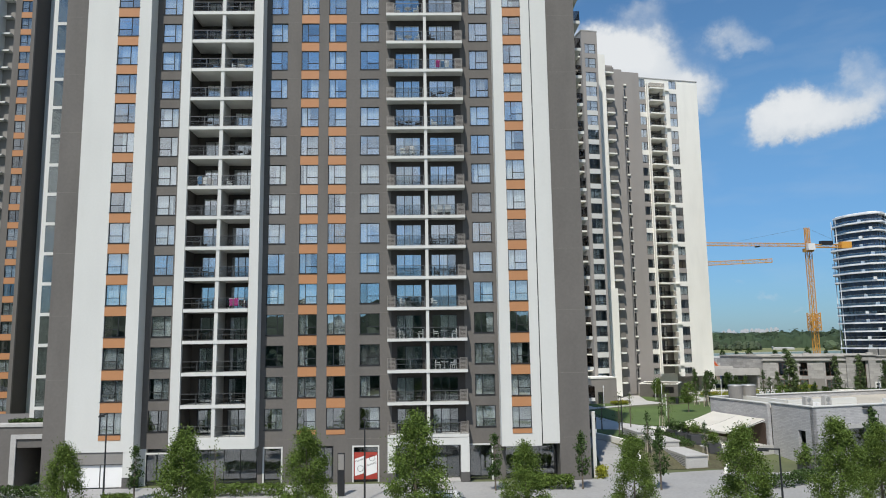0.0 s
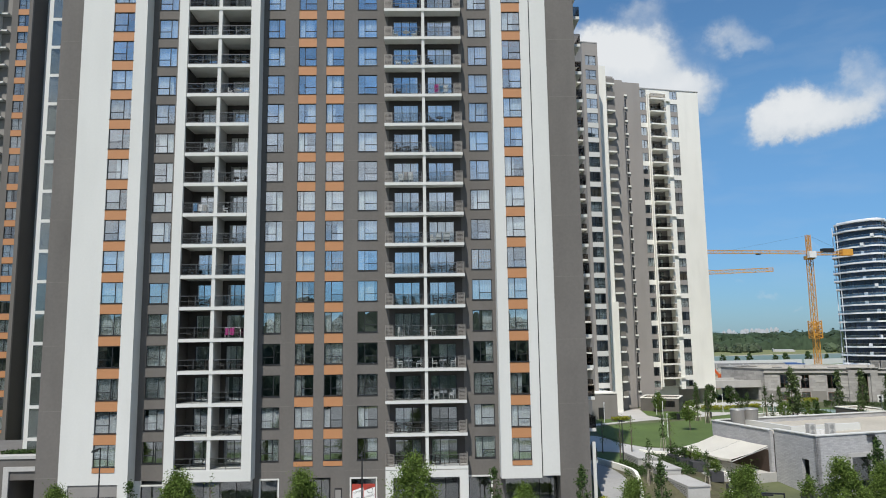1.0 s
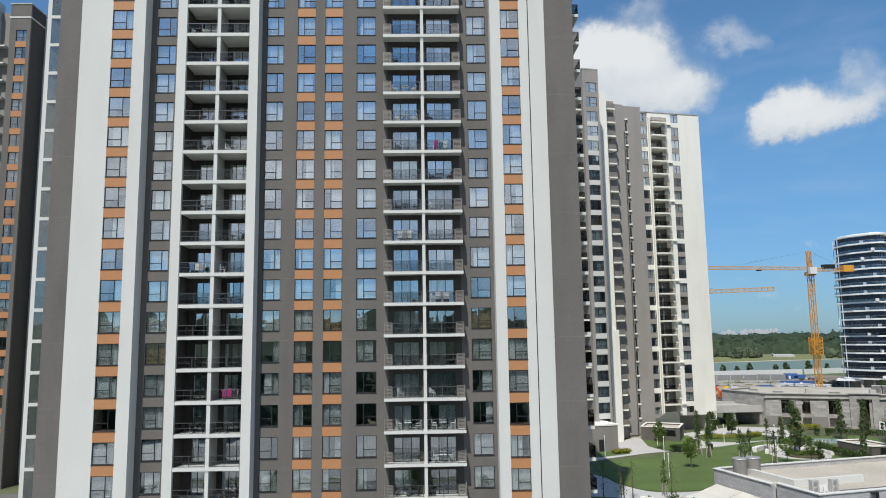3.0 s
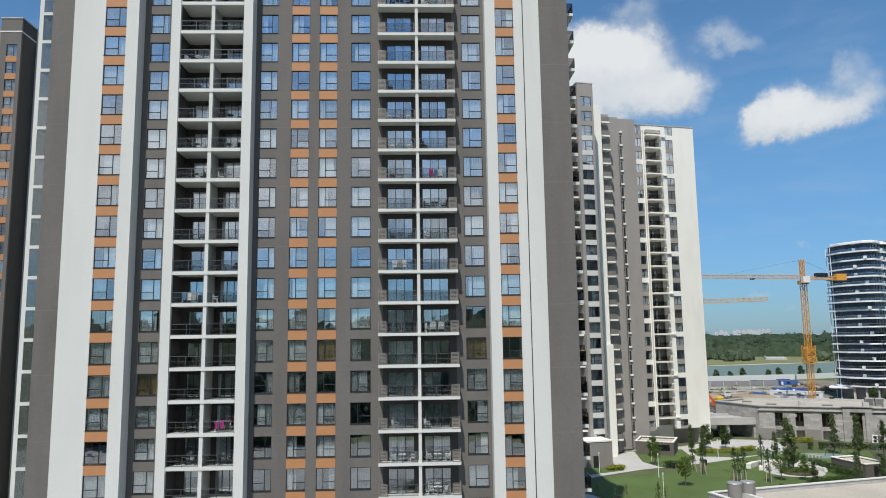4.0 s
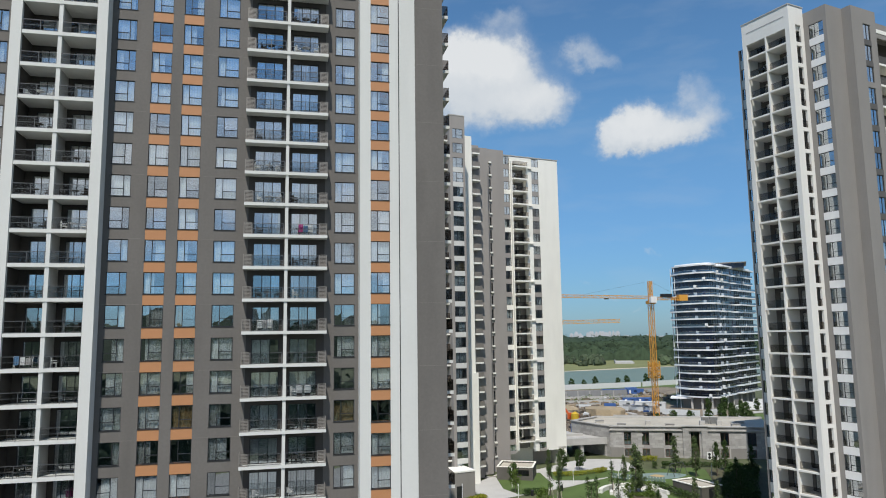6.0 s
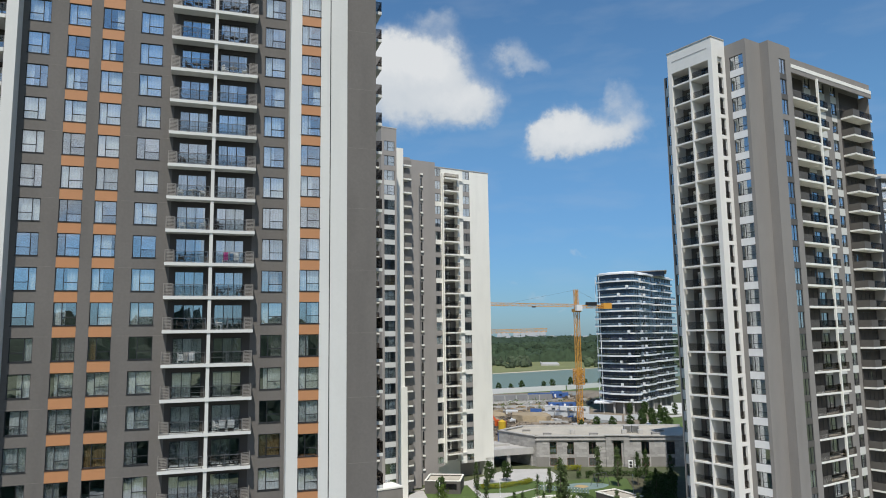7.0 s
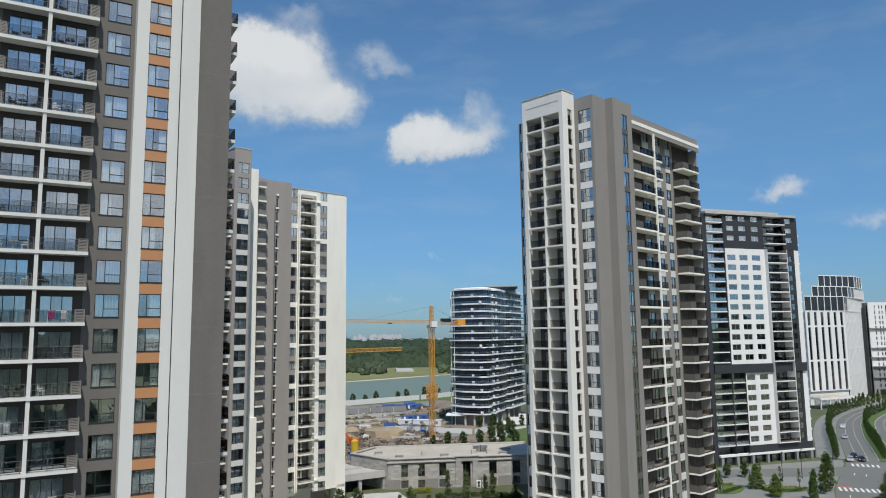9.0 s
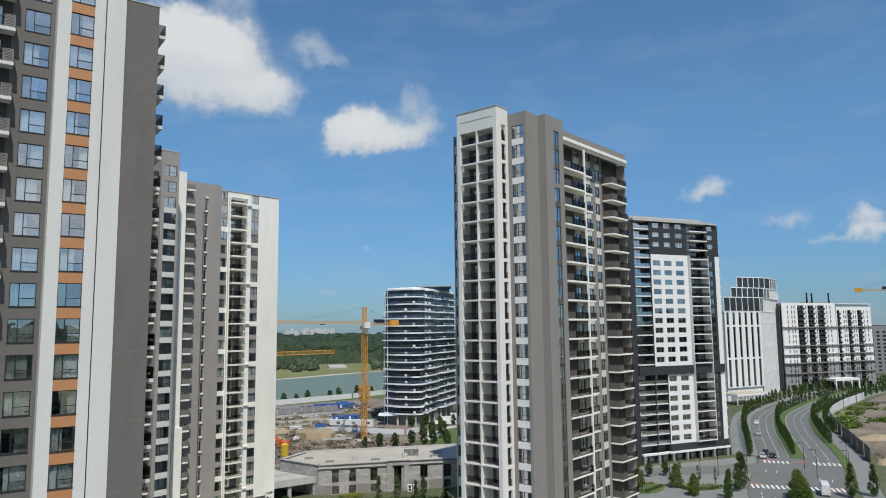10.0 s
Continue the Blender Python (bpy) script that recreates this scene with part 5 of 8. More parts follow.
def tower_crane(x, y, height, ang, jib, tail, label):
    c = thing("tower_crane", label, "crane", pose(x, y, STREET, 0, 0, ang), group="tower cranes")
    part("mast", lattice(bmesh.new(), (0, 0, 0.8), (0, 0, height), 1.5, int(height / 1.7), 0.19, 0.10), CRANE_PAINT, c)
    part("climbing_cage", lattice(bmesh.new(), (0, 0, height * 0.36), (0, 0, height * 0.5), 2.9, 5, 0.26, 0.2), CRANE_PAINT, c)
    part("footing", boxes((-3, 3, -3, 3, 0, 0.8)), CONCRETE, c)
    part("slewing_ring", boxes((-1.3, 1.3, -1.3, 1.3, height, height + 1.2)), CRANE_PAINT, c)
    part("cab", boxes((-1.4, 1.0, -2.6, -1.2, height + 0.4, height + 2.6)), PLASTIC_WHITE, c)
    part("tower_head", lattice(bmesh.new(), (0, 0, height + 1.2), (0, 0, height + 8.4), 1.1, 5, 0.22, 0.12), CRANE_PAINT, c)
    part("jib", lattice(bmesh.new(), (-jib, 0, height + 3.0), (-0.6, 0, height + 2.4), 1.0, int(jib / 1.6), 0.13, 0.08), CRANE_PAINT, c)
    part("counter_jib", lattice(bmesh.new(), (0.6, 0, height + 2.0), (tail, 0, height + 2.0), 1.0, 7, 0.2, 0.12), CRANE_PAINT, c)
    part("counterweight", boxes((tail - 3.6, tail, -0.9, 0.9, height + 1.2, height + 3.4)), CRANE_PAINT, c)
    part("machinery_house", boxes((4.5, 8.5, -0.8, 0.8, height + 2.4, height + 3.7)), DARK_METAL, c)
    for end in ((-jib * 0.62, 0, height + 3.1), (tail - 2, 0, height + 2.4)):
        bm = bmesh.new()
        beam(bm, (0, 0, height + 8.3), end, 0.045)
        part("tie_bar", bm, RAIL_METAL, c)
    part("trolley", boxes((-18.4, -17.2, -0.6, 0.6, height + 1.7, height + 2.1)), DARK_METAL, c)
    return c


tower_crane(130.8, 232, 41.5, 2, 46, 15.0, "orange-yellow tower crane standing in the construction pit")
tower_crane(61, 205, 31.8, 168, 40, 12.0, "orange tower crane behind the cream apartment tower")
tower_crane(402, 153, 57.0, 111, 52, 21.0, "yellow tower crane beyond the road")

# ---- the stone clubhouse at the end of the courtyard ----
lb = thing("clubhouse", "two-storey grey stone clubhouse with flat ballast roof", "building", pose(78, 160.6, 0, 0, 0, -22.7))
UP = [dict(s=(3.2, 4.9), sill=2.9, head=5.9, levels=[0], style="pair"), dict(s=(7.4, 9.1), sill=2.9, head=5.9, levels=[0], style="pair"), dict(s=(12.7, 14.5), sill=2.9, head=5.9, levels=[0], style="pair"),
      dict(s=(18.7, 20.6), sill=0.1, head=6.1, levels=[0], style="tilt"), dict(s=(25.4, 27.3), sill=2.9, head=5.9, levels=[0], style="pair"), dict(s=(31.5, 33.4), sill=2.9, head=5.9, levels=[0], style="pair")]
facade(lb, Z, 0, 40, 0, 7.2, STONE, [0], UP, thick=0.5, split=False, curtains=0, pane=SHOP, metal=BROWN_FRAME, name="front_wall")
part("front_bay", boxes((16.8, 18.2, -0.5, 0, 0, 7.0), (21.1, 22.5, -0.5, 0, 0, 7.0), (18.2, 21.1, -0.5, 0, 6.3, 7.0)), STONE, lb)
for s in (3.2, 7.4, 12.7, 25.4, 31.5):
    gw = part("ground_window", plate(s, s + 1.8, 0.25, 2.1, [(s + 0.1, s + 0.86, 0.35, 2.0), (s + 0.94, s + 1.7, 0.35, 2.0)], -0.05, 0.0), BROWN_FRAME, lb)
    part("pane", boxes((s + 0.1, s + 1.7, -0.025, -0.005, 0.35, 2.0)), PANE_DARK, gw)
for s0, s1 in ((-0.1, 3.0), (9.4, 12.4), (22.7, 25.2), (27.6, 31.2)):
    part("base_course", boxes((s0, s1, -0.06, 0.0, 0, 2.3)), GREY_LIGHT, lb)
part("interior", boxes((0.6, 39.5, 2.0, 21, 0, 6.5)), ROOM, lb)
part("cornice", boxes((-0.3, 40, -0.35, -0.0, 6.3, 6.55), (-0.25, 40, -0.3, 0.6, 7.2, 7.4), (16.6, 22.7, -0.7, 0.3, 7.4, 7.6)), CONCRETE, lb)
part("end_wall", boxes((0, 14.1, 0, 0.5, 0, 7.2)), STONE, lb, m=pose(-9.2, 10.8, 0, 0, 0, -49.6))
part("rear_wall", boxes((0, 0.5, 0, 11.2, 0, 7.2)), STONE, lb, m=pose(-9.2, 10.9, 0, 0, 0, -34.9))
bm = bmesh.new()
prism(bm, [(0.6, 0.6), (40, 0.6), (40, 21.5), (-2.6, 20.2), (-8.6, 10.9)], 6.5, 6.9)
part("roof", bm, ROOF_FELT, lb)
part("parapet", boxes((0, 14.3, -0.15, 0.65, 7.2, 7.4)), CONCRETE, lb, m=pose(-9.3, 10.8, 0, 0, 0, -49.6))
part("parapet", boxes((-0.15, 0.65, 0, 11.2, 7.2, 7.4)), CONCRETE, lb, m=pose(-9.2, 10.9, 0, 0, 0, -34.9))
part("parapet", boxes((-2.6, 40, 20.2, 20.8, 6.9, 7.4)), CONCRETE, lb)
for i, (s, z) in enumerate([(1.5, 5.4), (6.2, 5.0), (10.4, 4.2), (11.0, 5.6), (15.4, 3.4), (23.5, 5.2), (24.0, 3.8), (28.6, 4.6), (29.2, 2.4), (34.5, 5.4), (1.8, 2.2), (6.0, 2.4), (9.9, 1.2)]):
    part("stone_block", boxes((s, s + 1.2 + 0.3 * (i % 3), -0.03, 0.0, z, z + 0.55)), CONCRETE, lb)
for s in (9, 22, 26):
    part("roof_vent", boxes((s, s + 1.2, 6, 7.2, 6.9, 7.9)), CONCRETE, lb)
for i in range(2):
    ru = thing("rooftop_unit", "grey louvred steel air-handling box on the clubhouse roof", "air conditioner", pose(78, 160.6, 0, 0, 0, -22.7) @ pose(22.9 + 2.0 * i, 8.2, 6.9), group="rooftop units")
    part("case", plate(0, 1.7, 0.1, 1.7, [(0.15, 1.55, 0.3 + 0.22 * k, 0.42 + 0.22 * k) for k in range(6)], 0, 0.12), GREY_METAL, ru)
    part("core", boxes((0.05, 1.65, 0.15, 1.6, 0.1, 1.68)), COOL_GREY, ru)
    part("lid", boxes((-0.05, 1.75, -0.05, 1.65, 1.7, 1.78)), CONCRETE, ru)
    part("foot_rail", boxes((0.1, 0.3, 0.1, 1.5, 0, 0.1), (1.4, 1.6, 0.1, 1.5, 0, 0.1)), DARK_METAL, ru)
for s, y in ((-3.0, 9.5), (2.0, 3.4), (13.5, 3.0), (29.0, 4.0), (31.0, 9.0)):
    ob = thing("roof_hatch", "low pale concrete roof hatch on the ballast roof", "roof hatch", pose(78, 160.6, 0, 0, 0, -22.7) @ pose(s, y, 6.88), group="roof hatches")
    part("curb", boxes((0, 2.0, 0, 1.3, 0, 0.5)), CONCRETE, ob)
    part("lid", boxes((-0.08, 2.08, -0.08, 1.38, 0.5, 0.6)), GREY_LIGHT, ob)
porch = thing("car_porch", "flat-roofed grey concrete drive-through porch", "porch", pose(64.5, 161.5, 0))
bm = bmesh.new()
prism(bm, [(0, 0), (13.1, 0), (9.2, 12.4), (8.6, 20), (0, 20)], 3.0, 4.3)
part("roof", bm, CONCRETE, porch)
part("upstand", boxes((0.0, 13.0, 0.0, 0.3, 4.3, 4.6), (3.0, 9.4, 6, 6.3, 4.3, 4.9)), CONCRETE, porch)
for x in (0.2, 6.2, 12.6):
    part("pillar", boxes((x, x + 0.8, 0.4, 1.2, 0, 3.0)), STONE, porch)
part("back_wall", boxes((0, 8.6, 16, 16.3, 0, 3.0)), ROOM, porch)

# ---- the brick pavilion and its terrace ----
pv = thing("pavilion", "low pavilion of pale grey brick with a flat roof", "pavilion", pose(39.9, 71.5, STREET, 0, 0, 14.0))
PT = 5.9
part("front_wall", plate(0, 30, 0, PT, [(4.2, 6.8, 0, 3.6), (9.5, 14.5, 0, 3.2), (18, 23, 0, 3.2)], 0, 0.4), BRICK, pv)
part("door_surround", plate(3.7, 7.3, 0, 4.0, [(4.2, 6.8, 0, 3.6)], -0.1, 0.0), CONCRETE, pv)
part("door_glazing", boxes((4.2, 6.8, 0.2, 0.25, 0, 3.6), (9.5, 14.5, 0.2, 0.25, 0, 3.2), (18, 23, 0.2, 0.25, 0, 3.2)), SHOP, pv)
part("interior", boxes((0.6, 29.5, 3.0, 3.2, 0, PT - 0.5)), ROOM, pv)
part("side_wall", plate(-6.0, 0.0, 0, PT, [(-2.2, -1.2, 0, 3.4)], 0, 0.4), BRICK, pv, m=pose(0, 0, 0, 0, 0, -90))
part("side_wall", boxes((-0.5, -0.1, 6.0, 15.6, 0, PT - 0.15)), BRICK, pv)
part("back_wall", boxes((-0.5, 30, 15.6, 16.0, 0, PT - 0.1)), BRICK, pv)
part("roof", boxes((0.4, 30, 0.4, 15.6, PT - 0.9, PT - 0.6)), ROOF_FELT, pv)
part("parapet_wall", boxes((2.5, 3.0, 6.2, 14.5, PT - 0.6, PT + 0.15), (3.0, 12, 6.2, 6.6, PT - 0.6, PT + 0.15), (9.5, 30, -0.05, 0.45, PT, PT + 0.55)), WHITE, pv)
part("coping", boxes((-0.1, 9.5, -0.1, 0.5, PT, PT + 0.1), (-0.1, 0.5, 0.5, 6.2, PT, PT + 0.1), (-0.6, 0.0, 6.2, 16.1, PT - 0.1, PT), (0.0, 30, 15.5, 16.1, PT - 0.05, PT + 0.05)), WHITE, pv)
for x, z in ((7.6, 2.6), (15.6, 2.6), (2.2, 2.6)):
    part("wall_lamp", boxes((x, x + 0.18, -0.2, 0.0, z, z + 0.7)), PLASTIC_WHITE, pv)
part("gate_post", boxes((6.9, 7.1, -0.35, -0.15, 0, 5.6), (6.2, 7.1, -0.35, -0.15, 5.6, 5.8)), DARK_METAL, pv)
for i, (x, y) in enumerate(((1.6, 2.6), (3.9, 2.4))):
    ac = thing("rooftop_fan_unit", "white rooftop air-conditioning unit on the pavilion roof", "air conditioner", pose(39.9, 71.5, STREET, 0, 0, 14.0) @ pose(x, y, PT - 0.6), group="rooftop units")
    part("case", boxes((0, 0.9, 0, 0.5, 0.12, 1.45)), CONCRETE, ac)
    part("foot_rail", boxes((0.1, 0.25, 0, 0.5, 0, 0.12), (0.75, 0.9, 0, 0.5, 0, 0.12)), DARK_METAL, ac)
    bm = bmesh.new()
    for z in (0.48, 1.1):
        tube(bm, (0.45, 0.0, z), (0.45, -0.03, z), 0.27, 0.25, 16)
    part("fan_grille", bm, GREY_METAL, ac)
for i in range(3):
    ob = thing("condenser", "small white condenser beside the rooftop units", "air conditioner", pose(39.9, 71.5, STREET, 0, 0, 14.0) @ pose(2.7 + 0.6 * i, 2.9, PT - 0.6), group="rooftop units")
    part("case", boxes((0, 0.5, 0, 0.35, 0, 0.75)), PLASTIC_WHITE, ob)
    part("pipe", boxes((0.2, 0.25, -0.3, 0.0, 0.1, 0.15)), DARK_METAL, ob)
for i in range(2):
    ob = thing("roof_tank", "round grey galvanised steel tank on the pavilion roof", "tank", pose(39.9, 71.5, STREET, 0, 0, 14.0) @ pose(1.4 + 1.9 * i, 13.6, PT - 0.6), group="roof tanks")
    bm = bmesh.new()
    tube(bm, (0, 0, 0.1), (0, 0, 1.95), 0.78, 0.84, 24)
    part("drum", bm, GREY_LIGHT, ob)
    bm = bmesh.new()
    tube(bm, (0, 0, 1.95), (0, 0, 2.08), 0.88, 0.80, 24)
    part("lid", bm, GREY_METAL, ob)
    part("foot_rail", boxes((-0.6, -0.4, -0.5, 0.5, 0, 0.1), (0.4, 0.6, -0.5, 0.5, 0, 0.1)), DARK_METAL, ob)
aw = thing("awning", "cream canvas awning stretched over a timber terrace beside the pavilion", "awning", pose(39.9, 71.5, STREET, 0, 0, 14.0))
for a, b in ((6.3, 10.8), (10.85, 15.4)):
    bm = bmesh.new()
    n = 8
    top, low = [], []
    for i in range(n + 1):
        y = a + (b - a) * i / n
        sag = 0.12 * math.sin(math.pi * i / n)
        top.append(bm.verts.new((-0.62, y, 4.15 - sag * 0.4)))
        low.append(bm.verts.new((-5.4, y, 2.95 - sag)))
    mid = [bm.verts.new(((t.co + l.co) / 2 - Vector((0, 0, 0.14)))) for t, l in zip(top, low)]
    hem = [bm.verts.new(l.co - Vector((0, 0, 0.22))) for l in low]
    for i in range(n):
        bm.faces.new((mid[i], mid[i + 1], top[i + 1], top[i]))
        bm.faces.new((low[i], low[i + 1], mid[i + 1], mid[i]))
        bm.faces.new((hem[i], hem[i + 1], low[i + 1], low[i]))
    bmesh.ops.solidify(bm, geom=bm.faces[:], thickness=0.02)
    part("canvas", bm, CANVAS, aw)
for y in (6.4, 10.8, 15.3):
    part("post", boxes((-5.36, -5.28, y - 0.04, y + 0.04, 0, 2.75)), GREY_METAL, aw)
bm = bmesh.new()
for y in (6.4, 10.8, 15.3):
    beam(bm, (-5.32, y, 2.7), (-0.62, y, 3.95), 0.07)
beam(bm, (-5.32, 6.4, 2.7), (-5.32, 15.3, 2.7), 0.07)
part("frame", bm, PLASTIC_WHITE, aw)
part("timber_screen", boxes((-0.72, -0.62, 6.3, 15.4, 0, 3.7), (-5.2, -0.72, 15.3, 15.4, 0, 3.0)), material("dark_timber_screen", (0.055, 0.035, 0.025), 0.7, vary=0.3, scale=2.0), aw)



# ---- river, banks and distance ----
near_bank = smooth_line([(-700, 470), (0, 425), (100, 404), (170, 398), (240, 414), (330, 450), (700, 560), (1500, 760)], 6)
far_bank = smooth_line([(-700, 564), (100, 545), (243, 560), (300, 576), (345, 590), (420, 612), (700, 680), (1500, 880)], 6)
sheet("water", near_bank + far_bank[::-1], WATER, STREET + 0.05, "calm grey-green river water", "river", 0.3)
sand = [(x, y + 9 + 3 * math.sin(x * 0.05)) for x, y in far_bank]
sheet("bank", far_bank + sand[::-1], SAND, STREET + 0.12, "pale sandy river bank", "river bank", 0.4)
meadow = [(x, y + 330 + 30 * math.sin(x * 0.02)) for x, y in far_bank]
sheet("meadow", sand + meadow[::-1], MEADOW, STREET + 0.10, "dry green meadow along the river", "meadow", 0.3)
sheet("quay", smooth_line([(60, 372), (120, 372), (200, 372), (260, 372)], 4) + smooth_line([(270, 396), (205, 392), (130, 394), (60, 398)], 4), GRASS, STREET + 0.10, "grassy strip along the near bank", "grass", 0.3)
sheet("construction_site", [(40, 207), (118, 207), (176, 236), (170, 262), (158, 300), (215, 345), (215, 370), (40, 372)], EARTH, STREET + 0.04, "bare earth of a construction site", "construction site", 0.2)
sheet("site_road", [(60, 330), (150, 322), (190, 340), (205, 362), (60, 366)], PAVE_GREY, STREET + 0.09, "grey gravel site road", "road", 0.2)


def leaves(n, spots, size, spread_xy, spread_z, seed, upright=1.0):
    """Small leaf quads scattered in tufts: vertices and faces."""
    r = np.random.RandomState(seed)
    which = r.randint(len(spots), size=n)
    c = np.array(spots)[which]
    radius = c[:, 3:4] if c.shape[1] > 3 else 1.0
    p = c[:, :3] + r.normal(size=(n, 3)) * np.array([spread_xy, spread_xy, spread_z]) * radius
    a, b = r.normal(size=(n, 3)) * (1, 1, upright), r.normal(size=(n, 3)) * (1, 1, upright)
    a /= np.linalg.norm(a, axis=1)[:, None]
    b -= (a * b).sum(1)[:, None] * a
    b /= np.linalg.norm(b, axis=1)[:, None]
    s = size * (0.6 + 0.8 * r.rand(n, 1))
    v = np.stack([p - a * s, p - b * s * 0.55 + a * s * 0.1, p + a * s, p + b * s * 0.55 + a * s * 0.1], 1).reshape(-1, 3)
    return v, np.arange(4 * n).reshape(-1, 4)


def leaf_mesh(v, f, mat):
    me = bpy.data.meshes.new("leaves")
    me.from_pydata(v.tolist(), [], f.tolist())
    me.materials.append(mat)
    return me


def make_tree(h, r, clear, shape, n, size, mat, seed):
    """Trunk with limbs, and a ragged crown of tufts. shape: cone, column or round."""
    q = random.Random(seed)
    bm = bmesh.new()
    tube(bm, (0, 0, 0), (0, 0, h * 0.55), 0.035 + h * 0.011, 0.02 + h * 0.006)
    tube(bm, (0, 0, h * 0.55), (0.05, 0.03, h * 0.93), 0.02 + h * 0.006, 0.015)
    spots = []
    for i in range(int(46 + 6 * h)):
        t = q.random() ** 1.15
        z = clear + (h - clear) * t
        if shape == "cone":
            rr = r * (1 - t) ** 0.62 * min(1, 0.66 + 3 * t)
        elif shape == "column":
            rr = r * (1 - t ** 2.2) * min(1, 0.55 + 2.5 * t)
        else:
            rr = r * math.sqrt(max(0.02, 1 - (2 * t - 0.95) ** 2))
        a = q.random() * math.tau
        k = rr * math.sqrt(q.uniform(0.12, 1.0)) * q.uniform(0.75, 1.12)
        spots.append((k * math.cos(a), k * math.sin(a), z, q.uniform(0.7, 1.35)))
        if i % 5 == 0:
            tube(bm, (0, 0, max(clear * 0.7, z - 0.35 * k - 0.3)), (k * 0.8 * math.cos(a), k * 0.8 * math.sin(a), z), 0.035, 0.008, 5)
    v, f = leaves(n, spots, size, 0.13 * r ** 0.7 + 0.03, 0.11 * r ** 0.7 + 0.06, seed)
    v[:, 2] = np.maximum(v[:, 2], clear * 0.55)
    return data_of(bm, BARK), leaf_mesh(v, f, mat)


COURT_GREEN = material("courtyard_tree_leaves", (0.080, 0.118, 0.036), 0.6, vary=0.25, scale=1.0, fine=8, bump=0, island=0.45)
TREES = {
    "maple": [make_tree(7.4, 2.75, 0.8, "cone", 24000, 0.074, TREE_GREENS[0], s) for s in (1, 2, 3)],
    "slim": [make_tree(5.2, 0.72, 1.5, "column", 1100, 0.11, TREE_GREENS[1], s) for s in (4, 5)],
    "young": [make_tree(5.0, 0.55, 1.8, "column", 420, 0.10, TREE_GREENS[1], s) for s in (6, 7)],
    "street_maple": [make_tree(7.4, 2.75, 0.8, "cone", 6000, 0.15, TREE_GREENS[0], s) for s in (1, 2)],
    "poplar": [make_tree(8.5, 1.55, 0.9, "column", 2200, 0.20, AVENUE_GREEN, s) for s in (8, 9)],
    "round": [make_tree(3.6, 1.0, 1.4, "round", 1200, 0.10, TREE_GREENS[0], s) for s in (10, 11)],
    "park": [make_tree(7.0, 1.9, 1.4, "round", 1500, 0.26, TREE_GREENS[1], s) for s in (12, 13)],
    "court": [make_tree(5.6, 0.74, 1.1, "column", 1500, 0.12, COURT_GREEN, s) for s in (16, 17)],
    "bare": [make_tree(4.6, 0.8, 1.5, "column", 200, 0.07, TREE_GREENS[0], s) for s in (14, 15)],
}
bm = bmesh.new()
for k in range(3):
    a = math.tau * k / 3
    beam(bm, (0.45 * math.cos(a), 0.45 * math.sin(a), 0), (0.3 * math.cos(a), 0.3 * math.sin(a), 1.9), 0.07)
    beam(bm, (0.32 * math.cos(a), 0.32 * math.sin(a), 1.75), (0.32 * math.cos(a + math.tau / 3), 0.32 * math.sin(a + math.tau / 3), 1.75), 0.05)
STAKES = data_of(bm, material("pale_stake_wood", (0.45, 0.40, 0.32), 0.85))
TREE_WORDS = {"maple": ("young maple tree with a broad bright green conical crown", "tree"), "slim": ("slim dark green columnar street tree", "tree"), "young": ("newly planted slender young tree", "tree"),
              "poplar": ("dark green columnar tree beside the avenue", "tree"), "round": ("small ball-headed courtyard tree with a clear stem", "tree"), "park": ("broad dark green park tree", "tree"),
              "street_maple": ("young maple tree with a bright green crown beside the avenue", "tree"),
              "court": ("upright mid-green courtyard tree with an airy crown", "tree"),
              "bare": ("thin sparsely leaved young tree", "tree")}
tree_rng = random.Random(21)


def tree(kind, x, y, scale=1.0, z=None, tall=1.0):
    stem, crown = tree_rng.choice(TREES[kind])
    t = thing("tree", TREE_WORDS[kind][0], TREE_WORDS[kind][1], pose(x, y, (level(x, y) if z is None else z) - 0.02, 0, 0, tree_rng.uniform(0, 360)), group=kind + " trees")
    t.scale = (scale, scale, scale * tall)
    put("trunk", stem, t)
    put("crown", crown, t)
    if kind == "young":
        put("stake_frame", STAKES, t)
    return t


def woods(name, spots, size, n, label, mat, lift=0.0):
    """A far wood as one mass of foliage tufts over many crowns."""
    v, f = leaves(n, spots, size, 1.0, 1.0, len(spots), 0.4)
    ob = put(name, leaf_mesh(v, f, mat))
    return tagged(ob, label, "woods", kind="stuff")


wr = random.Random(77)


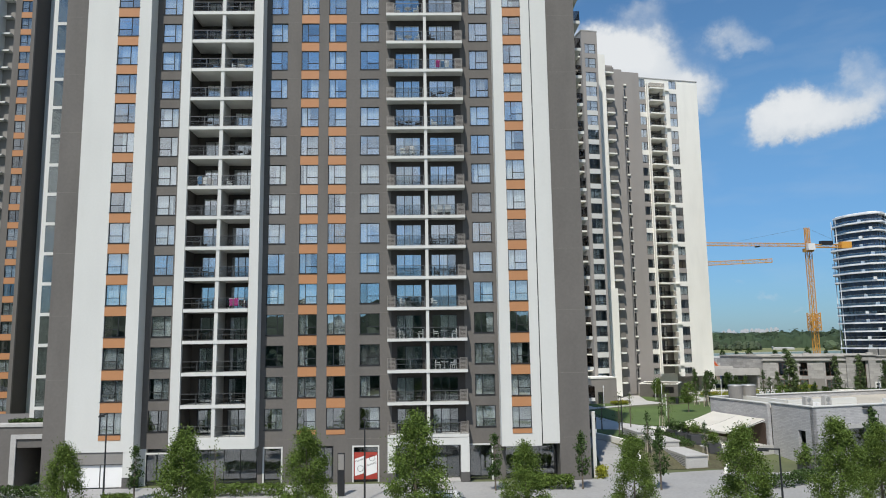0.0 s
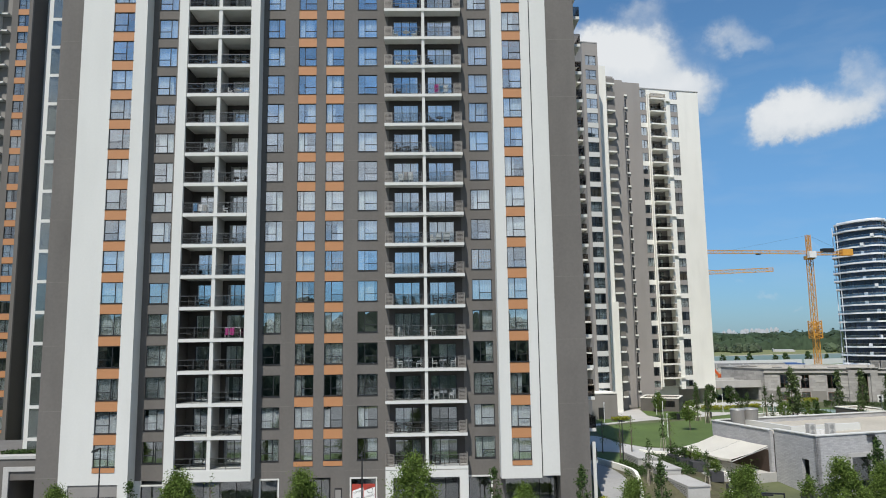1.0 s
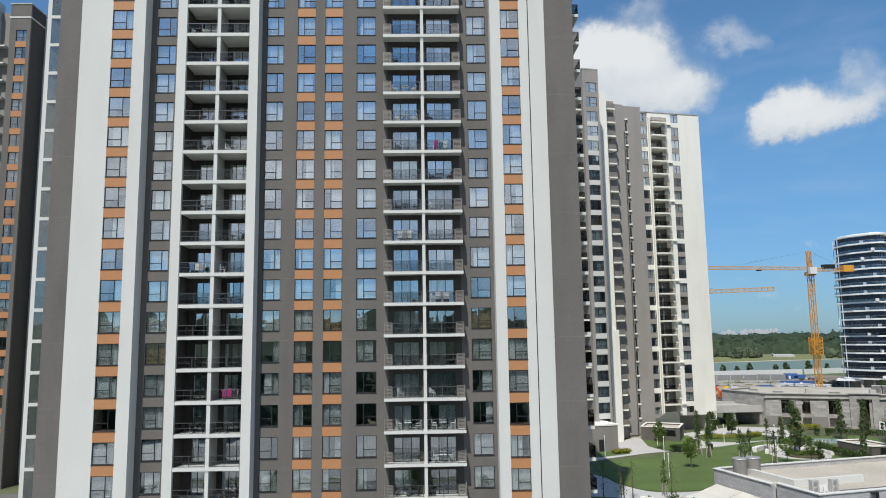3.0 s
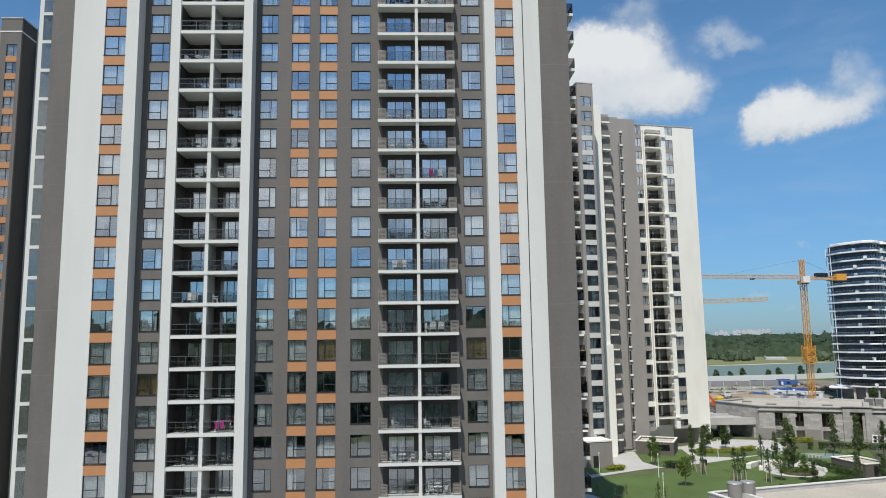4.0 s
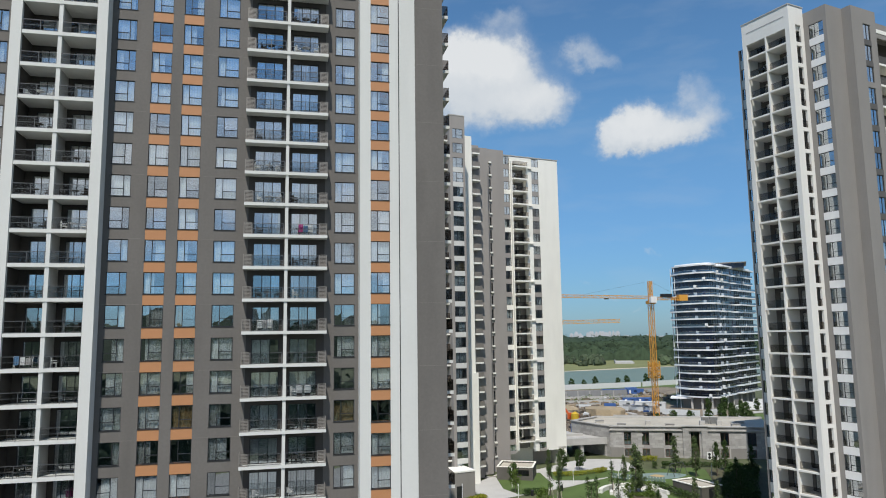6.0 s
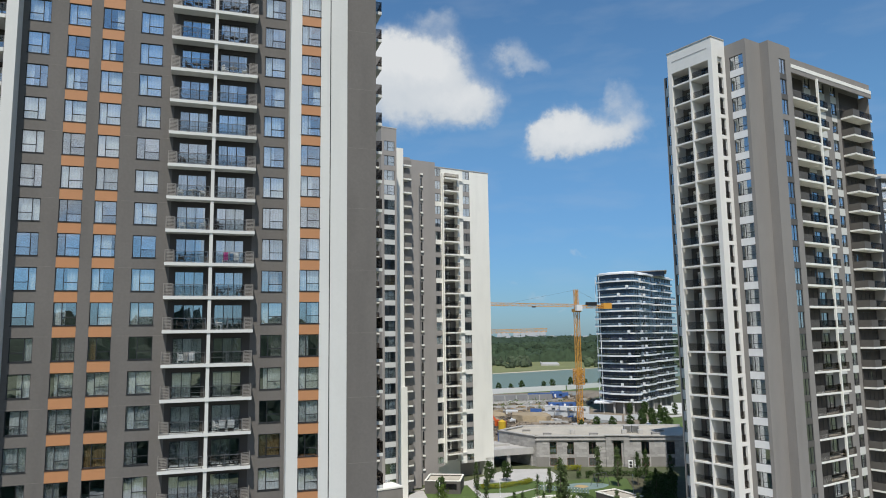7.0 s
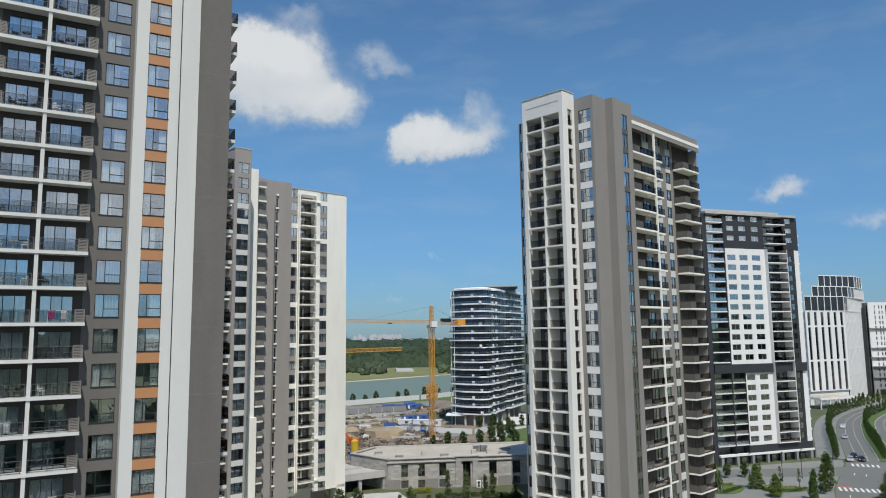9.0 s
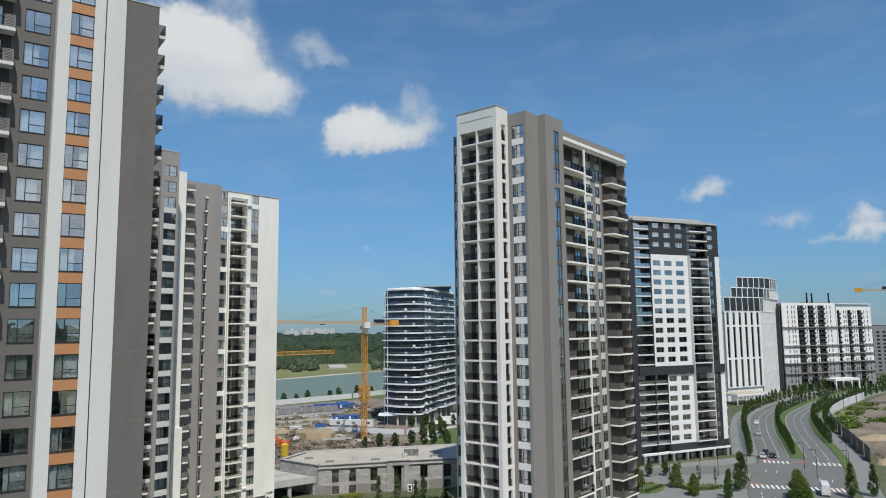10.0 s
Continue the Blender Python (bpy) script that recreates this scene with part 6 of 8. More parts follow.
def crowns(name, spots, label, mat, seed):
    """A wood of lumpy, uneven crowns that reach down to the ground. spots: x, y, height, radius."""
    r = np.random.RandomState(seed)
    verts, faces = [], []
    n, rings = 9, (0.0, 0.22, 0.5, 0.74, 0.92)
    for x, y, h, w in spots:
        k = len(verts)
        for j, t in enumerate(rings):
            reach = w * (0.75, 1.0, 0.95, 0.68, 0.34)[j]
            for i in range(n):
                a = math.tau * (i + 0.5 * (j % 2)) / n
                g = reach * (0.72 + 0.5 * r.rand())
                verts.append((x + g * math.cos(a), y + g * math.sin(a), STREET + h * (t + 0.10 * (r.rand() - 0.5) * (j > 0))))
        verts.append((x, y, STREET + h))
        for j in range(len(rings) - 1):
            for i in range(n):
                p, q = k + j * n + i, k + j * n + (i + 1) % n
                faces.append((p, q, q + n, p + n))
        for i in range(n):
            faces.append((k + 4 * n + i, k + 4 * n + (i + 1) % n, k + 5 * n))
    v, f = leaves(len(spots) * 22, [(x, y, STREET + h * 0.62, w * 0.5) for x, y, h, w in spots], 0.9, 1.0, 0.8, seed, 0.4)
    me = bpy.data.meshes.new("leaves")
    me.from_pydata(verts + v.tolist(), [], faces + [tuple(int(c) + len(verts) for c in q) for q in f])
    me.materials.append(mat)
    return tagged(put(name, me), label, "woods", kind="stuff")


def canopy(name, a0, a1, d0, d1, na, nd, height, label, mat, tuft, n):
    """A wood as a bumpy roof of crowns with tufts of leaves over it."""
    r = np.random.RandomState(len(label))
    aa, dd = np.radians(np.linspace(a0, a1, na)), np.linspace(d0, d1, nd)
    verts, faces, spots = [], [], []
    for j, d in enumerate(dd):
        for i, a in enumerate(aa):
            h = height(d) * (0.5 + 0.5 * r.rand()) * (1 + 0.3 * math.sin(a * 70 + d * 0.013) * math.sin(d * 0.021 + a * 31)) if j and i and i < na - 1 else 0.0
            da = (r.rand() - 0.5) * (aa[1] - aa[0]) * 0.7
            x, y = d * math.sin(a + da), d * math.cos(a + da)
            verts.append((x, y, STREET + h))
            if h:
                spots.append((x, y, STREET + h * 0.93, h * 0.22))
    for j in range(nd - 1):
        for i in range(na - 1):
            k = j * na + i
            faces.append((k, k + 1, k + na + 1, k + na))
    v, f = leaves(n, spots, tuft, 1.0, 0.45, 3, 0.35)
    me = bpy.data.meshes.new("leaves")
    me.from_pydata(verts + v.tolist(), [], faces + (f + len(verts)).tolist())
    me.materials.append(mat)
    return tagged(put(name, me), label, "woods", kind="stuff")


canopy("far_woods", 3, 86, 850, 1500, 260, 78, lambda d: 14.5, "dark green mixed woods across the river", TREE_GREENS[3], 1.5, 24000)
canopy("far_woods", 3, 86, 1500, 3000, 200, 14, lambda d: 21 + (d - 1500) * 0.003, "dark green woods reaching to the horizon", TREE_GREENS[3], 3.0, 12000)
canopy("ridge_woods", 100, 262, 560, 760, 150, 7, lambda d: 17 + 38 * min(1.0, (d - 560) / 90), "wooded ridge beyond the street", TREE_GREENS[3], 0.8, 2000)
spots = []
for i in range(230):
    a, d = radians(wr.choice((wr.uniform(15, 22), wr.uniform(20, 25.6), wr.uniform(30, 40)))), wr.uniform(700, 860) if i % 3 else wr.uniform(790, 880)
    h = wr.uniform(4, 9)
    spots.append((d * math.sin(a), d * math.cos(a), h, h * wr.uniform(0.42, 0.62)))
crowns("meadow_woods", spots, "loose clumps of rounded trees on the river meadow", MEADOW_LEAVES, 5)
spots = []
for i in range(900):
    a, d = radians(wr.uniform(12, 60)), 880 + 330 * wr.random() ** 1.4
    h = wr.uniform(11, 19)
    spots.append((d * math.sin(a), d * math.cos(a), h, h * wr.uniform(0.36, 0.55)))
crowns("wood_edge", spots, "tall mixed trees at the edge of the far woods", TREE_GREENS[3], 6)
# unseen woods behind the view, added so that low panes mirror something dark
spots = []
for i in range(520):
    a, d = radians(wr.uniform(112, 248)), 52 + 150 * wr.random() ** 1.2
    h = wr.uniform(7, 11) if d < 70 else wr.uniform(9, 17)
    spots.append((d * math.sin(a), d * math.cos(a), h, h * wr.uniform(0.30, 0.45)))
crowns("street_woods", spots, "unseen dark trees added behind the street", TREE_GREENS[3], 7)

# city on the horizon, and the white tents on the meadow
cr = random.Random(3)
for i in range(46):
    a = radians(cr.choice((cr.uniform(22.4, 27.6), cr.uniform(23.4, 26.8), cr.uniform(23.4, 26.8), cr.uniform(19, 31))))
    d = cr.uniform(2600, 3400)
    w, h = (cr.uniform(9, 18), cr.uniform(28, 42)) if cr.random() < 0.5 else (cr.uniform(14, 40), cr.uniform(16, 26))
    blk = thing("city_block", "pale apartment block far off on the horizon", "apartment block", pose(d * math.sin(a), d * math.cos(a), STREET, 0, 0, -math.degrees(a)), group="far city")
    part("wall", boxes((-w / 2, w / 2, 0, 14, 0, h)), CITY, blk)
    part("roof", boxes((-w / 4, w / 4, 2, 10, h, h + 4)), CITY, blk)
    part("window_strip", boxes((-w * 0.1, w * 0.08, -0.4, 0.0, 4, h - 4)), CONCRETE, blk)
for i, (x, y, w, mat) in enumerate(((424, 842, 15, WHITE), (437, 830, 13, WHITE), (448, 808, 12, material("green_tent", (0.10, 0.32, 0.24), 0.7)))):
    tent = thing("hall_tent", "white arched hall tent on the far meadow" if i < 2 else "green arched hall tent on the far meadow", "tent", pose(x, y, STREET, 0, 0, -27), group="hall tents")
    bm = bmesh.new()
    n = 12
    arc = [(w * 0.55 * math.cos(math.pi * k / n), 4.8 * math.sin(math.pi * k / n)) for k in range(n + 1)]
    fr, bk = ([bm.verts.new((x_, y_, z_)) for x_, z_ in arc] for y_ in (0, 24))
    for k in range(n):
        bm.faces.new((fr[k], bk[k], bk[k + 1], fr[k + 1]))
    bm.faces.new(fr)
    part("cover", bm, mat, tent)
for x, y, w, h in ((652, 262, 30, 40), (700, 268, 34, 34)):
    far = thing("city_block", "dark grey apartment block beyond the avenue", "apartment block", pose(x, y, STREET, 0, 0, -60), group="far city")
    part("wall", plate(-w / 2, w / 2, 0, h, [(-w / 2 + 2.5 + 4.5 * i, -w / 2 + 4.7 + 4.5 * i, 3.2 * k + 1.2, 3.2 * k + 2.8) for i in range(int(w / 4.5) - 1) for k in range(int(h / 3.2) - 1)], 0, 0.5), COOL_GREY, far)
    part("interior", boxes((-w / 2, w / 2, 0.7, 14, 0, h - 0.4)), BLACK_CLAD, far)
    part("roof", boxes((-w / 2 - 0.3, w / 2 + 0.3, -0.3, 14, h, h + 0.6)), CONCRETE, far)
ramp_ = thing("bridge_ramp", "pale concrete stair ramp on the river bank", "ramp", pose(344, 668, STREET, 0, 0, -25))
part("slab", boxes((-9, 9, 0, 50, 0, 1.6)), CONCRETE, ramp_)
part("side_wall", boxes((-10, -9, 0, 50, 0, 2.6)), CONCRETE, ramp_)

# ---- construction site things ----
def hoarding(pts, h, mat, label, step=2.4):
    """A site fence of upright panels along a line."""
    fence = thing("hoarding", label, "fence", pose(pts[0][0], pts[0][1], STREET))
    o = Vector((pts[0][0], pts[0][1], 0))
    pan = cached(("hoard", h, mat.name), lambda: boxes((0.03, step - 0.03, -0.03, 0.03, 0.05, h), (0, 0.06, -0.05, 0.05, 0, h + 0.05)), mat)
    for a, b in zip(pts, pts[1:]):
        a, b = Vector((*a, 0)), Vector((*b, 0))
        ang = math.degrees(math.atan2(b.y - a.y, b.x - a.x))
        for i in range(int((b - a).length / step)):
            q = a + (b - a).normalized() * step * i - o
            put("panel", pan, fence, pose(q.x, q.y, 0, 0, 0, ang))
    return fence


hoarding([(96, 384), (150, 371), (205, 378), (250, 392)], 3.0, FENCE_WHITE, "long white site hoarding along the river", 3.2)
for i, (x, y, z, a) in enumerate(((147.0, 288.4, 0, -14), (153.0, 286.9, 0, -14), (166, 335, 0, -16), (172.4, 333.2, 0, -16), (176, 343, 0, -20))):
    c = thing("site_container", "blue steel site cabin with a flat roof", "container", pose(x, y, STREET + 0.1 + z, 0, 0, a), group="site containers")
    part("case", boxes((0, 6, 0, 2.4, 0, 2.6)), BLUE_PAINT, c)
    part("door", boxes((0.6, 1.5, -0.03, 0.0, 0.1, 2.1)), PLASTIC_WHITE, c)
    part("cabin_window", boxes((3.0, 4.6, -0.03, 0.0, 1.0, 2.0)), PANE_DARK, c)
EXC = material("orange_machine_paint", (0.55, 0.10, 0.02), 0.5)
ex = thing("excavator", "orange crawler excavator with its arm folded", "excavator", pose(101, 237, STREET + 0.05, 0, 0, 150))
part("track", boxes((-2, 2, -1.5, -0.8, 0, 0.9)), DARK_METAL, ex)
part("track", boxes((-2, 2, 0.8, 1.5, 0, 0.9)), DARK_METAL, ex)
part("house", boxes((-2.2, 1.2, -1.4, 1.4, 1.0, 2.6)), EXC, ex)
part("cab", boxes((0.2, 1.8, 0.3, 1.4, 1.0, 3.3)), EXC, ex)
bm = bmesh.new()
beam(bm, (1.0, -0.3, 2.0), (4.2, -0.3, 6.2), 0.7)
beam(bm, (4.2, -0.3, 6.2), (7.6, -0.3, 5.4), 0.6)
beam(bm, (7.6, -0.3, 5.4), (8.4, -0.3, 1.8), 0.45)
part("arm", bm, EXC, ex)
part("bucket", boxes((7.8, 9.0, -0.9, 0.3, 0.6, 1.9)), DARK_METAL, ex)


def heap(x, y, w, h, mat, label, seed):
    bm = bmesh.new()
    n, q = 14, random.Random(seed)
    rows = []
    for j in range(6):
        k = 1 - j / 5.5
        rows.append([bm.verts.new((w * k * math.cos(math.tau * i / n) * q.uniform(0.85, 1.15), w * 0.55 * k * math.sin(math.tau * i / n) * q.uniform(0.85, 1.15), h * (1 - k ** 1.6) * q.uniform(0.9, 1.1) - 0.1 * (j == 0))) for i in range(n)])
    for a, b in zip(rows, rows[1:]):
        for i in range(n):
            bm.faces.new((a[i], a[(i + 1) % n], b[(i + 1) % n], b[i]))
    bm.faces.new(rows[-1])
    ob = part("earth_mound", bm, mat, None)
    ob.matrix_world = pose(x, y, STREET + 0.05, 0, 0, seed * 40)
    return tagged(ob, label, "earth mound", group="earth mounds")


CLAY = material("yellow_clay", (0.33, 0.26, 0.165), 0.95, vary=0.25, scale=0.2, fine=1.5, bump=0.5)
for i, (x, y, w, h) in enumerate(((112, 270, 11, 2.2), (106, 258, 9, 2.0), (92, 268, 12, 1.8), (124, 246, 8, 1.6), (84, 250, 9, 1.6), (100, 290, 12, 1.4))):
    heap(x, y, w, h, CLAY if i in (0, 1, 3) else EARTH, "heap of yellow clay on the construction site" if i in (0, 1, 3) else "heap of brown earth on the construction site", i + 1)
for i in range(10):
    x, y = wr.uniform(90, 128), wr.uniform(228, 300)
    st = thing("material_stack", "stack of pale building boards on the site", "stack", pose(x, y, STREET + 0.04, 0, 0, wr.uniform(0, 180)), group="material stacks")
    for k in range(3):
        part("board", boxes((0, 5, 0, 2.2, 0.1 + 0.5 * k, 0.5 + 0.5 * k)), (FENCE_WHITE, CONCRETE, CLAY)[i % 3], st)

for x0, y0, x1, y1, w in ((112, 300, 150, 292, 0.6), (116, 318, 160, 312, 0.6), (104, 276, 134, 284, 0.5), (126, 268, 146, 262, 0.5), (140, 300, 170, 318, 0.6), (118, 240, 128, 236, 0.5)):
    ln = math.hypot(x1 - x0, y1 - y0)
    fw = thing("foundation_wall", "raw concrete foundation wall on the construction site", "wall", pose(x0, y0, STREET + 0.03, 0, 0, math.degrees(math.atan2(y1 - y0, x1 - x0))), group="foundation walls")
    part("wall", boxes((0, ln, 0, w, 0, 1.5)), CONCRETE, fw)
    part("footing", boxes((-0.3, ln + 0.3, -0.7, w + 0.7, 0, 0.35)), CONCRETE, fw)
for x0, y0, x1, y1 in ((120, 276, 150, 300), (96, 300, 120, 330), (138, 234, 150, 246)):
    sheet("foundation_slab", [(x0, y0), (x1, y0 + 3), (x1 + 2, y1), (x0 + 4, y1 + 2)], PAVE_GREY, STREET + 0.20, "pale concrete foundation slab on the site", "slab", 0.3)
RUBBLE = material("mixed_rubble", (0.20, 0.165, 0.125), 0.9, vary=0.3, scale=0.3, island=0.8)
bm, q = bmesh.new(), random.Random(31)
for i in range(2600):
    x, y = (q.uniform(88, 140), q.uniform(212, 300)) if i < 1900 else (q.uniform(116, 190), q.uniform(296, 350))
    a, l, w, h = q.uniform(0, math.pi), q.uniform(0.5, 3.6), q.uniform(0.15, 0.8), q.uniform(0.15, 1.1)
    c_, s_ = math.cos(a), math.sin(a)
    for v in box(bm, -l / 2, l / 2, -w / 2, w / 2, STREET + 0.03, STREET + 0.03 + h):
        v.co = Vector((x + v.co.x * c_ - v.co.y * s_, y + v.co.x * s_ + v.co.y * c_, v.co.z))
tagged(part("rubble", bm, RUBBLE, None), "scattered rubble, planks and blocks on the bare site", "rubble", kind="stuff")
REBAR = material("rusty_rebar", (0.30, 0.10, 0.045), 0.8, vary=0.3)
TIMBER = material("site_timber", (0.34, 0.24, 0.13), 0.85, vary=0.25, scale=1.0)
site_mats = (REBAR, TIMBER, BLUE_PAINT, CONCRETE, FENCE_WHITE, GREY_LIGHT, CLAY, TIMBER)
site_words = ("bundle of rusty reinforcing bars", "pile of timber planks", "blue steel tool box", "stack of concrete blocks", "pale plastic-wrapped pallet", "stack of grey formwork panels", "bags of yellow sand", "wooden pallet load")
for i in range(52):
    x, y = (wr.uniform(96, 150), wr.uniform(244, 300)) if i < 34 else (wr.uniform(120, 180), wr.uniform(296, 345))
    k = wr.randrange(8)
    ln, wd, ht = wr.uniform(1.6, 6), wr.uniform(1.0, 2.4), wr.uniform(0.5, 1.6)
    ld = thing("site_load", site_words[k] + " lying on the construction site", "building material", pose(x, y, STREET + 0.05, 0, 0, wr.uniform(0, 180)), group="site loads")
    part("bearer", boxes((0.1, 0.3, 0, wd, 0, 0.15)), TIMBER, ld)
    part("bearer", boxes((ln - 0.3, ln - 0.1, 0, wd, 0, 0.15)), TIMBER, ld)
    part("load", boxes((0, ln, 0, wd, 0.15, ht), (ln * 0.2, ln * 0.7, wd * 0.1, wd * 0.8, ht, ht * 1.3)), site_mats[k], ld)
hoarding([(131, 263), (141, 250), (152, 236), (164, 241)], 2.2, FENCE_WHITE, "white site hoarding beside the crane", 2.4)
sheet("lawn", [(148, 211), (158, 210), (178, 232), (176, 238), (164, 235)], GRASS, STREET + 0.10, "bright mown lawn beside the curved tower", "lawn")
sheet("path", [(150, 222), (154, 219), (172, 238), (190, 243), (190, 247), (168, 242)], COURT_PAVE, STREET + 0.11, "pale paved path beside the curved tower", "path")
for x, y, a in ((139, 277, -40), (144, 272.5, -40), (148.5, 268.0, -40)):
    ob = thing("site_container", "white steel site cabin with a flat roof", "container", pose(x, y, STREET + 0.1, 0, 0, a), group="site containers")
    part("case", boxes((0, 6, 0, 2.4, 0, 2.5)), FENCE_WHITE, ob)
    part("roof", boxes((-0.1, 6.1, -0.1, 2.5, 2.5, 2.62)), PLASTIC_WHITE, ob)
    part("cabin_window", boxes((3.0, 4.6, -0.03, 0.0, 1.0, 2.0)), PANE_DARK, ob)
hoarding([(163, 344), (184, 337)], 2.4, BLUE_PAINT, "blue steel site fence", 2.4)
hoarding([(130.5, 273.5), (135, 270)], 2.4, BLUE_PAINT, "blue steel site fence", 2.4)
q = random.Random(8)
edge_ = [(112.5, 250), (113.5, 245.0), (117.5, 240.8), (121.5, 240.6), (124.5, 243), (126, 250), (121, 258), (114, 256)]
bm = bmesh.new()
lo, hi = ([bm.verts.new((x + q.uniform(-0.5, 0.5), y + q.uniform(-0.5, 0.5) + lean, STREET + z + q.uniform(-0.3, 0.3) * (z > 1))) for x, y in edge_] for z, lean in ((0.0, 0.0), (3.0, 0.9)))
for k in range(len(edge_)):
    bm.faces.new((lo[k], lo[(k + 1) % len(edge_)], hi[(k + 1) % len(edge_)], hi[k]))
bm.faces.new(hi)
tagged(part("clay_bank", bm, CLAY, None), "steep cut bank of yellow clay on the construction site", "earth bank", group="earth mounds")
for x0, y0, x1, y1, h in ((126, 327, 166, 322, 3.4), (112, 318, 128, 326, 2.6), (133, 262, 142, 250, 2.8)):
    rw = thing("retaining_wall", "long grey concrete retaining wall of the construction pit", "wall", pose(x0, y0, STREET + 0.03, 0, 0, math.degrees(math.atan2(y1 - y0, x1 - x0))), group="foundation walls")
    ln = math.hypot(x1 - x0, y1 - y0)
    part("wall", boxes((0, ln, 0, 0.5, 0, h)), COOL_GREY, rw)
    for i in range(int(ln / 6)):
        part("buttress", boxes((3 + 6 * i, 3.5 + 6 * i, -1.0, 0.0, 0, h * 0.9)), CONCRETE, rw)
tk = thing("site_silo", "yellow cement silo on a blue steel frame", "silo", pose(89.5, 208.5, STREET + 0.05))
bm = bmesh.new()
tube(bm, (0, 0, 2.4), (0, 0, 6.2), 1.2, 1.2, 14)
tube(bm, (0, 0, 6.2), (0, 0, 6.8), 1.2, 0.3, 14)
part("drum", bm, material("yellow_silo_paint", (0.55, 0.36, 0.03), 0.5), tk)
for x in (-1, 1):
    for y in (-1, 1):
        part("leg", boxes((x - 0.12, x + 0.12, y - 0.12, y + 0.12, 0, 3.0)), BLUE_PAINT, tk)
for x, y, sc in ((124.3, 220.0, 0.55), (128.6, 217.0, 0.72), (132.8, 213.6, 0.74), (139.3, 213.0, 0.78), (142.4, 209.4, 0.72), (146.0, 209.0, 0.82), (148.0, 203.0, 0.75), (155.7, 223.8, 0.85), (151.3, 223.6, 0.8), (158.5, 220, 0.9), (161, 226, 0.7), (165, 252, 0.7), (170, 249, 0.8), (176, 247, 0.6), (181, 244, 0.7), (168, 268, 0.5)):
    tree("park", x, y, sc, STREET)
sc_ = [(wr.uniform(100, 170), wr.uniform(292, 350), STREET + wr.uniform(0.1, 0.9), 0.6) for _ in range(140)]
woods("site_scrub", sc_, 0.3, 6000, "patches of green scrub on the construction site", TREE_GREENS[0])

# ---- the avenue ----
EDGE = smooth_line([(-140, 47), (-60, 46.5), (0, 46.5), (40, 48.5), (80, 56), (120, 73.5), (150, 90.5), (175, 106), (210, 123.5), (238, 141), (266, 159), (307, 182), (345, 196), (384, 206), (450, 219), (560, 234)], 6)


def shifted(line, d):
    """The line moved d metres to its right."""
    out = []
    for i, (x, y) in enumerate(line):
        a, b = line[max(0, i - 1)], line[min(len(line) - 1, i + 1)]
        dx, dy = b[0] - a[0], b[1] - a[1]
        k = d / math.hypot(dx, dy)
        out.append((x + dy * k, y - dx * k))
    return out


def strip(name, a, b, mat, z, label, category, line=None, thick=0.15):
    line = line or EDGE
    le, ri = shifted(line, a), shifted(line, b)
    bm = bmesh.new()
    rows = [[bm.verts.new((x, y, zz)) for x, y, zz in ((*p, z - thick), (*p, z), (*q, z), (*q, z - thick))] for p, q in zip(le, ri)]
    for r, s in zip(rows, rows[1:]):
        for k in range(3):
            bm.faces.new((r[k], s[k], s[k + 1], r[k + 1]))
    return tagged(part(name, bm, mat, None), label, category, kind="structure")


strip("road", 0, 22.5, ASPHALT, STREET + 0.03, "broad asphalt avenue with two carriageways", "road")
strip("median", 8.6, 13.4, GRASS, STREET + 0.16, "grassy median between the carriageways", "median", [p for p in EDGE if p[0] > 212])
strip("median_kerb", 8.4, 8.6, CONCRETE, STREET + 0.17, "pale kerb of the median", "kerb", [p for p in EDGE if p[0] > 212])
strip("median_kerb", 13.4, 13.6, CONCRETE, STREET + 0.17, "pale kerb of the median", "kerb", [p for p in EDGE if p[0] > 212])
strip("median", 8.6, 13.4, GRASS, STREET + 0.16, "grassy median between the carriageways", "median", [p for p in EDGE if p[0] < 172])
strip("pavement", -8.0, -0.2, PAVE_GREY, STREET + 0.13, "pale paved footway along the avenue", "pavement", [p for p in EDGE if p[0] > 214])
strip("pavement", 22.7, 25.2, GRASS, STREET + 0.13, "grass verge with trees along the avenue", "verge", [p for p in EDGE if p[0] > 200])
strip("pavement", 25.3, 30.0, PAVE_GREY, STREET + 0.13, "pale paved footway beside the site hoarding", "pavement", [p for p in EDGE if p[0] > 160])
sheet("pavement", [(-140, 47.2), (14, 47.2), (40, 49.0), (80, 56.6), (98, 63.2), (98, 70), (60, 71), (40, 69.5), (34.0, 68.2), (31.2, 70.4), (28.3, 70.0), (23, 68.9), (15.6, 66.8), (14.2, 66.4), (14.2, 66.5), (-60, 66.5), (-140, 66.5)], PAVING, STREET + 0.13, "pale paved footway in front of the tower", "pavement")
# never in view: added paving that gives the windows a neutral grey to mirror
sheet("pavement", [(-140, -40), (76, -40), (76, 20), (40, 18), (0, 22), (-140, 22)], PAVE_GREY, STREET + 0.06, "unseen grey paving added across the avenue", "pavement", 0.2)
sheet("lot", [(x, y) for x, y in shifted([p for p in EDGE if p[0] > 190], 34)] + [(700, 60), (300, 10)], EARTH, STREET + 0.05, "bare earth lot behind a hoarding", "lot", 0.2)
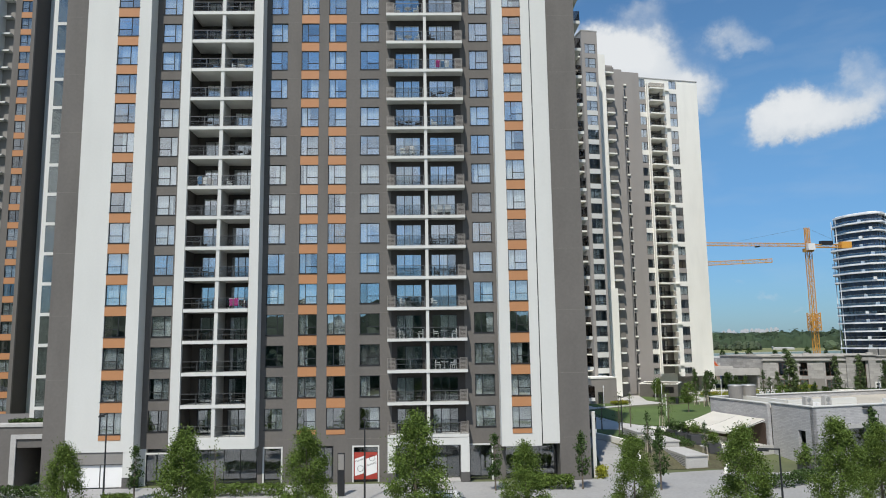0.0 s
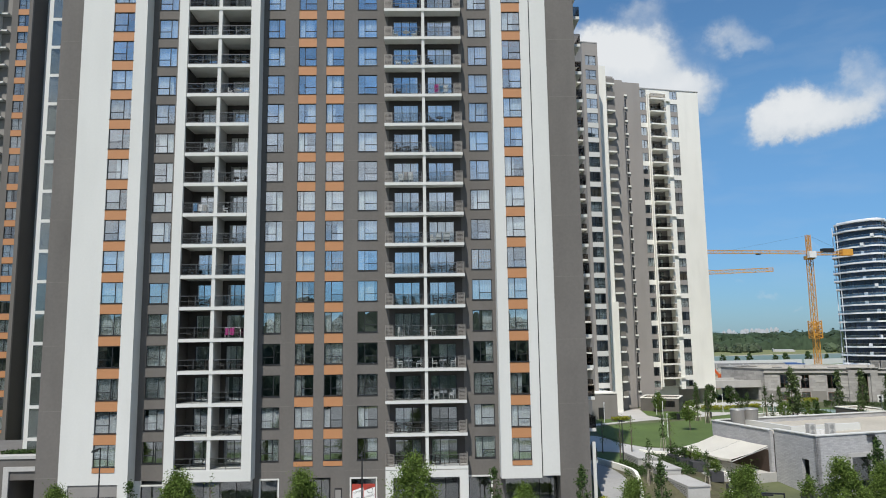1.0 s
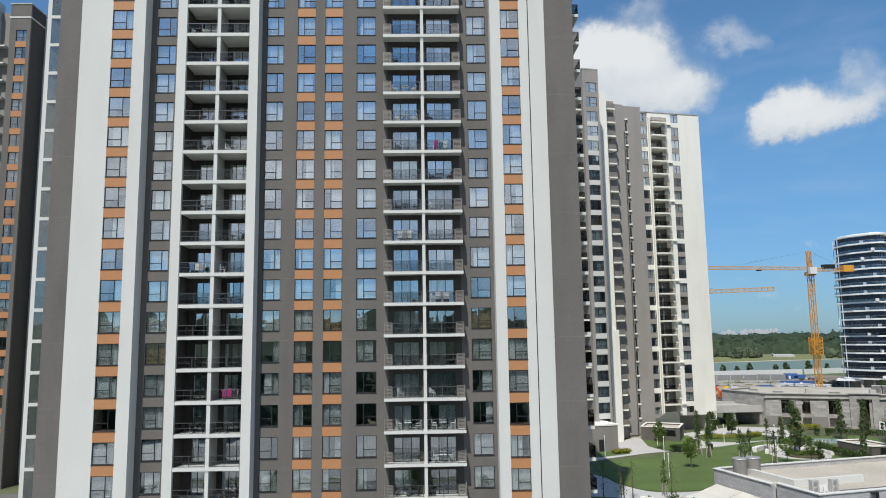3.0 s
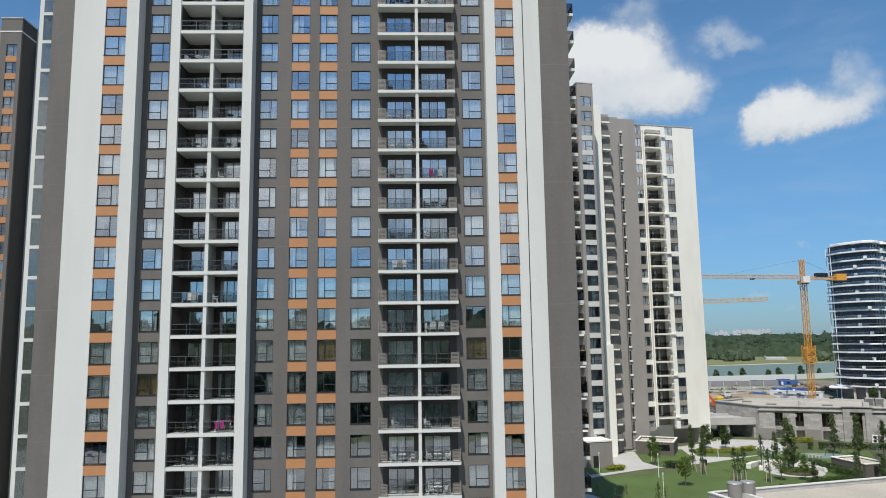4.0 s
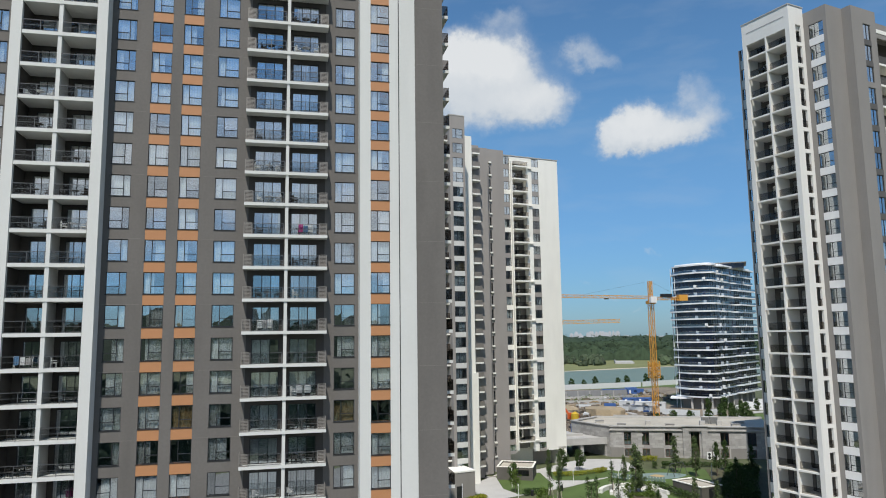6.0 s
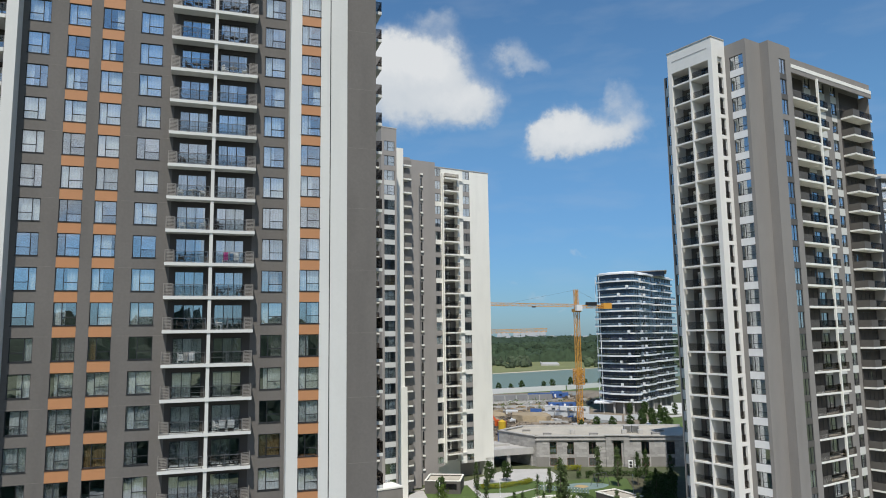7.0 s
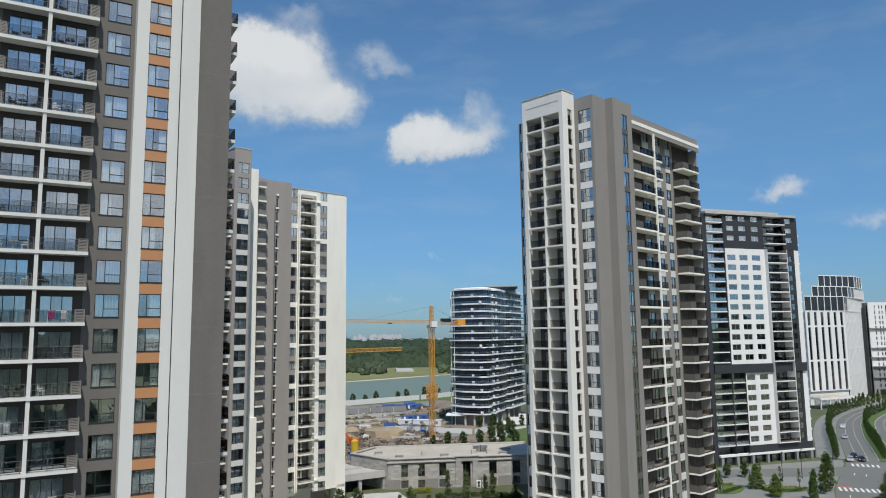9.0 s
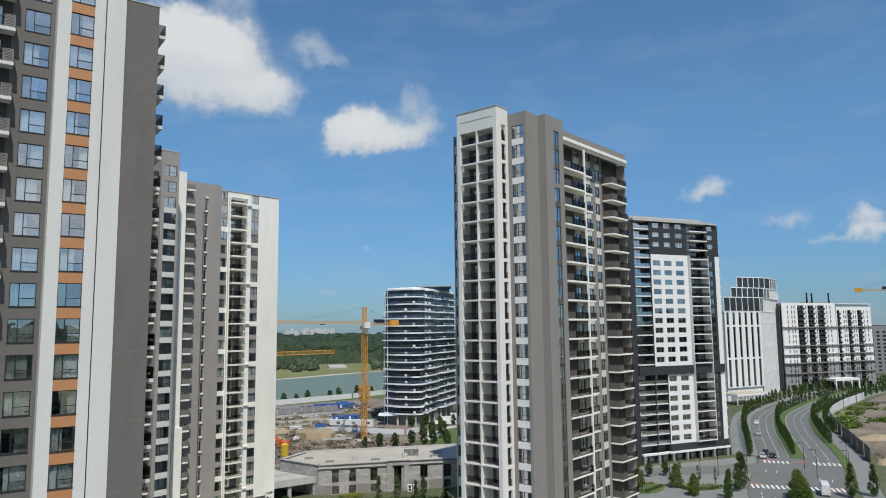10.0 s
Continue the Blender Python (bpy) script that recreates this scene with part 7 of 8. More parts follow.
for x, y, w, d, a in ((262, 122, 12, 4, 30), (290, 140, 15, 5, 28), (335, 158, 18, 6, 14), (240, 84, 10, 5, 30), (300, 108, 12, 6, 10)):
    oval = [(x + w * math.cos(k * 0.35) * math.cos(radians(a)) * (1 + 0.2 * math.sin(k * 2.1)) - d * math.sin(k * 0.35) * math.sin(radians(a)), y + w * math.cos(k * 0.35) * math.sin(radians(a)) + d * math.sin(k * 0.35) * math.cos(radians(a)) * (1 + 0.2 * math.sin(k * 1.7))) for k in range(18)]
    sheet("grass_patch", oval, MEADOW, STREET + 0.08 + 0.0002 * x % 0.05, "rough grass patch on the empty lot", "grass", 0.1)
sheet("street", [(126, 146), (168, 127), (190, 113), (204, 120), (176, 134), (132, 156)], ASPHALT, STREET + 0.045, "asphalt side street in front of the tower", "street")
marks = bmesh.new()
for off in (2.9, 5.7, 16.6, 19.5):
    line = shifted(EDGE, off)
    run = 0
    for a, b in zip(line, line[1:]):
        d = math.dist(a, b)
        n = max(1, round(d / 9))
        for i in range(n):
            t0_, t1_ = i / n, i / n + 3.2 / max(d, 6)
            p, q = (a[0] + (b[0] - a[0]) * t0_, a[1] + (b[1] - a[1]) * t0_), (a[0] + (b[0] - a[0]) * t1_, a[1] + (b[1] - a[1]) * t1_)
            if 196 < p[0] < 216 or 168 < p[0] < 190:
                continue
            beam(marks, (*p, STREET + 0.035), (*q, STREET + 0.035), 0.16)
tagged(part("lane_marking", marks, LINE_WHITE, None), "worn white lane dashes on the avenue", "road marking", kind="stuff")


def crosswalk(x, y, ang, a, b, width):
    cw = thing("crosswalk", "white zebra crossing bars on the asphalt", "zebra crossing", pose(x, y, STREET + 0.03, 0, 0, ang), group="zebra crossings")
    bar = cached("zebra", lambda: boxes((-width / 2, width / 2, -0.28, 0.28, 0.0, 0.012)), LINE_WHITE)
    n = int((b - a) / 1.15)
    for i in range(n):
        put("bar", bar, cw, pose(0, -(a + (b - a) * (i + 0.5) / n), 0))
    return cw


crosswalk(207.5, 121.6, 35, 0.6, 8.2, 4.2)
crosswalk(207.5, 121.6, 35, 14.2, 22.2, 4.2)
crosswalk(174.0, 105.8, 38, 0.6, 10.2, 4.2)
crosswalk(174.0, 105.8, 38, 14.6, 24.2, 4.2)
for x, y in ((209.3, 122.6), (176.2, 106.9)):
    for a, b in ((0.4, 3.4), (9.0, 13.0), (20.0, 22.4)):
        ob = part("red_strip", boxes((0, 1.5, -b, -a, 0, 0.008)), LINE_RED, None)
        ob.matrix_world = pose(x + 0.4, y, STREET + 0.032, 0, 0, 30)
        tagged(ob, "worn red surfacing beside the zebra crossing", "road marking", kind="structure")
hoarding([p for p in shifted(EDGE, 30.8) if 228 < p[0] < 318][::2], 4.4, material("brown_hoarding", (0.16, 0.135, 0.11), 0.8), "tall brown board hoarding along the footway", 2.6)
hoarding([p for p in shifted(EDGE, 30.8) if 312 < p[0] < 420][::2], 4.0, FENCE_WHITE, "tall white panel hoarding along the footway", 3.0)
arc = shifted(EDGE, 0)
for i in range(len(arc) - 1):
    (x0, y0), (x1, y1) = arc[i], arc[i + 1]
    d = math.dist(arc[i], arc[i + 1])
    ux, uy = (x1 - x0) / d, (y1 - y0) / d
    n = max(1, round(d / 6.6))
    for k in range(n):
        x, y = x0 + (x1 - x0) * k / n, y0 + (y1 - y0) * k / n
        for off, lo, kind in ((-2.6, 212, "poplar"), (10.2, 216, "poplar"), (24.2, 238, "poplar"), (28.6, 262, "poplar")):
            if x > lo and not (off == 28.6 and k % 2):
                s = wr.uniform(0.62, 0.85) if off < 0 else wr.uniform(0.5, 0.72)
                tree(kind, x + uy * off, y - ux * off, s, STREET + 0.1)
        if x < 170 and x > 138:
            tree("street_maple", x + uy * 10.9, y - ux * 10.9, wr.uniform(0.75, 0.95), STREET + 0.1)
for x, y, k, s in ((162.5, 112.5, "young", 1.1), (167, 110.5, "young", 1.0), (170.1, 104.8, "poplar", 1.05), (166.5, 104.0, "poplar", 0.8), (158, 116, "street_maple", 0.8), (150, 122, "street_maple", 0.8), (147, 118, "young", 1.1), (154, 108, "street_maple", 0.7), (163, 128.5, "park", 0.55),
                   (167.5, 126.5, "park", 0.6), (172, 125, "young", 1.0), (141, 130, "street_maple", 0.8), (146, 134, "poplar", 0.7), (196, 121.5, "round", 1.1), (181.6, 83.4, "poplar", 0.95), (186.5, 80.5, "poplar", 0.9), (158.4, 101.2, "poplar", 0.8), (155.6, 99.8, "poplar", 0.7)):
    tree(k, x, y, s, STREET)
sheet("forecourt", [(112, 92), (140, 87.5), (160, 97), (173, 105.5), (190, 114), (207, 122.5), (214, 127), (206, 130), (170, 139), (128, 158), (112, 150)], PAVE_GREY, STREET + 0.035, "grey paved forecourt beside the avenue", "forecourt")
for x, y in ((160.5, 377.5), (167, 375), (175, 377.5), (191, 381), (198.5, 384.5), (212, 386), (224, 389), (236, 392)):
    tree("park", x, y, wr.uniform(0.75, 1.0), STREET)
sheet("flower_bed", smooth_line([(158.6, 115.6), (163, 114.6), (167.5, 108.6), (162, 108.8), (157.4, 112.4), (158.6, 115.6)], 5), GRASS, STREET + 0.16, "lawn with clipped flower beds beside the avenue", "lawn")
sheet("flower_bed", smooth_line([(138, 128), (147, 116), (156, 118), (157, 122), (146, 131), (138, 128)], 5), GRASS, STREET + 0.16, "lawn with clipped flower beds beside the avenue", "lawn")


for i, (x, y, w, h) in enumerate(((236, 96, 7, 1.6), (246, 100, 9, 2.0), (228, 84, 6, 1.2), (262, 110, 8, 1.4), (280, 118, 9, 1.6))):
    heap(x, y, w, h, EARTH if i % 2 else CLAY, "heap of brown rubble on the empty lot", i + 9)
lot_spots = [(x + wr.gauss(0, 4), y + wr.gauss(0, 2), STREET + 0.1, wr.uniform(0.4, 0.8)) for x, y in ((300, 138), (312, 143), (325, 150), (345, 156), (365, 162), (388, 168), (380, 152), (330, 138)) for _ in range(30)]
woods("lot_scrub", lot_spots, 0.45, 12000, "green scrub on the empty lot", TREE_GREENS[0])


# ---- vehicles ----
def car(x, y, ang, paint, label, long=4.4, high=1.45, z=None, van=False):
    c = thing("car" if not van else "van", label, "car" if not van else "van", pose(x, y, (STREET + 0.03) if z is None else z, 0, 0, ang), group="cars on the avenue")
    w = 0.9 if not van else 1.0
    prof = [(-long / 2, 0.35), (-long / 2, 0.85), (-long * 0.47, 0.95), (-long * 0.36, high * 0.96), (-long * 0.1, high), (long * 0.1, high * 0.97), (long * 0.26, 0.98), (long * 0.46, 0.82), (long / 2, 0.65), (long / 2, 0.35)]
    if van:
        prof = [(-long / 2, 0.4), (-long / 2, high * 0.95), (-long * 0.47, high), (long * 0.24, high), (long * 0.34, high * 0.92), (long * 0.44, 1.1), (long / 2, 0.95), (long / 2, 0.4)]
    bm = bmesh.new()
    sides = []
    for k in (-1, 1):
        sides.append([bm.verts.new((px, k * w * (1.0 if pz < 1.0 else 0.84), pz)) for px, pz in prof])
    for i in range(len(prof)):
        j = (i + 1) % len(prof)
        bm.faces.new((sides[0][i], sides[0][j], sides[1][j], sides[1][i]))
    bm.faces.new(sides[0][::-1])
    bm.faces.new(sides[1])
    part("body", bm, paint, c)
    h0 = 1.0 if not van else 1.2
    bm = boxes((-long * 0.34 if not van else long * 0.05, long * 0.2 if not van else long * 0.36, -w * 0.93, w * 0.93, h0, high * 0.9))
    part("side_windows", bm, PANE_DARK, c)
    bm = bmesh.new()
    v = [bm.verts.new(p) for p in ((long * 0.275, -w * 0.8, h0), (long * 0.275, w * 0.8, h0), (long * 0.125, w * 0.75, high * 0.97), (long * 0.125, -w * 0.75, high * 0.97))]
    if van:
        for q, p in zip(v, ((long * 0.45, -w * 0.8, 1.15), (long * 0.45, w * 0.8, 1.15), (long * 0.355, w * 0.78, high * 0.9), (long * 0.355, -w * 0.78, high * 0.9))):
            q.co = p
    bm.faces.new(v)
    bmesh.ops.solidify(bm, geom=bm.faces[:], thickness=0.02)
    part("windscreen", bm, PANE_DARK, c)
    for px in (-long * 0.3, long * 0.31):
        for k in (-1, 1):
            bm = bmesh.new()
            tube(bm, (px, k * (w - 0.2), 0.32), (px, k * (w + 0.01), 0.32), 0.32, 0.32, 14)
            wh = part("wheel", bm, TYRE, c)
            bm = bmesh.new()
            tube(bm, (px, k * (w + 0.01), 0.32), (px, k * (w + 0.02), 0.32), 0.2, 0.19, 12)
            part("rim", bm, RAIL_METAL, wh)
    for k in (-0.6, 0.6):
        part("headlight", boxes((long * 0.48, long * 0.502, k - 0.18, k + 0.18, 0.62, 0.76)), PLASTIC_WHITE, c)
        part("tail_light", boxes((-long * 0.502, -long * 0.49, k - 0.16, k + 0.16, 0.7, 0.86)), LINE_RED, c)
    if not van:
        part("roof_rail", boxes((-long * 0.3, long * 0.05, -w * 0.72, -w * 0.66, high, high + 0.06)), DARK_METAL, c)
        part("roof_rail", boxes((-long * 0.3, long * 0.05, w * 0.66, w * 0.72, high, high + 0.06)), DARK_METAL, c)
    return c


PAINT = {k: material(k + "_car_paint", v, 0.25, 0.1, vary=0.03, bump=0, spec=0.6) for k, v in (("white", (0.75, 0.75, 0.75)), ("black", (0.02, 0.02, 0.022)), ("silver", (0.40, 0.41, 0.42)), ("blue", (0.04, 0.07, 0.16)))}
car(2.1, 54.4, 0, PAINT["white"], "white estate car parked at the kerb below the tower", 4.6, 1.65, STREET + 0.13)
car(216.5, 122.6, 213, PAINT["black"], "black car waiting at the zebra crossing")
car(213.5, 124.3, 213, PAINT["silver"], "silver car waiting at the zebra crossing")
car(220.5, 127.2, 213, PAINT["black"], "black car waiting at the zebra crossing")
car(256.0, 150.2, 212, PAINT["silver"], "silver car driving along the avenue")
car(283.0, 166.5, 208, PAINT["white"], "white car driving along the avenue")
car(180.5, 89.2, 30, PAINT["white"], "white delivery van on the avenue", 6.8, 2.9, None, True)
car(149, 132.5, 150, PAINT["white"], "white car parked on the side street")
car(156, 130.5, 150, PAINT["silver"], "silver car parked on the side street")
car(141, 137, 150, PAINT["black"], "black car parked on the side street")
car(420, 208.5, 193, PAINT["black"], "dark car far along the avenue")


# ---- lamps ----
def street_lamp(x, y, h, ang, z=None, arm=1.4, label="grey steel street lamp with a flat lantern head"):
    la = thing("street_lamp", label, "street lamp", pose(x, y, (level(x, y) if z is None else z), 0, 0, ang), group="street lamps")
    bm = bmesh.new()
    tube(bm, (0, 0, 0), (0, 0, h), 0.09, 0.05)
    part("pole", bm, DARK_METAL, la)
    part("arm", boxes((-0.05, arm, -0.04, 0.04, h - 0.1, h)), DARK_METAL, la)
    part("lantern", boxes((arm - 0.7, arm, -0.14, 0.14, h - 0.2, h - 0.1)), DARK_METAL, la)
    return la


street_lamp(-27.6, 62.2, 7.2, -90, STREET + 0.13)
street_lamp(-4.9, 59.5, 6.9, -90, STREET + 0.13)
street_lamp(24.5, 48.0, 5.45, 165, STREET + 0.13)
street_lamp(23.8, 84.8, 5.0, 180, 0, 0.4)
for x, y, a in ((170, 117, 20), (178, 116.8, 20), (161.5, 120.5, 20), (187, 113.6, 300), (205.5, 107.0, 120), (197, 99.2, 120), (202, 93, 120), (216, 100, 120)):
    street_lamp(x, y, 7.5, a, STREET + 0.1, 1.6)
post = thing("info_post", "tall grey display pylon on the footway", "pylon", pose(-7.1, 61.5, STREET + 0.13))
part("slab", boxes((-0.3, 0.3, -0.12, 0.12, 0, 3.6)), DARK_METAL, post)
part("screen", boxes((-0.24, 0.24, -0.135, -0.12, 2.2, 3.5)), GREY_LIGHT, post)


# ---- street trees and hedges ----
for x, y, s in ((-25.6, 51.2, 0.80), (-17.0, 51.0, 0.93), (-8.3, 51.0, 0.90), (-0.5, 50.6, 1.05), (7.4, 51.0, 0.76), (15.3, 51.2, 0.78), (23.6, 51.6, 0.86), (30.8, 51.8, 0.90), (34.6, 53.0, 0.82), (-33.5, 51.2, 0.7), (40, 52.5, 0.9)):
    tree("maple", x, y, s, STREET + 0.1)
for x, y, s in ((-24.7, 61.5, 0.86), (6.3, 62.6, 0.92), (14.0, 62.6, 0.92), (20.6, 61.5, 1.0)):
    tree("slim", x, y, s, STREET + 0.12)
tree("bare", -17.3, 59.5, 1.1, STREET + 0.12)


def hedge(pts, w, h, mat, label, z=None, n=900, size=0.09, name="hedge"):
    """A clipped hedge as a mass of small leaves over a twiggy core."""
    r = np.random.RandomState(len(pts) + n)
    v = []
    for _ in range(n):
        k = r.randint(len(pts) - 1)
        t = r.rand()
        (x0, y0), (x1, y1) = pts[k], pts[k + 1]
        d = math.hypot(x1 - x0, y1 - y0) or 1
        o = (r.rand() - 0.5) * w
        x, y = x0 + (x1 - x0) * t - (y1 - y0) / d * o, y0 + (y1 - y0) * t + (x1 - x0) / d * o
        v.append((x, y, (level(x, y) if z is None else z) + 0.05 + h * r.rand() ** 0.6, 1.0))
    vv, ff = leaves(n * 3, v, size, 0.08, 0.06, n)
    ob = put(name, leaf_mesh(vv, ff, mat))
    return tagged(ob, label, "hedge", kind="stuff")


hedge([(-46, 62.8), (-33.5, 63.0)], 1.4, 1.0, TREE_GREENS[1], "clipped dark hedge in front of the podium", STREET + 0.1, 2200)
hedge([(8.6, 63.0), (13.2, 63.0)], 1.5, 1.1, TREE_GREENS[0], "clipped green hedge along the tower's foot", STREET + 0.1, 1500)
hedge([(-20.5, 62.6), (-12.2, 62.6)], 1.4, 0.9, TREE_GREENS[0], "clipped green hedge along the tower's foot", STREET + 0.1, 1500)
hedge([(-27.0, 60.6), (-24.5, 60.4)], 0.8, 0.7, TREE_GREENS[0], "low flowering shrubs on the footway", STREET + 0.1, 400)
hedge([(26, 61.0), (31, 61.6), (36, 64.5), (46, 67.5)], 1.6, 1.0, TREE_GREENS[1], "clipped hedge round the pavilion", STREET + 0.1, 2200)
hedge([(-39.5, 68.5), (-36, 68.5)], 1.0, 0.9, TREE_GREENS[1], "dark shrubs on the podium roof", STREET + 5.4, 700, name="shrubs")


# ---- the courtyard ----
sheet("courtyard_path", [(15.6, 116), (28.3, 119.4), (31.9, 122.0), (39.7, 126.4), (48.5, 129.6), (55.4, 132.4), (70, 140), (77, 146), (79, 157), (70, 160), (56, 151), (46, 149), (38, 140), (30, 128), (15.6, 126)], COURT_PAVE, 0.05, "pale paved courtyard path", "path")
sheet("courtyard_path", smooth_line([(15.6, 112), (25.5, 108), (27.5, 101), (31, 95.4), (37.9, 95.6), (46, 99), (54, 108)], 6) + smooth_line([(53, 104), (44, 92), (36, 88), (31.3, 84.5), (28.5, 84.4), (27.0, 91.0), (22.5, 93.6), (15.6, 94.5)], 6), COURT_PAVE, 0.05, "pale paved courtyard path", "path")
sheet("lawn", [(48, 124), (54, 131), (62, 137), (72, 143), (88, 143), (94, 132), (90, 112), (78, 104), (58, 102), (52, 108)], GRASS, 0.045, "mown lawn round the ring benches", "lawn")
sheet("plaza", [(64.6 + 4.8 * math.cos(math.tau * i / 32), 121.6 + 4.8 * math.sin(math.tau * i / 32)) for i in range(32)], COURT_PAVE, 0.07, "round pale paved plaza inside the ring bench", "plaza")
sheet("lawn", smooth_line([(27.4, 115.5), (31.3, 119.6), (36.2, 121.5), (42.7, 123.3), (48.2, 126.0), (52.0, 125.5)], 5) + smooth_line([(53.6, 118), (50, 106), (41.1, 98.0), (37.9, 96.3), (34.7, 95.8), (31.0, 96.2), (29.1, 97.6), (27.9, 101.9), (27.0, 108.5)], 5), GRASS, 0.09, "mown courtyard lawn", "lawn")
sheet("lawn", [(44.3, 146.0), (42.2, 134), (43.6, 128.4), (48.4, 128.6), (52.6, 134), (54.6, 147)], GRASS, 0.09, "small lawn round the brick hut", "lawn")
sheet("lawn", [(54.6, 138.6), (60.6, 136.8), (67.9, 139), (72.4, 142.6), (69, 146.5), (64, 146.8), (56, 147)], GRASS, 0.09, "small lawn before the porch", "lawn")
sheet("lawn", [(53.6, 124.4), (58, 123.6), (58.5, 116), (55, 110), (60, 104), (53, 107), (54.6, 118)], GRASS, 0.09, "small lawn beside the ring bench", "lawn")
sheet("lawn", [(58, 129), (66, 130.6), (72, 128), (74, 122), (71, 108), (76, 108), (80, 122), (76, 132), (66, 134)], GRASS, 0.09, "curved lawn round the ring bench", "lawn")
sheet("lawn", [(15.7, 93.8), (22.5, 93), (26.6, 90.4), (28, 84.0), (26, 80), (21.8, 84), (15.7, 88)], GRASS, 0.09, "small shaded lawn at the tower's corner", "lawn")
sheet("lawn", [(29.5, 122.6), (36.4, 125.8), (37.4, 131), (33, 131.5), (29.0, 127.6)], GRASS, 0.09, "lawn at the foot of the cream tower", "lawn")
sheet("flower_bed", [(33.2, 125.5), (36.6, 126.9), (37.6, 130), (34.2, 130.2)], BED, 0.14, "planted bed at the foot of the cream tower", "flower bed")


def bench_ring(x, y, r, a0, a1, w, h, label):
    bm = bmesh.new()
    n = 28
    rows = []
    for i in range(n + 1):
        a = radians(a0 + (a1 - a0) * i / n)
        rows.append([bm.verts.new((rr * math.cos(a), rr * math.sin(a), z)) for rr, z in ((r, 0), (r, h), (r + w, h), (r + w, 0))])
    for p, q in zip(rows, rows[1:]):
        for k in range(4):
            bm.faces.new((p[k], q[k], q[(k + 1) % 4], p[(k + 1) % 4]))
    bm.faces.new(rows[0])
    bm.faces.new(rows[-1][::-1])
    ob = part("ring_bench", bm, PALE, None)
    ob.matrix_world = pose(x, y, 0.04)
    return tagged(ob, label, "bench", group="ring benches")


bench_ring(64.6, 121.6, 6.8, -5, 150, 0.8, 0.75, "curved white concrete seating ring in the courtyard")
bench_ring(64.6, 121.6, 4.9, -10, 160, 0.6, 0.6, "inner curved white concrete seating ring in the courtyard")
isl = [(64.8 + 3.0 * math.cos(math.tau * i / 24), 120.4 + 2.8 * math.sin(math.tau * i / 24)) for i in range(24)]
sheet("planting_island", isl, BED, 0.35, "round planted island inside the ring bench", "flower bed", 0.35)

HUT_BRICK = material("brown_grey_hut_brick", (0.115, 0.106, 0.096), 0.85, vary=0.15, scale=0.8, fine=9, bump=0.3)
hut = thing("plant_hut", "low brown brick plant hut with an open pale roof rim", "hut", pose(43.6, 142.6, 0, 0, 0, -26))
part("wall", plate(0, 7.4, 0, 2.6, [(3.2, 6.6, 0.9, 2.1)], 0, 0.25), HUT_BRICK, hut)
part("wall", boxes((0, 0.25, 0.25, 7.0, 0, 2.6), (7.15, 7.4, 0.25, 7.0, 0, 2.6), (0.25, 7.15, 6.75, 7.0, 0, 2.6)), HUT_BRICK, hut)
part("coping", boxes((-0.06, 7.46, -0.06, 0.31, 2.6, 2.75), (-0.06, 0.31, 0.31, 7.06, 2.6, 2.75), (7.09, 7.46, 0.31, 7.06, 2.6, 2.75), (0.31, 7.09, 6.69, 7.06, 2.6, 2.75)), CREAM, hut)
part("roof", boxes((0.25, 7.15, 0.25, 6.75, 2.2, 2.35)), ROOF_FELT, hut)
for i in range(14):
    put("louvre", cached("hutl", lambda: boxes((0, 0.1, 0.05, 0.2, 0.9, 2.1)), DARK_METAL), hut, pose(3.25 + 0.24 * i, 0, 0))
ramp_hut = thing("ramp_kiosk", "low brown garage stair kiosk with a pale roof rim", "kiosk", pose(72.7, 114.5, 0, 0, 0, 10))
part("wall", boxes((0, 0.25, 0, 7.5, 0, 2.3), (4.4, 4.65, 0, 7.5, 0, 2.3), (0.25, 4.4, 0, 0.25, 0, 2.3), (0.25, 4.4, 7.25, 7.5, 0, 2.3)), HUT_BRICK, ramp_hut)
part("coping", boxes((-0.08, 0.33, -0.08, 7.58, 2.3, 2.45), (4.32, 4.73, -0.08, 7.58, 2.3, 2.45), (0.33, 4.32, -0.08, 0.33, 2.3, 2.45), (0.33, 4.32, 7.17, 7.58, 2.3, 2.45)), CREAM, ramp_hut)
part("roof", boxes((0.25, 4.4, 0.25, 7.25, 2.0, 2.15)), ROOF_FELT, ramp_hut)
part("door", boxes((1.6, 2.8, -0.04, 0.0, 0, 2.05)), DARK_METAL, ramp_hut)
base = thing("entrance_hut", "small grey bin house at the foot of the cream tower", "hut", pose(30.4, 128.2, 0, 0, 0, 11.7))
part("wall", boxes((0, 5.0, 0, 4.6, 0, 4.6)), TAUPE, base)
part("coping", boxes((-0.1, 5.1, -0.1, 4.7, 4.6, 4.85)), CREAM, base)
part("door", boxes((1.2, 2.4, -0.05, 0.0, 0, 2.2)), DARK_METAL, base)

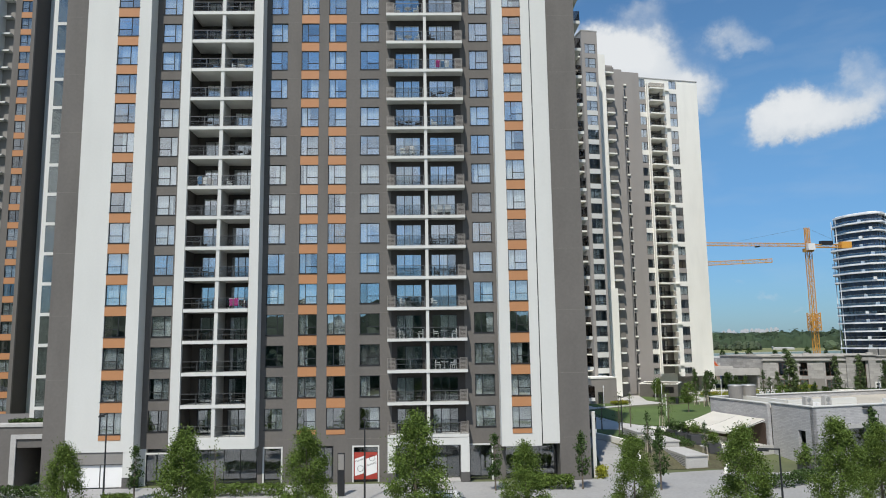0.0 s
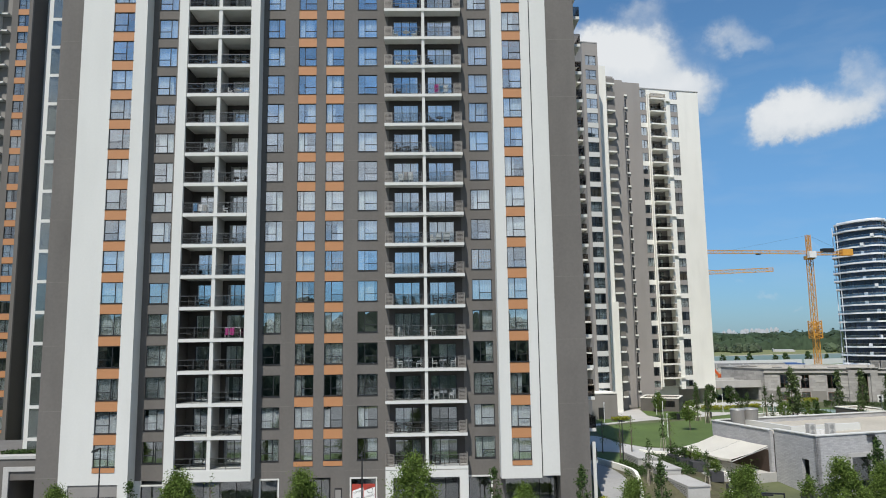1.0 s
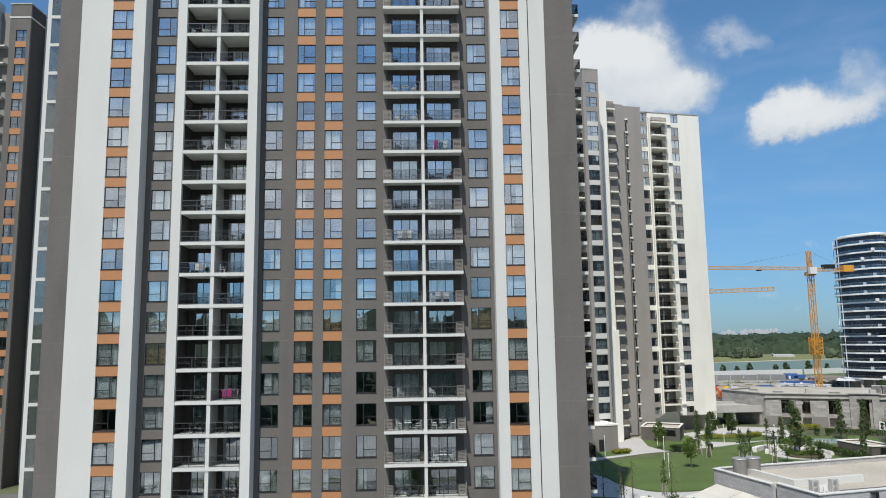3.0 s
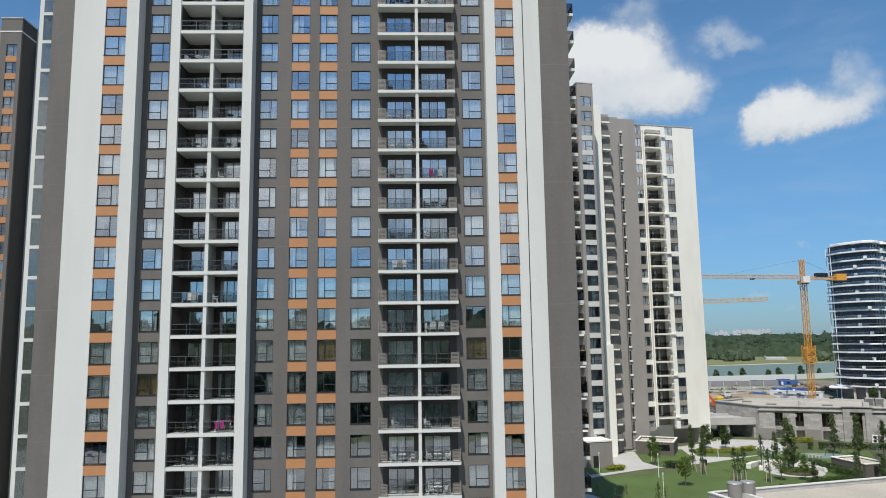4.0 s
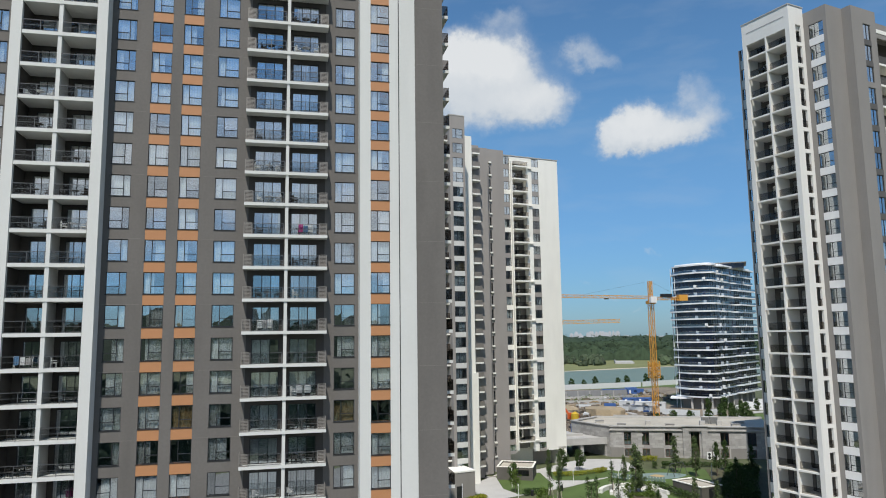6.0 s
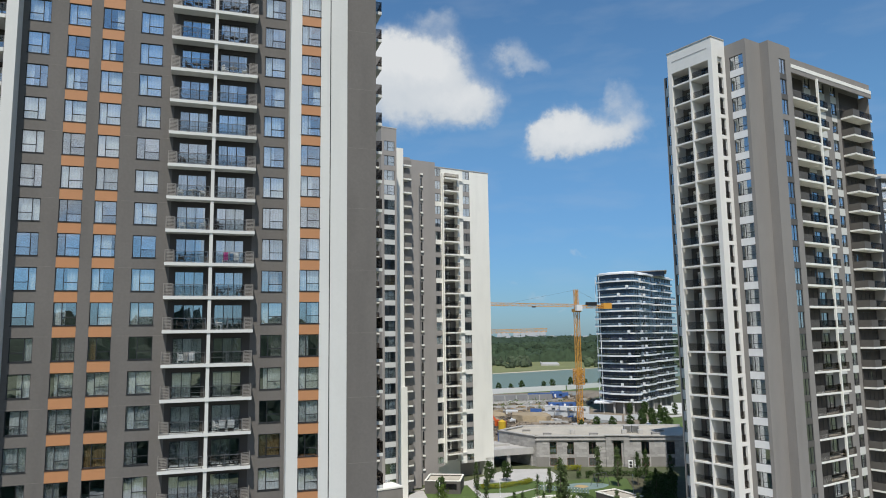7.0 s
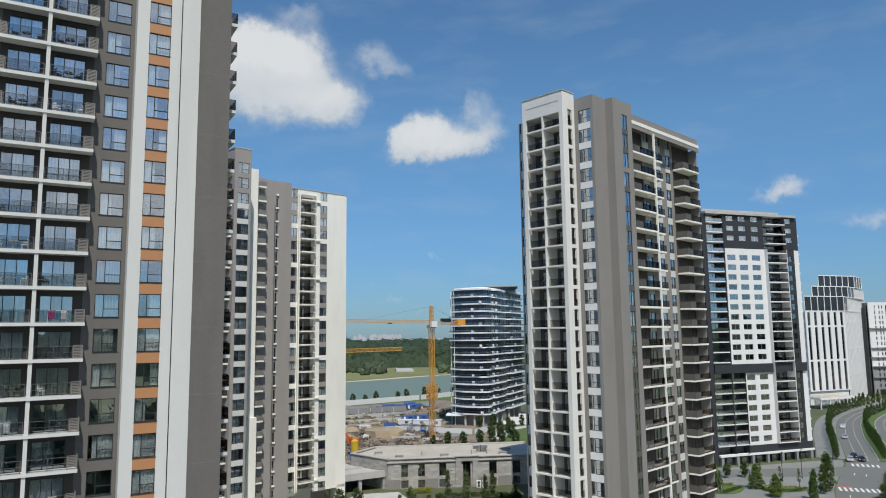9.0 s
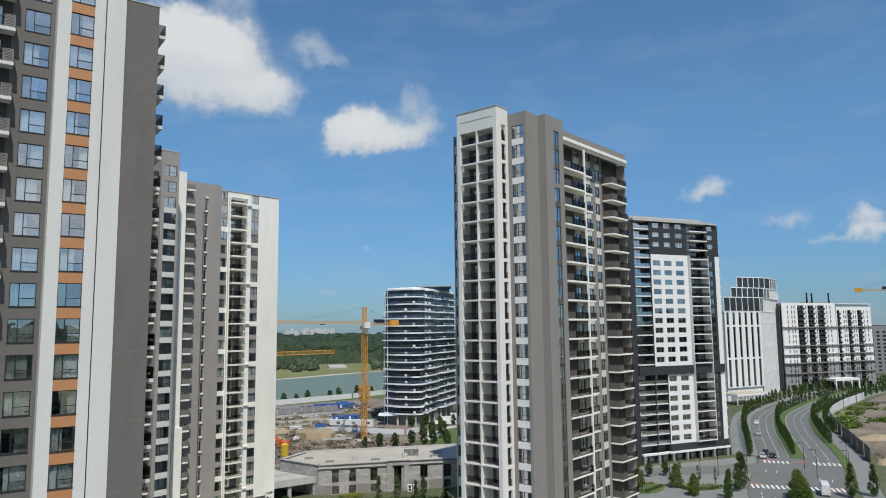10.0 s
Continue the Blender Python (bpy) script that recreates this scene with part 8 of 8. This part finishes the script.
# long vent boxes on the planted slope
for x, y, ln, z in ((26.2, 70.4, 5.4, -1.2), (25.4, 76.0, 4.6, -0.55), (24.4, 80.6, 4.2, -0.15)):
    v = thing("vent_box", "long low grey garage vent box with louvred sides", "vent", pose(x, y, z, 0, 0, 6), group="vent boxes")
    part("case", plate(0, ln, 0, 1.3, [(0.3 + 0.0, ln - 0.3, 0.25 + 0.16 * i, 0.33 + 0.16 * i) for i in range(6)], 0, 0.1), CONCRETE, v, m=pose(0, 0, 0, 0, 0, 90))
    part("case_end", boxes((-0.0, 2.2, 0.0, 0.1, 0, 1.3), (0, 2.2, ln - 0.1, ln, 0, 1.3), (2.1, 2.2, 0.1, ln - 0.1, 0, 1.3)), CONCRETE, v)
    part("core", boxes((0.12, 2.05, 0.15, ln - 0.15, 0, 1.1)), DARK_METAL, v)
    part("lid", boxes((-0.1, 2.3, -0.1, ln + 0.1, 1.3, 1.42)), CONCRETE, v)
bm = bmesh.new()
xs_, ys_ = spread(21.5, 32.5, 8), [70.3, 71, 72.5, 74, 75.5, 77, 78.5, 80, 82, 84.5, 88]
rows = [[bm.verts.new((x, y, level(x, y) + 0.06)) for x in xs_] for y in ys_]
for p, q in zip(rows, rows[1:]):
    for k in range(8):
        bm.faces.new((p[k], p[k + 1], q[k + 1], q[k]))
tagged(part("slope_bed", bm, BED, None), "dark planted slope round the vent boxes", "flower bed", kind="structure")
wall_line = smooth_line([(20.5, 85.0), (22.6, 78), (21.8, 71.5), (20.0, 66.5)], 6)


def low_wall(line, h, w, mat, label, name="garden_wall"):
    bm = bmesh.new()
    le, ri = shifted(line, -w / 2), shifted(line, w / 2)
    rows = []
    for (x0, y0), (x1, y1) in zip(le, ri):
        z = level((x0 + x1) / 2, (y0 + y1) / 2)
        rows.append([bm.verts.new(p) for p in ((x0, y0, z - 0.3), (x0, y0, z + h), (x1, y1, z + h), (x1, y1, z - 0.3))])
    for p, q in zip(rows, rows[1:]):
        for k in range(4):
            bm.faces.new((p[k], q[k], q[(k + 1) % 4], p[(k + 1) % 4]))
    bm.faces.new(rows[0])
    bm.faces.new(rows[-1][::-1])
    return tagged(part(name, bm, mat, None), label, "garden wall", kind="structure")


low_wall(wall_line, 0.7, 0.35, CREAM, "low curved cream garden wall beside the ramp")
low_wall(smooth_line([(27.6, 91), (30.4, 88.4), (32.6, 84.5), (33.4, 80), (32, 74), (29, 68)], 6), 0.55, 0.3, CREAM, "low curved cream wall round the planted slope")
ramp_line = smooth_line([(18.6, 86.5), (19.8, 80), (19.6, 73), (18.4, 65)], 8)
low_wall(ramp_line, 0.10, 3.2, PAVING, "pale paved ramp up to the courtyard", "ramp")
gate = thing("gate_pillar", "tall narrow white pillar at the tower's corner", "pillar", pose(16.3, 68.2, STREET))
part("shaft", boxes((0, 0.35, 0, 0.35, 0, 6.2)), WHITE, gate)
sheet("terrace", [(30.6, 75.4), (38.4, 77.2), (36.4, 85.4), (29.6, 83.6)], CONCRETE, 0.06, "pale terrace beside the pavilion", "terrace", 1.4)

# planters, trees and shrubs
POT = material("dark_planter", (0.06, 0.06, 0.065), 0.6, vary=0.1)
for x, y, s in ((30.0, 82.0, 1.0), (30.4, 79.0, 1.15), (31.0, 75.6, 1.1), (31.6, 72.4, 1.0), (29.9, 85.2, 0.9), (37.6, 69.4, 0.9), (39.4, 69.0, 0.8)):
    p = thing("planter", "dark square planter holding a clipped shrub", "planter", pose(x, y, level(x, y) + 0.05), group="planters")
    part("pot", boxes((-0.6 * s, 0.6 * s, -0.6 * s, 0.6 * s, 0, 0.9 * s)), POT, p)
    sp = [(wr.gauss(0, 0.3), wr.gauss(0, 0.3), 1.5 * s + wr.gauss(0, 0.3), 1.0) for _ in range(30)]
    v_, f_ = leaves(700, sp, 0.09, 0.16, 0.16, int(x * 10))
    put("shrub", leaf_mesh(v_, f_, TREE_GREENS[0 if s > 1 else 1]), p)
for kind, x, y, s in (("round", 42.0, 111.8, 1.25), ("round", 43.4, 130.2, 1.1), ("young", 47.9, 123.7, 1.15), ("young", 48.3, 120.3, 1.1), ("young", 51.4, 115.1, 1.1), ("young", 52.2, 113.4, 1.15), ("young", 49.3, 123.0, 1.0),
                      ("young", 50.9, 112.5, 1.0), ("young", 56.0, 113.0, 1.1), ("court", 63.6, 121.3, 1.6), ("court", 64.9, 122.2, 1.35), ("court", 67.5, 133.5, 0.9), ("court", 82.1, 138.8, 1.35), ("court", 83.7, 133.6, 1.4),
                      ("slim", 88, 132.7, 1.3), ("park", 60.0, 147.5, 0.66), ("park", 64.0, 147.4, 0.62), ("court", 68.0, 109.2, 0.95), ("court", 71.8, 108.5, 0.85), ("round", 62.5, 114.2, 1.1), ("round", 58.9, 114.9, 1.05), ("slim", 58.6, 104.5, 0.9),
                      ("bare", 24.2, 87.5, 1.1), ("bare", 26.8, 91.6, 1.0), ("bare", 30.6, 88.0, 1.1), ("young", 31.4, 93.0, 0.9), ("bare", 23.0, 91.5, 1.0), ("young", 23.5, 74, 0.9), ("young", 29.0, 72.5, 0.8),
                      ("round", 36.0, 66.5, 0.8), ("slim", 43.6, 67.6, 1.15), ("slim", 48.4, 68.4, 1.25), ("slim", 52, 70, 1.1), ("park", 46.0, 139.0, 0.55), ("court", 55.2, 143.2, 0.95), ("court", 56.6, 140.6, 0.9),
                      ("slim", 93, 137, 1.2), ("slim", 96.5, 133, 1.1), ("slim", 80.5, 114.5, 0.9), ("slim", 84, 120.5, 1.1), ("young", 60.5, 124.6, 1.2)):
    tree(kind, x, y, s, 0.06 if y > 78 else None)
hedge([(44.2, 127.6), (46.0, 127.9), (48.6, 127.5)], 1.5, 1.0, TREE_GREENS[1], "clipped dark bush beside the lawn", 0.08, 700)
hedge([(70.8, 127.0), (70.6, 121.0), (71.4, 114.0)], 1.8, 1.2, TREE_GREENS[1], "curved hedge round the ring bench", 0.08, 1800)
hedge([(56, 142.6), (60, 141.6), (66, 143.0), (68.6, 144.6)], 1.6, 0.8, TREE_GREENS[2], "yellow-green shrubs before the porch", 0.08, 1500)
hedge([(33.6, 126.2), (36.8, 127.4)], 1.6, 0.5, TREE_GREENS[2], "yellow-green ground cover at the tower", 0.12, 700, name="ground_cover")
hedge([(79.5, 153.6), (83.4, 153.2), (85.2, 151.8)], 1.8, 1.1, TREE_GREENS[2], "yellow-green shrubs before the clubhouse", 0.05, 900)
hedge([(84, 146.4), (96, 141)], 1.2, 0.9, TREE_GREENS[1], "dark hedge before the clubhouse", 0.05, 1500)
hedge([(61.5, 111.6), (65.4, 112.4), (69.2, 113.4)], 1.6, 0.7, TREE_GREENS[1], "low dark shrubs edging the round plaza", 0.06, 1000, name="shrubs")
# dark planting fills the tower's shadow, its colour deepening the shade
sheet("shrub_bed", [(77.5, 110.5), (84, 111), (90, 118), (100, 131), (99.5, 139.5), (90, 140), (85, 130), (79, 122)], BED, 0.12, "planted bed, dark to deepen the tower's shade", "flower bed")
hedge([(79.5, 113), (82.5, 118), (88, 125), (94, 133), (97.5, 137.5)], 6.5, 1.3, TREE_GREENS[1], "dense shrubbery, dark to deepen the tower's shade", 0.1, 3600, 0.16, name="shrubbery")
hedge([(80.0, 144.6), (80.8, 144.2)], 1.2, 1.3, TREE_GREENS[1], "ball-clipped dark shrub before the clubhouse", 0.06, 220, name="shrub")
hedge([(82.0, 144.0), (82.8, 143.7)], 1.2, 1.3, TREE_GREENS[1], "ball-clipped dark shrub before the clubhouse", 0.06, 220, name="shrub")
hedge([(62.6, 120.2), (67.0, 120.6)], 2.8, 0.4, TREE_GREENS[0], "low planting on the ring island", 0.35, 700, name="planting")
hedge([(55, 108), (58, 105), (61, 104)], 2.2, 0.8, TREE_GREENS[1], "low dark shrubs beside the lawn", 0.06, 900, name="shrubs")
hedge([(22.8, 76), (24.2, 84)], 2.4, 0.5, TREE_GREENS[1], "loose planting on the slope", None, 700, name="planting")
hedge([(28.6, 76), (29.4, 84), (27.6, 88)], 1.8, 0.6, TREE_GREENS[1], "loose planting on the slope", None, 900, name="planting")
hedge([(16.6, 66.6), (17.4, 69.0)], 0.9, 1.0, TREE_GREENS[2], "yellow-green shrub at the tower's corner", None, 300, name="shrub")
PLAY_TEAL = material("teal_play_surface", (0.19, 0.26, 0.245), 0.8, vary=0.1, scale=0.4)
PLAY_SAND = material("ochre_play_surface", (0.46, 0.33, 0.16), 0.8, vary=0.1, scale=0.4)
sheet("play_surface", smooth_line([(74, 139.4), (79, 139.6), (83, 136.4), (80, 133.8), (76, 133.6), (73, 136)], 4), PLAY_TEAL, 0.075, "teal rubber playground surface", "playground")
sheet("play_surface", smooth_line([(75, 137), (77, 138), (78, 136), (76, 135)], 4), PLAY_SAND, 0.105, "ochre rubber playground patch", "playground")
sw = thing("swing_frame", "grey steel playground swing frame", "swing", pose(79, 135.4, 0.07, 0, 0, 20))
for x in (0, 4):
    for k in (-1, 1):
        bm = bmesh.new()
        tube(bm, (x, k * 1.0, 0), (x, 0, 2.5), 0.06, 0.05)
        part("leg", bm, RAIL_METAL, sw)
bm = bmesh.new()
tube(bm, (0, 0, 2.5), (4, 0, 2.5), 0.06, 0.06)
part("beam", bm, RAIL_METAL, sw)
for x in (1.3, 2.7):
    part("seat", boxes((x - 0.25, x + 0.25, -0.12, 0.12, 0.5, 0.55), (x - 0.22, x - 0.2, -0.01, 0.01, 0.55, 2.45), (x + 0.2, x + 0.22, -0.01, 0.01, 0.55, 2.45)), TYRE, sw)
fence = thing("play_fence", "teal panel fence round the playground", "fence", pose(66.7, 137.1, 0.05, 0, 0, -43.5))
for i in range(18):
    put("panel", cached("picket", lambda: boxes((0, 0.42, 0, 0.05, 0.08, 1.1)), PLAY_TEAL), fence, pose(0.6 * i, 0, 0))
part("rail", boxes((0, 10.7, 0.05, 0.08, 0.85, 0.95)), PLASTIC_WHITE, fence)
part("rail", boxes((0, 10.7, 0.05, 0.08, 0.2, 0.3)), PLASTIC_WHITE, fence)
for x, y in ((52.3, 129.2), (45.6, 127.0)):
    b = thing("litter_bin", "dark steel litter bin beside the path", "litter bin", pose(x, y, 0.06), group="litter bins")
    bm = bmesh.new()
    tube(bm, (0, 0, 0), (0, 0, 0.9), 0.28, 0.3, 12)
    part("drum", bm, DARK_METAL, b)
    bm = bmesh.new()
    tube(bm, (0, 0, 0.9), (0, 0, 1.0), 0.33, 0.2, 12)
    part("lid", bm, DARK_METAL, b)
for x, y, h in ((40.2, 119.0, 3.6), (36.0, 104.6, 3.2), (44.2, 134.6, 3.4), (66, 133, 3.4), (31.5, 124, 3.2), (57, 134.6, 3.4), (83, 127, 3.4)):
    la = thing("garden_lamp", "slim white garden lamp post", "lamp post", pose(x, y, 0.05), group="garden lamps")
    bm = bmesh.new()
    tube(bm, (0, 0, 0), (0, 0, h), 0.06, 0.05)
    part("post", bm, PLASTIC_WHITE, la)
    bm = bmesh.new()
    tube(bm, (0, 0, h), (0, 0, h + 0.35), 0.09, 0.09, 10)
    part("head", bm, PLASTIC_WHITE, la)
for i, (x, y, w_) in enumerate(((82.6, 147.4, 0), (84.0, 146.8, 0))):
    ac = thing("wall_fan_unit", "white air-conditioning unit beside the clubhouse wall", "air conditioner", pose(97.2 + 1.3 * i, 150.2 - 0.6 * i, 0, 0, 0, -22.7), group="rooftop units")
    part("case", boxes((0, 1.1, 0, 0.5, 0.1, 1.8)), PLASTIC_WHITE, ac)
    part("foot_rail", boxes((0.1, 0.25, 0, 0.5, 0, 0.1), (0.85, 1.0, 0, 0.5, 0, 0.1)), DARK_METAL, ac)
    bm = bmesh.new()
    for z in (0.55, 1.3):
        tube(bm, (0.55, 0.0, z), (0.55, -0.03, z), 0.34, 0.32, 14)
    part("fan_grille", bm, DARK_METAL, ac)


# ---- things on the balconies ----
def chair(mat, label):
    c = thing("balcony_chair", label, "chair", pose(0, 0, 0), group="balcony chairs")
    part("seat", boxes((-0.25, 0.25, -0.25, 0.25, 0.40, 0.46)), mat, c)
    part("backrest", boxes((-0.25, 0.25, 0.2, 0.25, 0.46, 0.9)), mat, c)
    for x in (-0.22, 0.18):
        for y in (-0.22, 0.2):
            part("leg", boxes((x, x + 0.04, y, y + 0.04, 0, 0.40)), mat, c)
        part("armrest", boxes((x, x + 0.04, -0.2, 0.2, 0.62, 0.66)), mat, c)
    return c


def table(mat, label):
    t = thing("balcony_table", label, "table", pose(0, 0, 0), group="balcony tables")
    bm = bmesh.new()
    tube(bm, (0, 0, 0.68), (0, 0, 0.72), 0.38, 0.38, 16)
    part("tabletop", bm, mat, t)
    bm = bmesh.new()
    tube(bm, (0, 0, 0.03), (0, 0, 0.68), 0.04, 0.04)
    part("stem", bm, mat, t)
    bm = bmesh.new()
    tube(bm, (0, 0, 0), (0, 0, 0.03), 0.22, 0.2, 12)
    part("foot", bm, mat, t)
    return t


cw_, cd_ = chair(PLASTIC_WHITE, "white plastic balcony armchair"), chair(DARK_WICKER, "dark wicker balcony armchair")
tw_, td_ = table(PLASTIC_WHITE, "small round white balcony table"), table(DARK_WICKER, "small round dark balcony table")
first = {id(o): True for o in (cw_, cd_, tw_, td_)}
br = random.Random(12)


def place(ob, m):
    """Stands the first one in place, and copies of it after that."""
    if first.pop(id(ob), False):
        ob.matrix_world = m
        return ob
    return copy_thing(ob, m)


for k, z in enumerate(LV):
    for x0, x1, y, zf in ((-2.35, -0.05, 67.35, 0.14), (1.05, 3.15, 67.35, 0.14), (-22.45, -20.25, 67.6, 0.2), (-19.25, -17.05, 67.6, 0.2)):
        roll = br.random()
        if (k, x0 > -5) in ((3, True),):
            roll = 0.2
        if roll < 0.5:
            ch, tb = (cw_, tw_) if (k in (3, 4, 7) and x0 > -5) or br.random() < 0.2 else (cd_, td_)
            place(ch, pose(br.uniform(x0, x0 + 0.5), y + br.uniform(-0.1, 0.2), z + zf, 0, 0, br.uniform(60, 120)))
            if roll < 0.36:
                place(tb, pose((x0 + x1) / 2, y + br.uniform(-0.1, 0.1), z + zf))
                place(ch, pose(br.uniform(x1 - 0.4, x1), y + br.uniform(-0.1, 0.2), z + zf, 0, 0, br.uniform(-120, -60)))


def drying_rack(m, mats, label):
    r = thing("drying_rack", label, "drying rack", m, group="drying racks")
    bm = bmesh.new()
    for x in (0, 1.4):
        beam(bm, (x, -0.25, 0), (x, 0.25, 1.0), 0.03)
        beam(bm, (x, 0.25, 0), (x, -0.25, 1.0), 0.03)
    beam(bm, (0, -0.25, 1.0), (1.4, -0.25, 1.0), 0.03)
    beam(bm, (0, 0.25, 1.0), (1.4, 0.25, 1.0), 0.03)
    part("frame", bm, PLASTIC_WHITE, r)
    for i, mat in enumerate(mats):
        part("laundry", curtain_mesh(0.42, br.uniform(0.5, 0.8), i), mat, r, m=pose(0.04 + 0.46 * i, -0.28, 0.3))
    return r


drying_rack(pose(1.55, 67.3, LV[12] + 0.14), (PINK, TEAL, PLASTIC_WHITE), "drying rack with magenta and blue laundry on a balcony")
drying_rack(pose(-18.65, 67.3, LV[4] + 0.2), (PINK, PINK, DARK_WICKER), "drying rack with pink laundry in the loggia")
drying_rack(pose(-2.05, 67.3, LV[9] + 0.14), (PLASTIC_WHITE, CURTAIN_GREY, PLASTIC_WHITE), "drying rack with pale laundry on a balcony")
drying_rack(pose(-22.05, 67.3, LV[8] + 0.2), (TEAL, PLASTIC_WHITE, CURTAIN_GREY), "drying rack with pale laundry in the loggia")
for i in range(2):
    c = thing("cushion_chair", "white padded balcony chair with its back to the rail", "chair", pose(1.85 + 0.75 * i, 67.25, LV[7] + 0.14, 0, 0, 180), group="balcony chairs")
    bm = boxes((-0.3, 0.3, -0.3, 0.3, 0.3, 0.5), (-0.3, 0.3, 0.2, 0.35, 0.5, 1.0))
    bmesh.ops.bevel(bm, geom=bm.edges[:], offset=0.05, segments=2, affect="EDGES")
    part("cushion", bm, PLASTIC_WHITE, c)
    part("base", boxes((-0.25, 0.25, -0.25, 0.25, 0, 0.3)), DARK_WICKER, c)

hedge([(158.8, 115.4), (163, 114.4), (167.3, 108.8)], 0.8, 0.5, TREE_GREENS[2], "clipped yellow-green border of a flower bed", STREET + 0.15, 500, name="bed_border")
hedge([(158.8, 115.4), (157.6, 112.6), (162, 109), (167.3, 108.8)], 0.8, 0.5, TREE_GREENS[1], "clipped dark border of a flower bed", STREET + 0.15, 700, name="bed_border")
hedge([(139, 128), (147, 117), (155.4, 118.4)], 1.0, 0.6, TREE_GREENS[1], "clipped dark border of a flower bed", STREET + 0.15, 900, name="bed_border")
hedge([(156.4, 121.6), (147, 129.6)], 1.2, 0.5, TREE_GREENS[2], "clipped yellow-green border of a flower bed", STREET + 0.15, 600, name="bed_border")
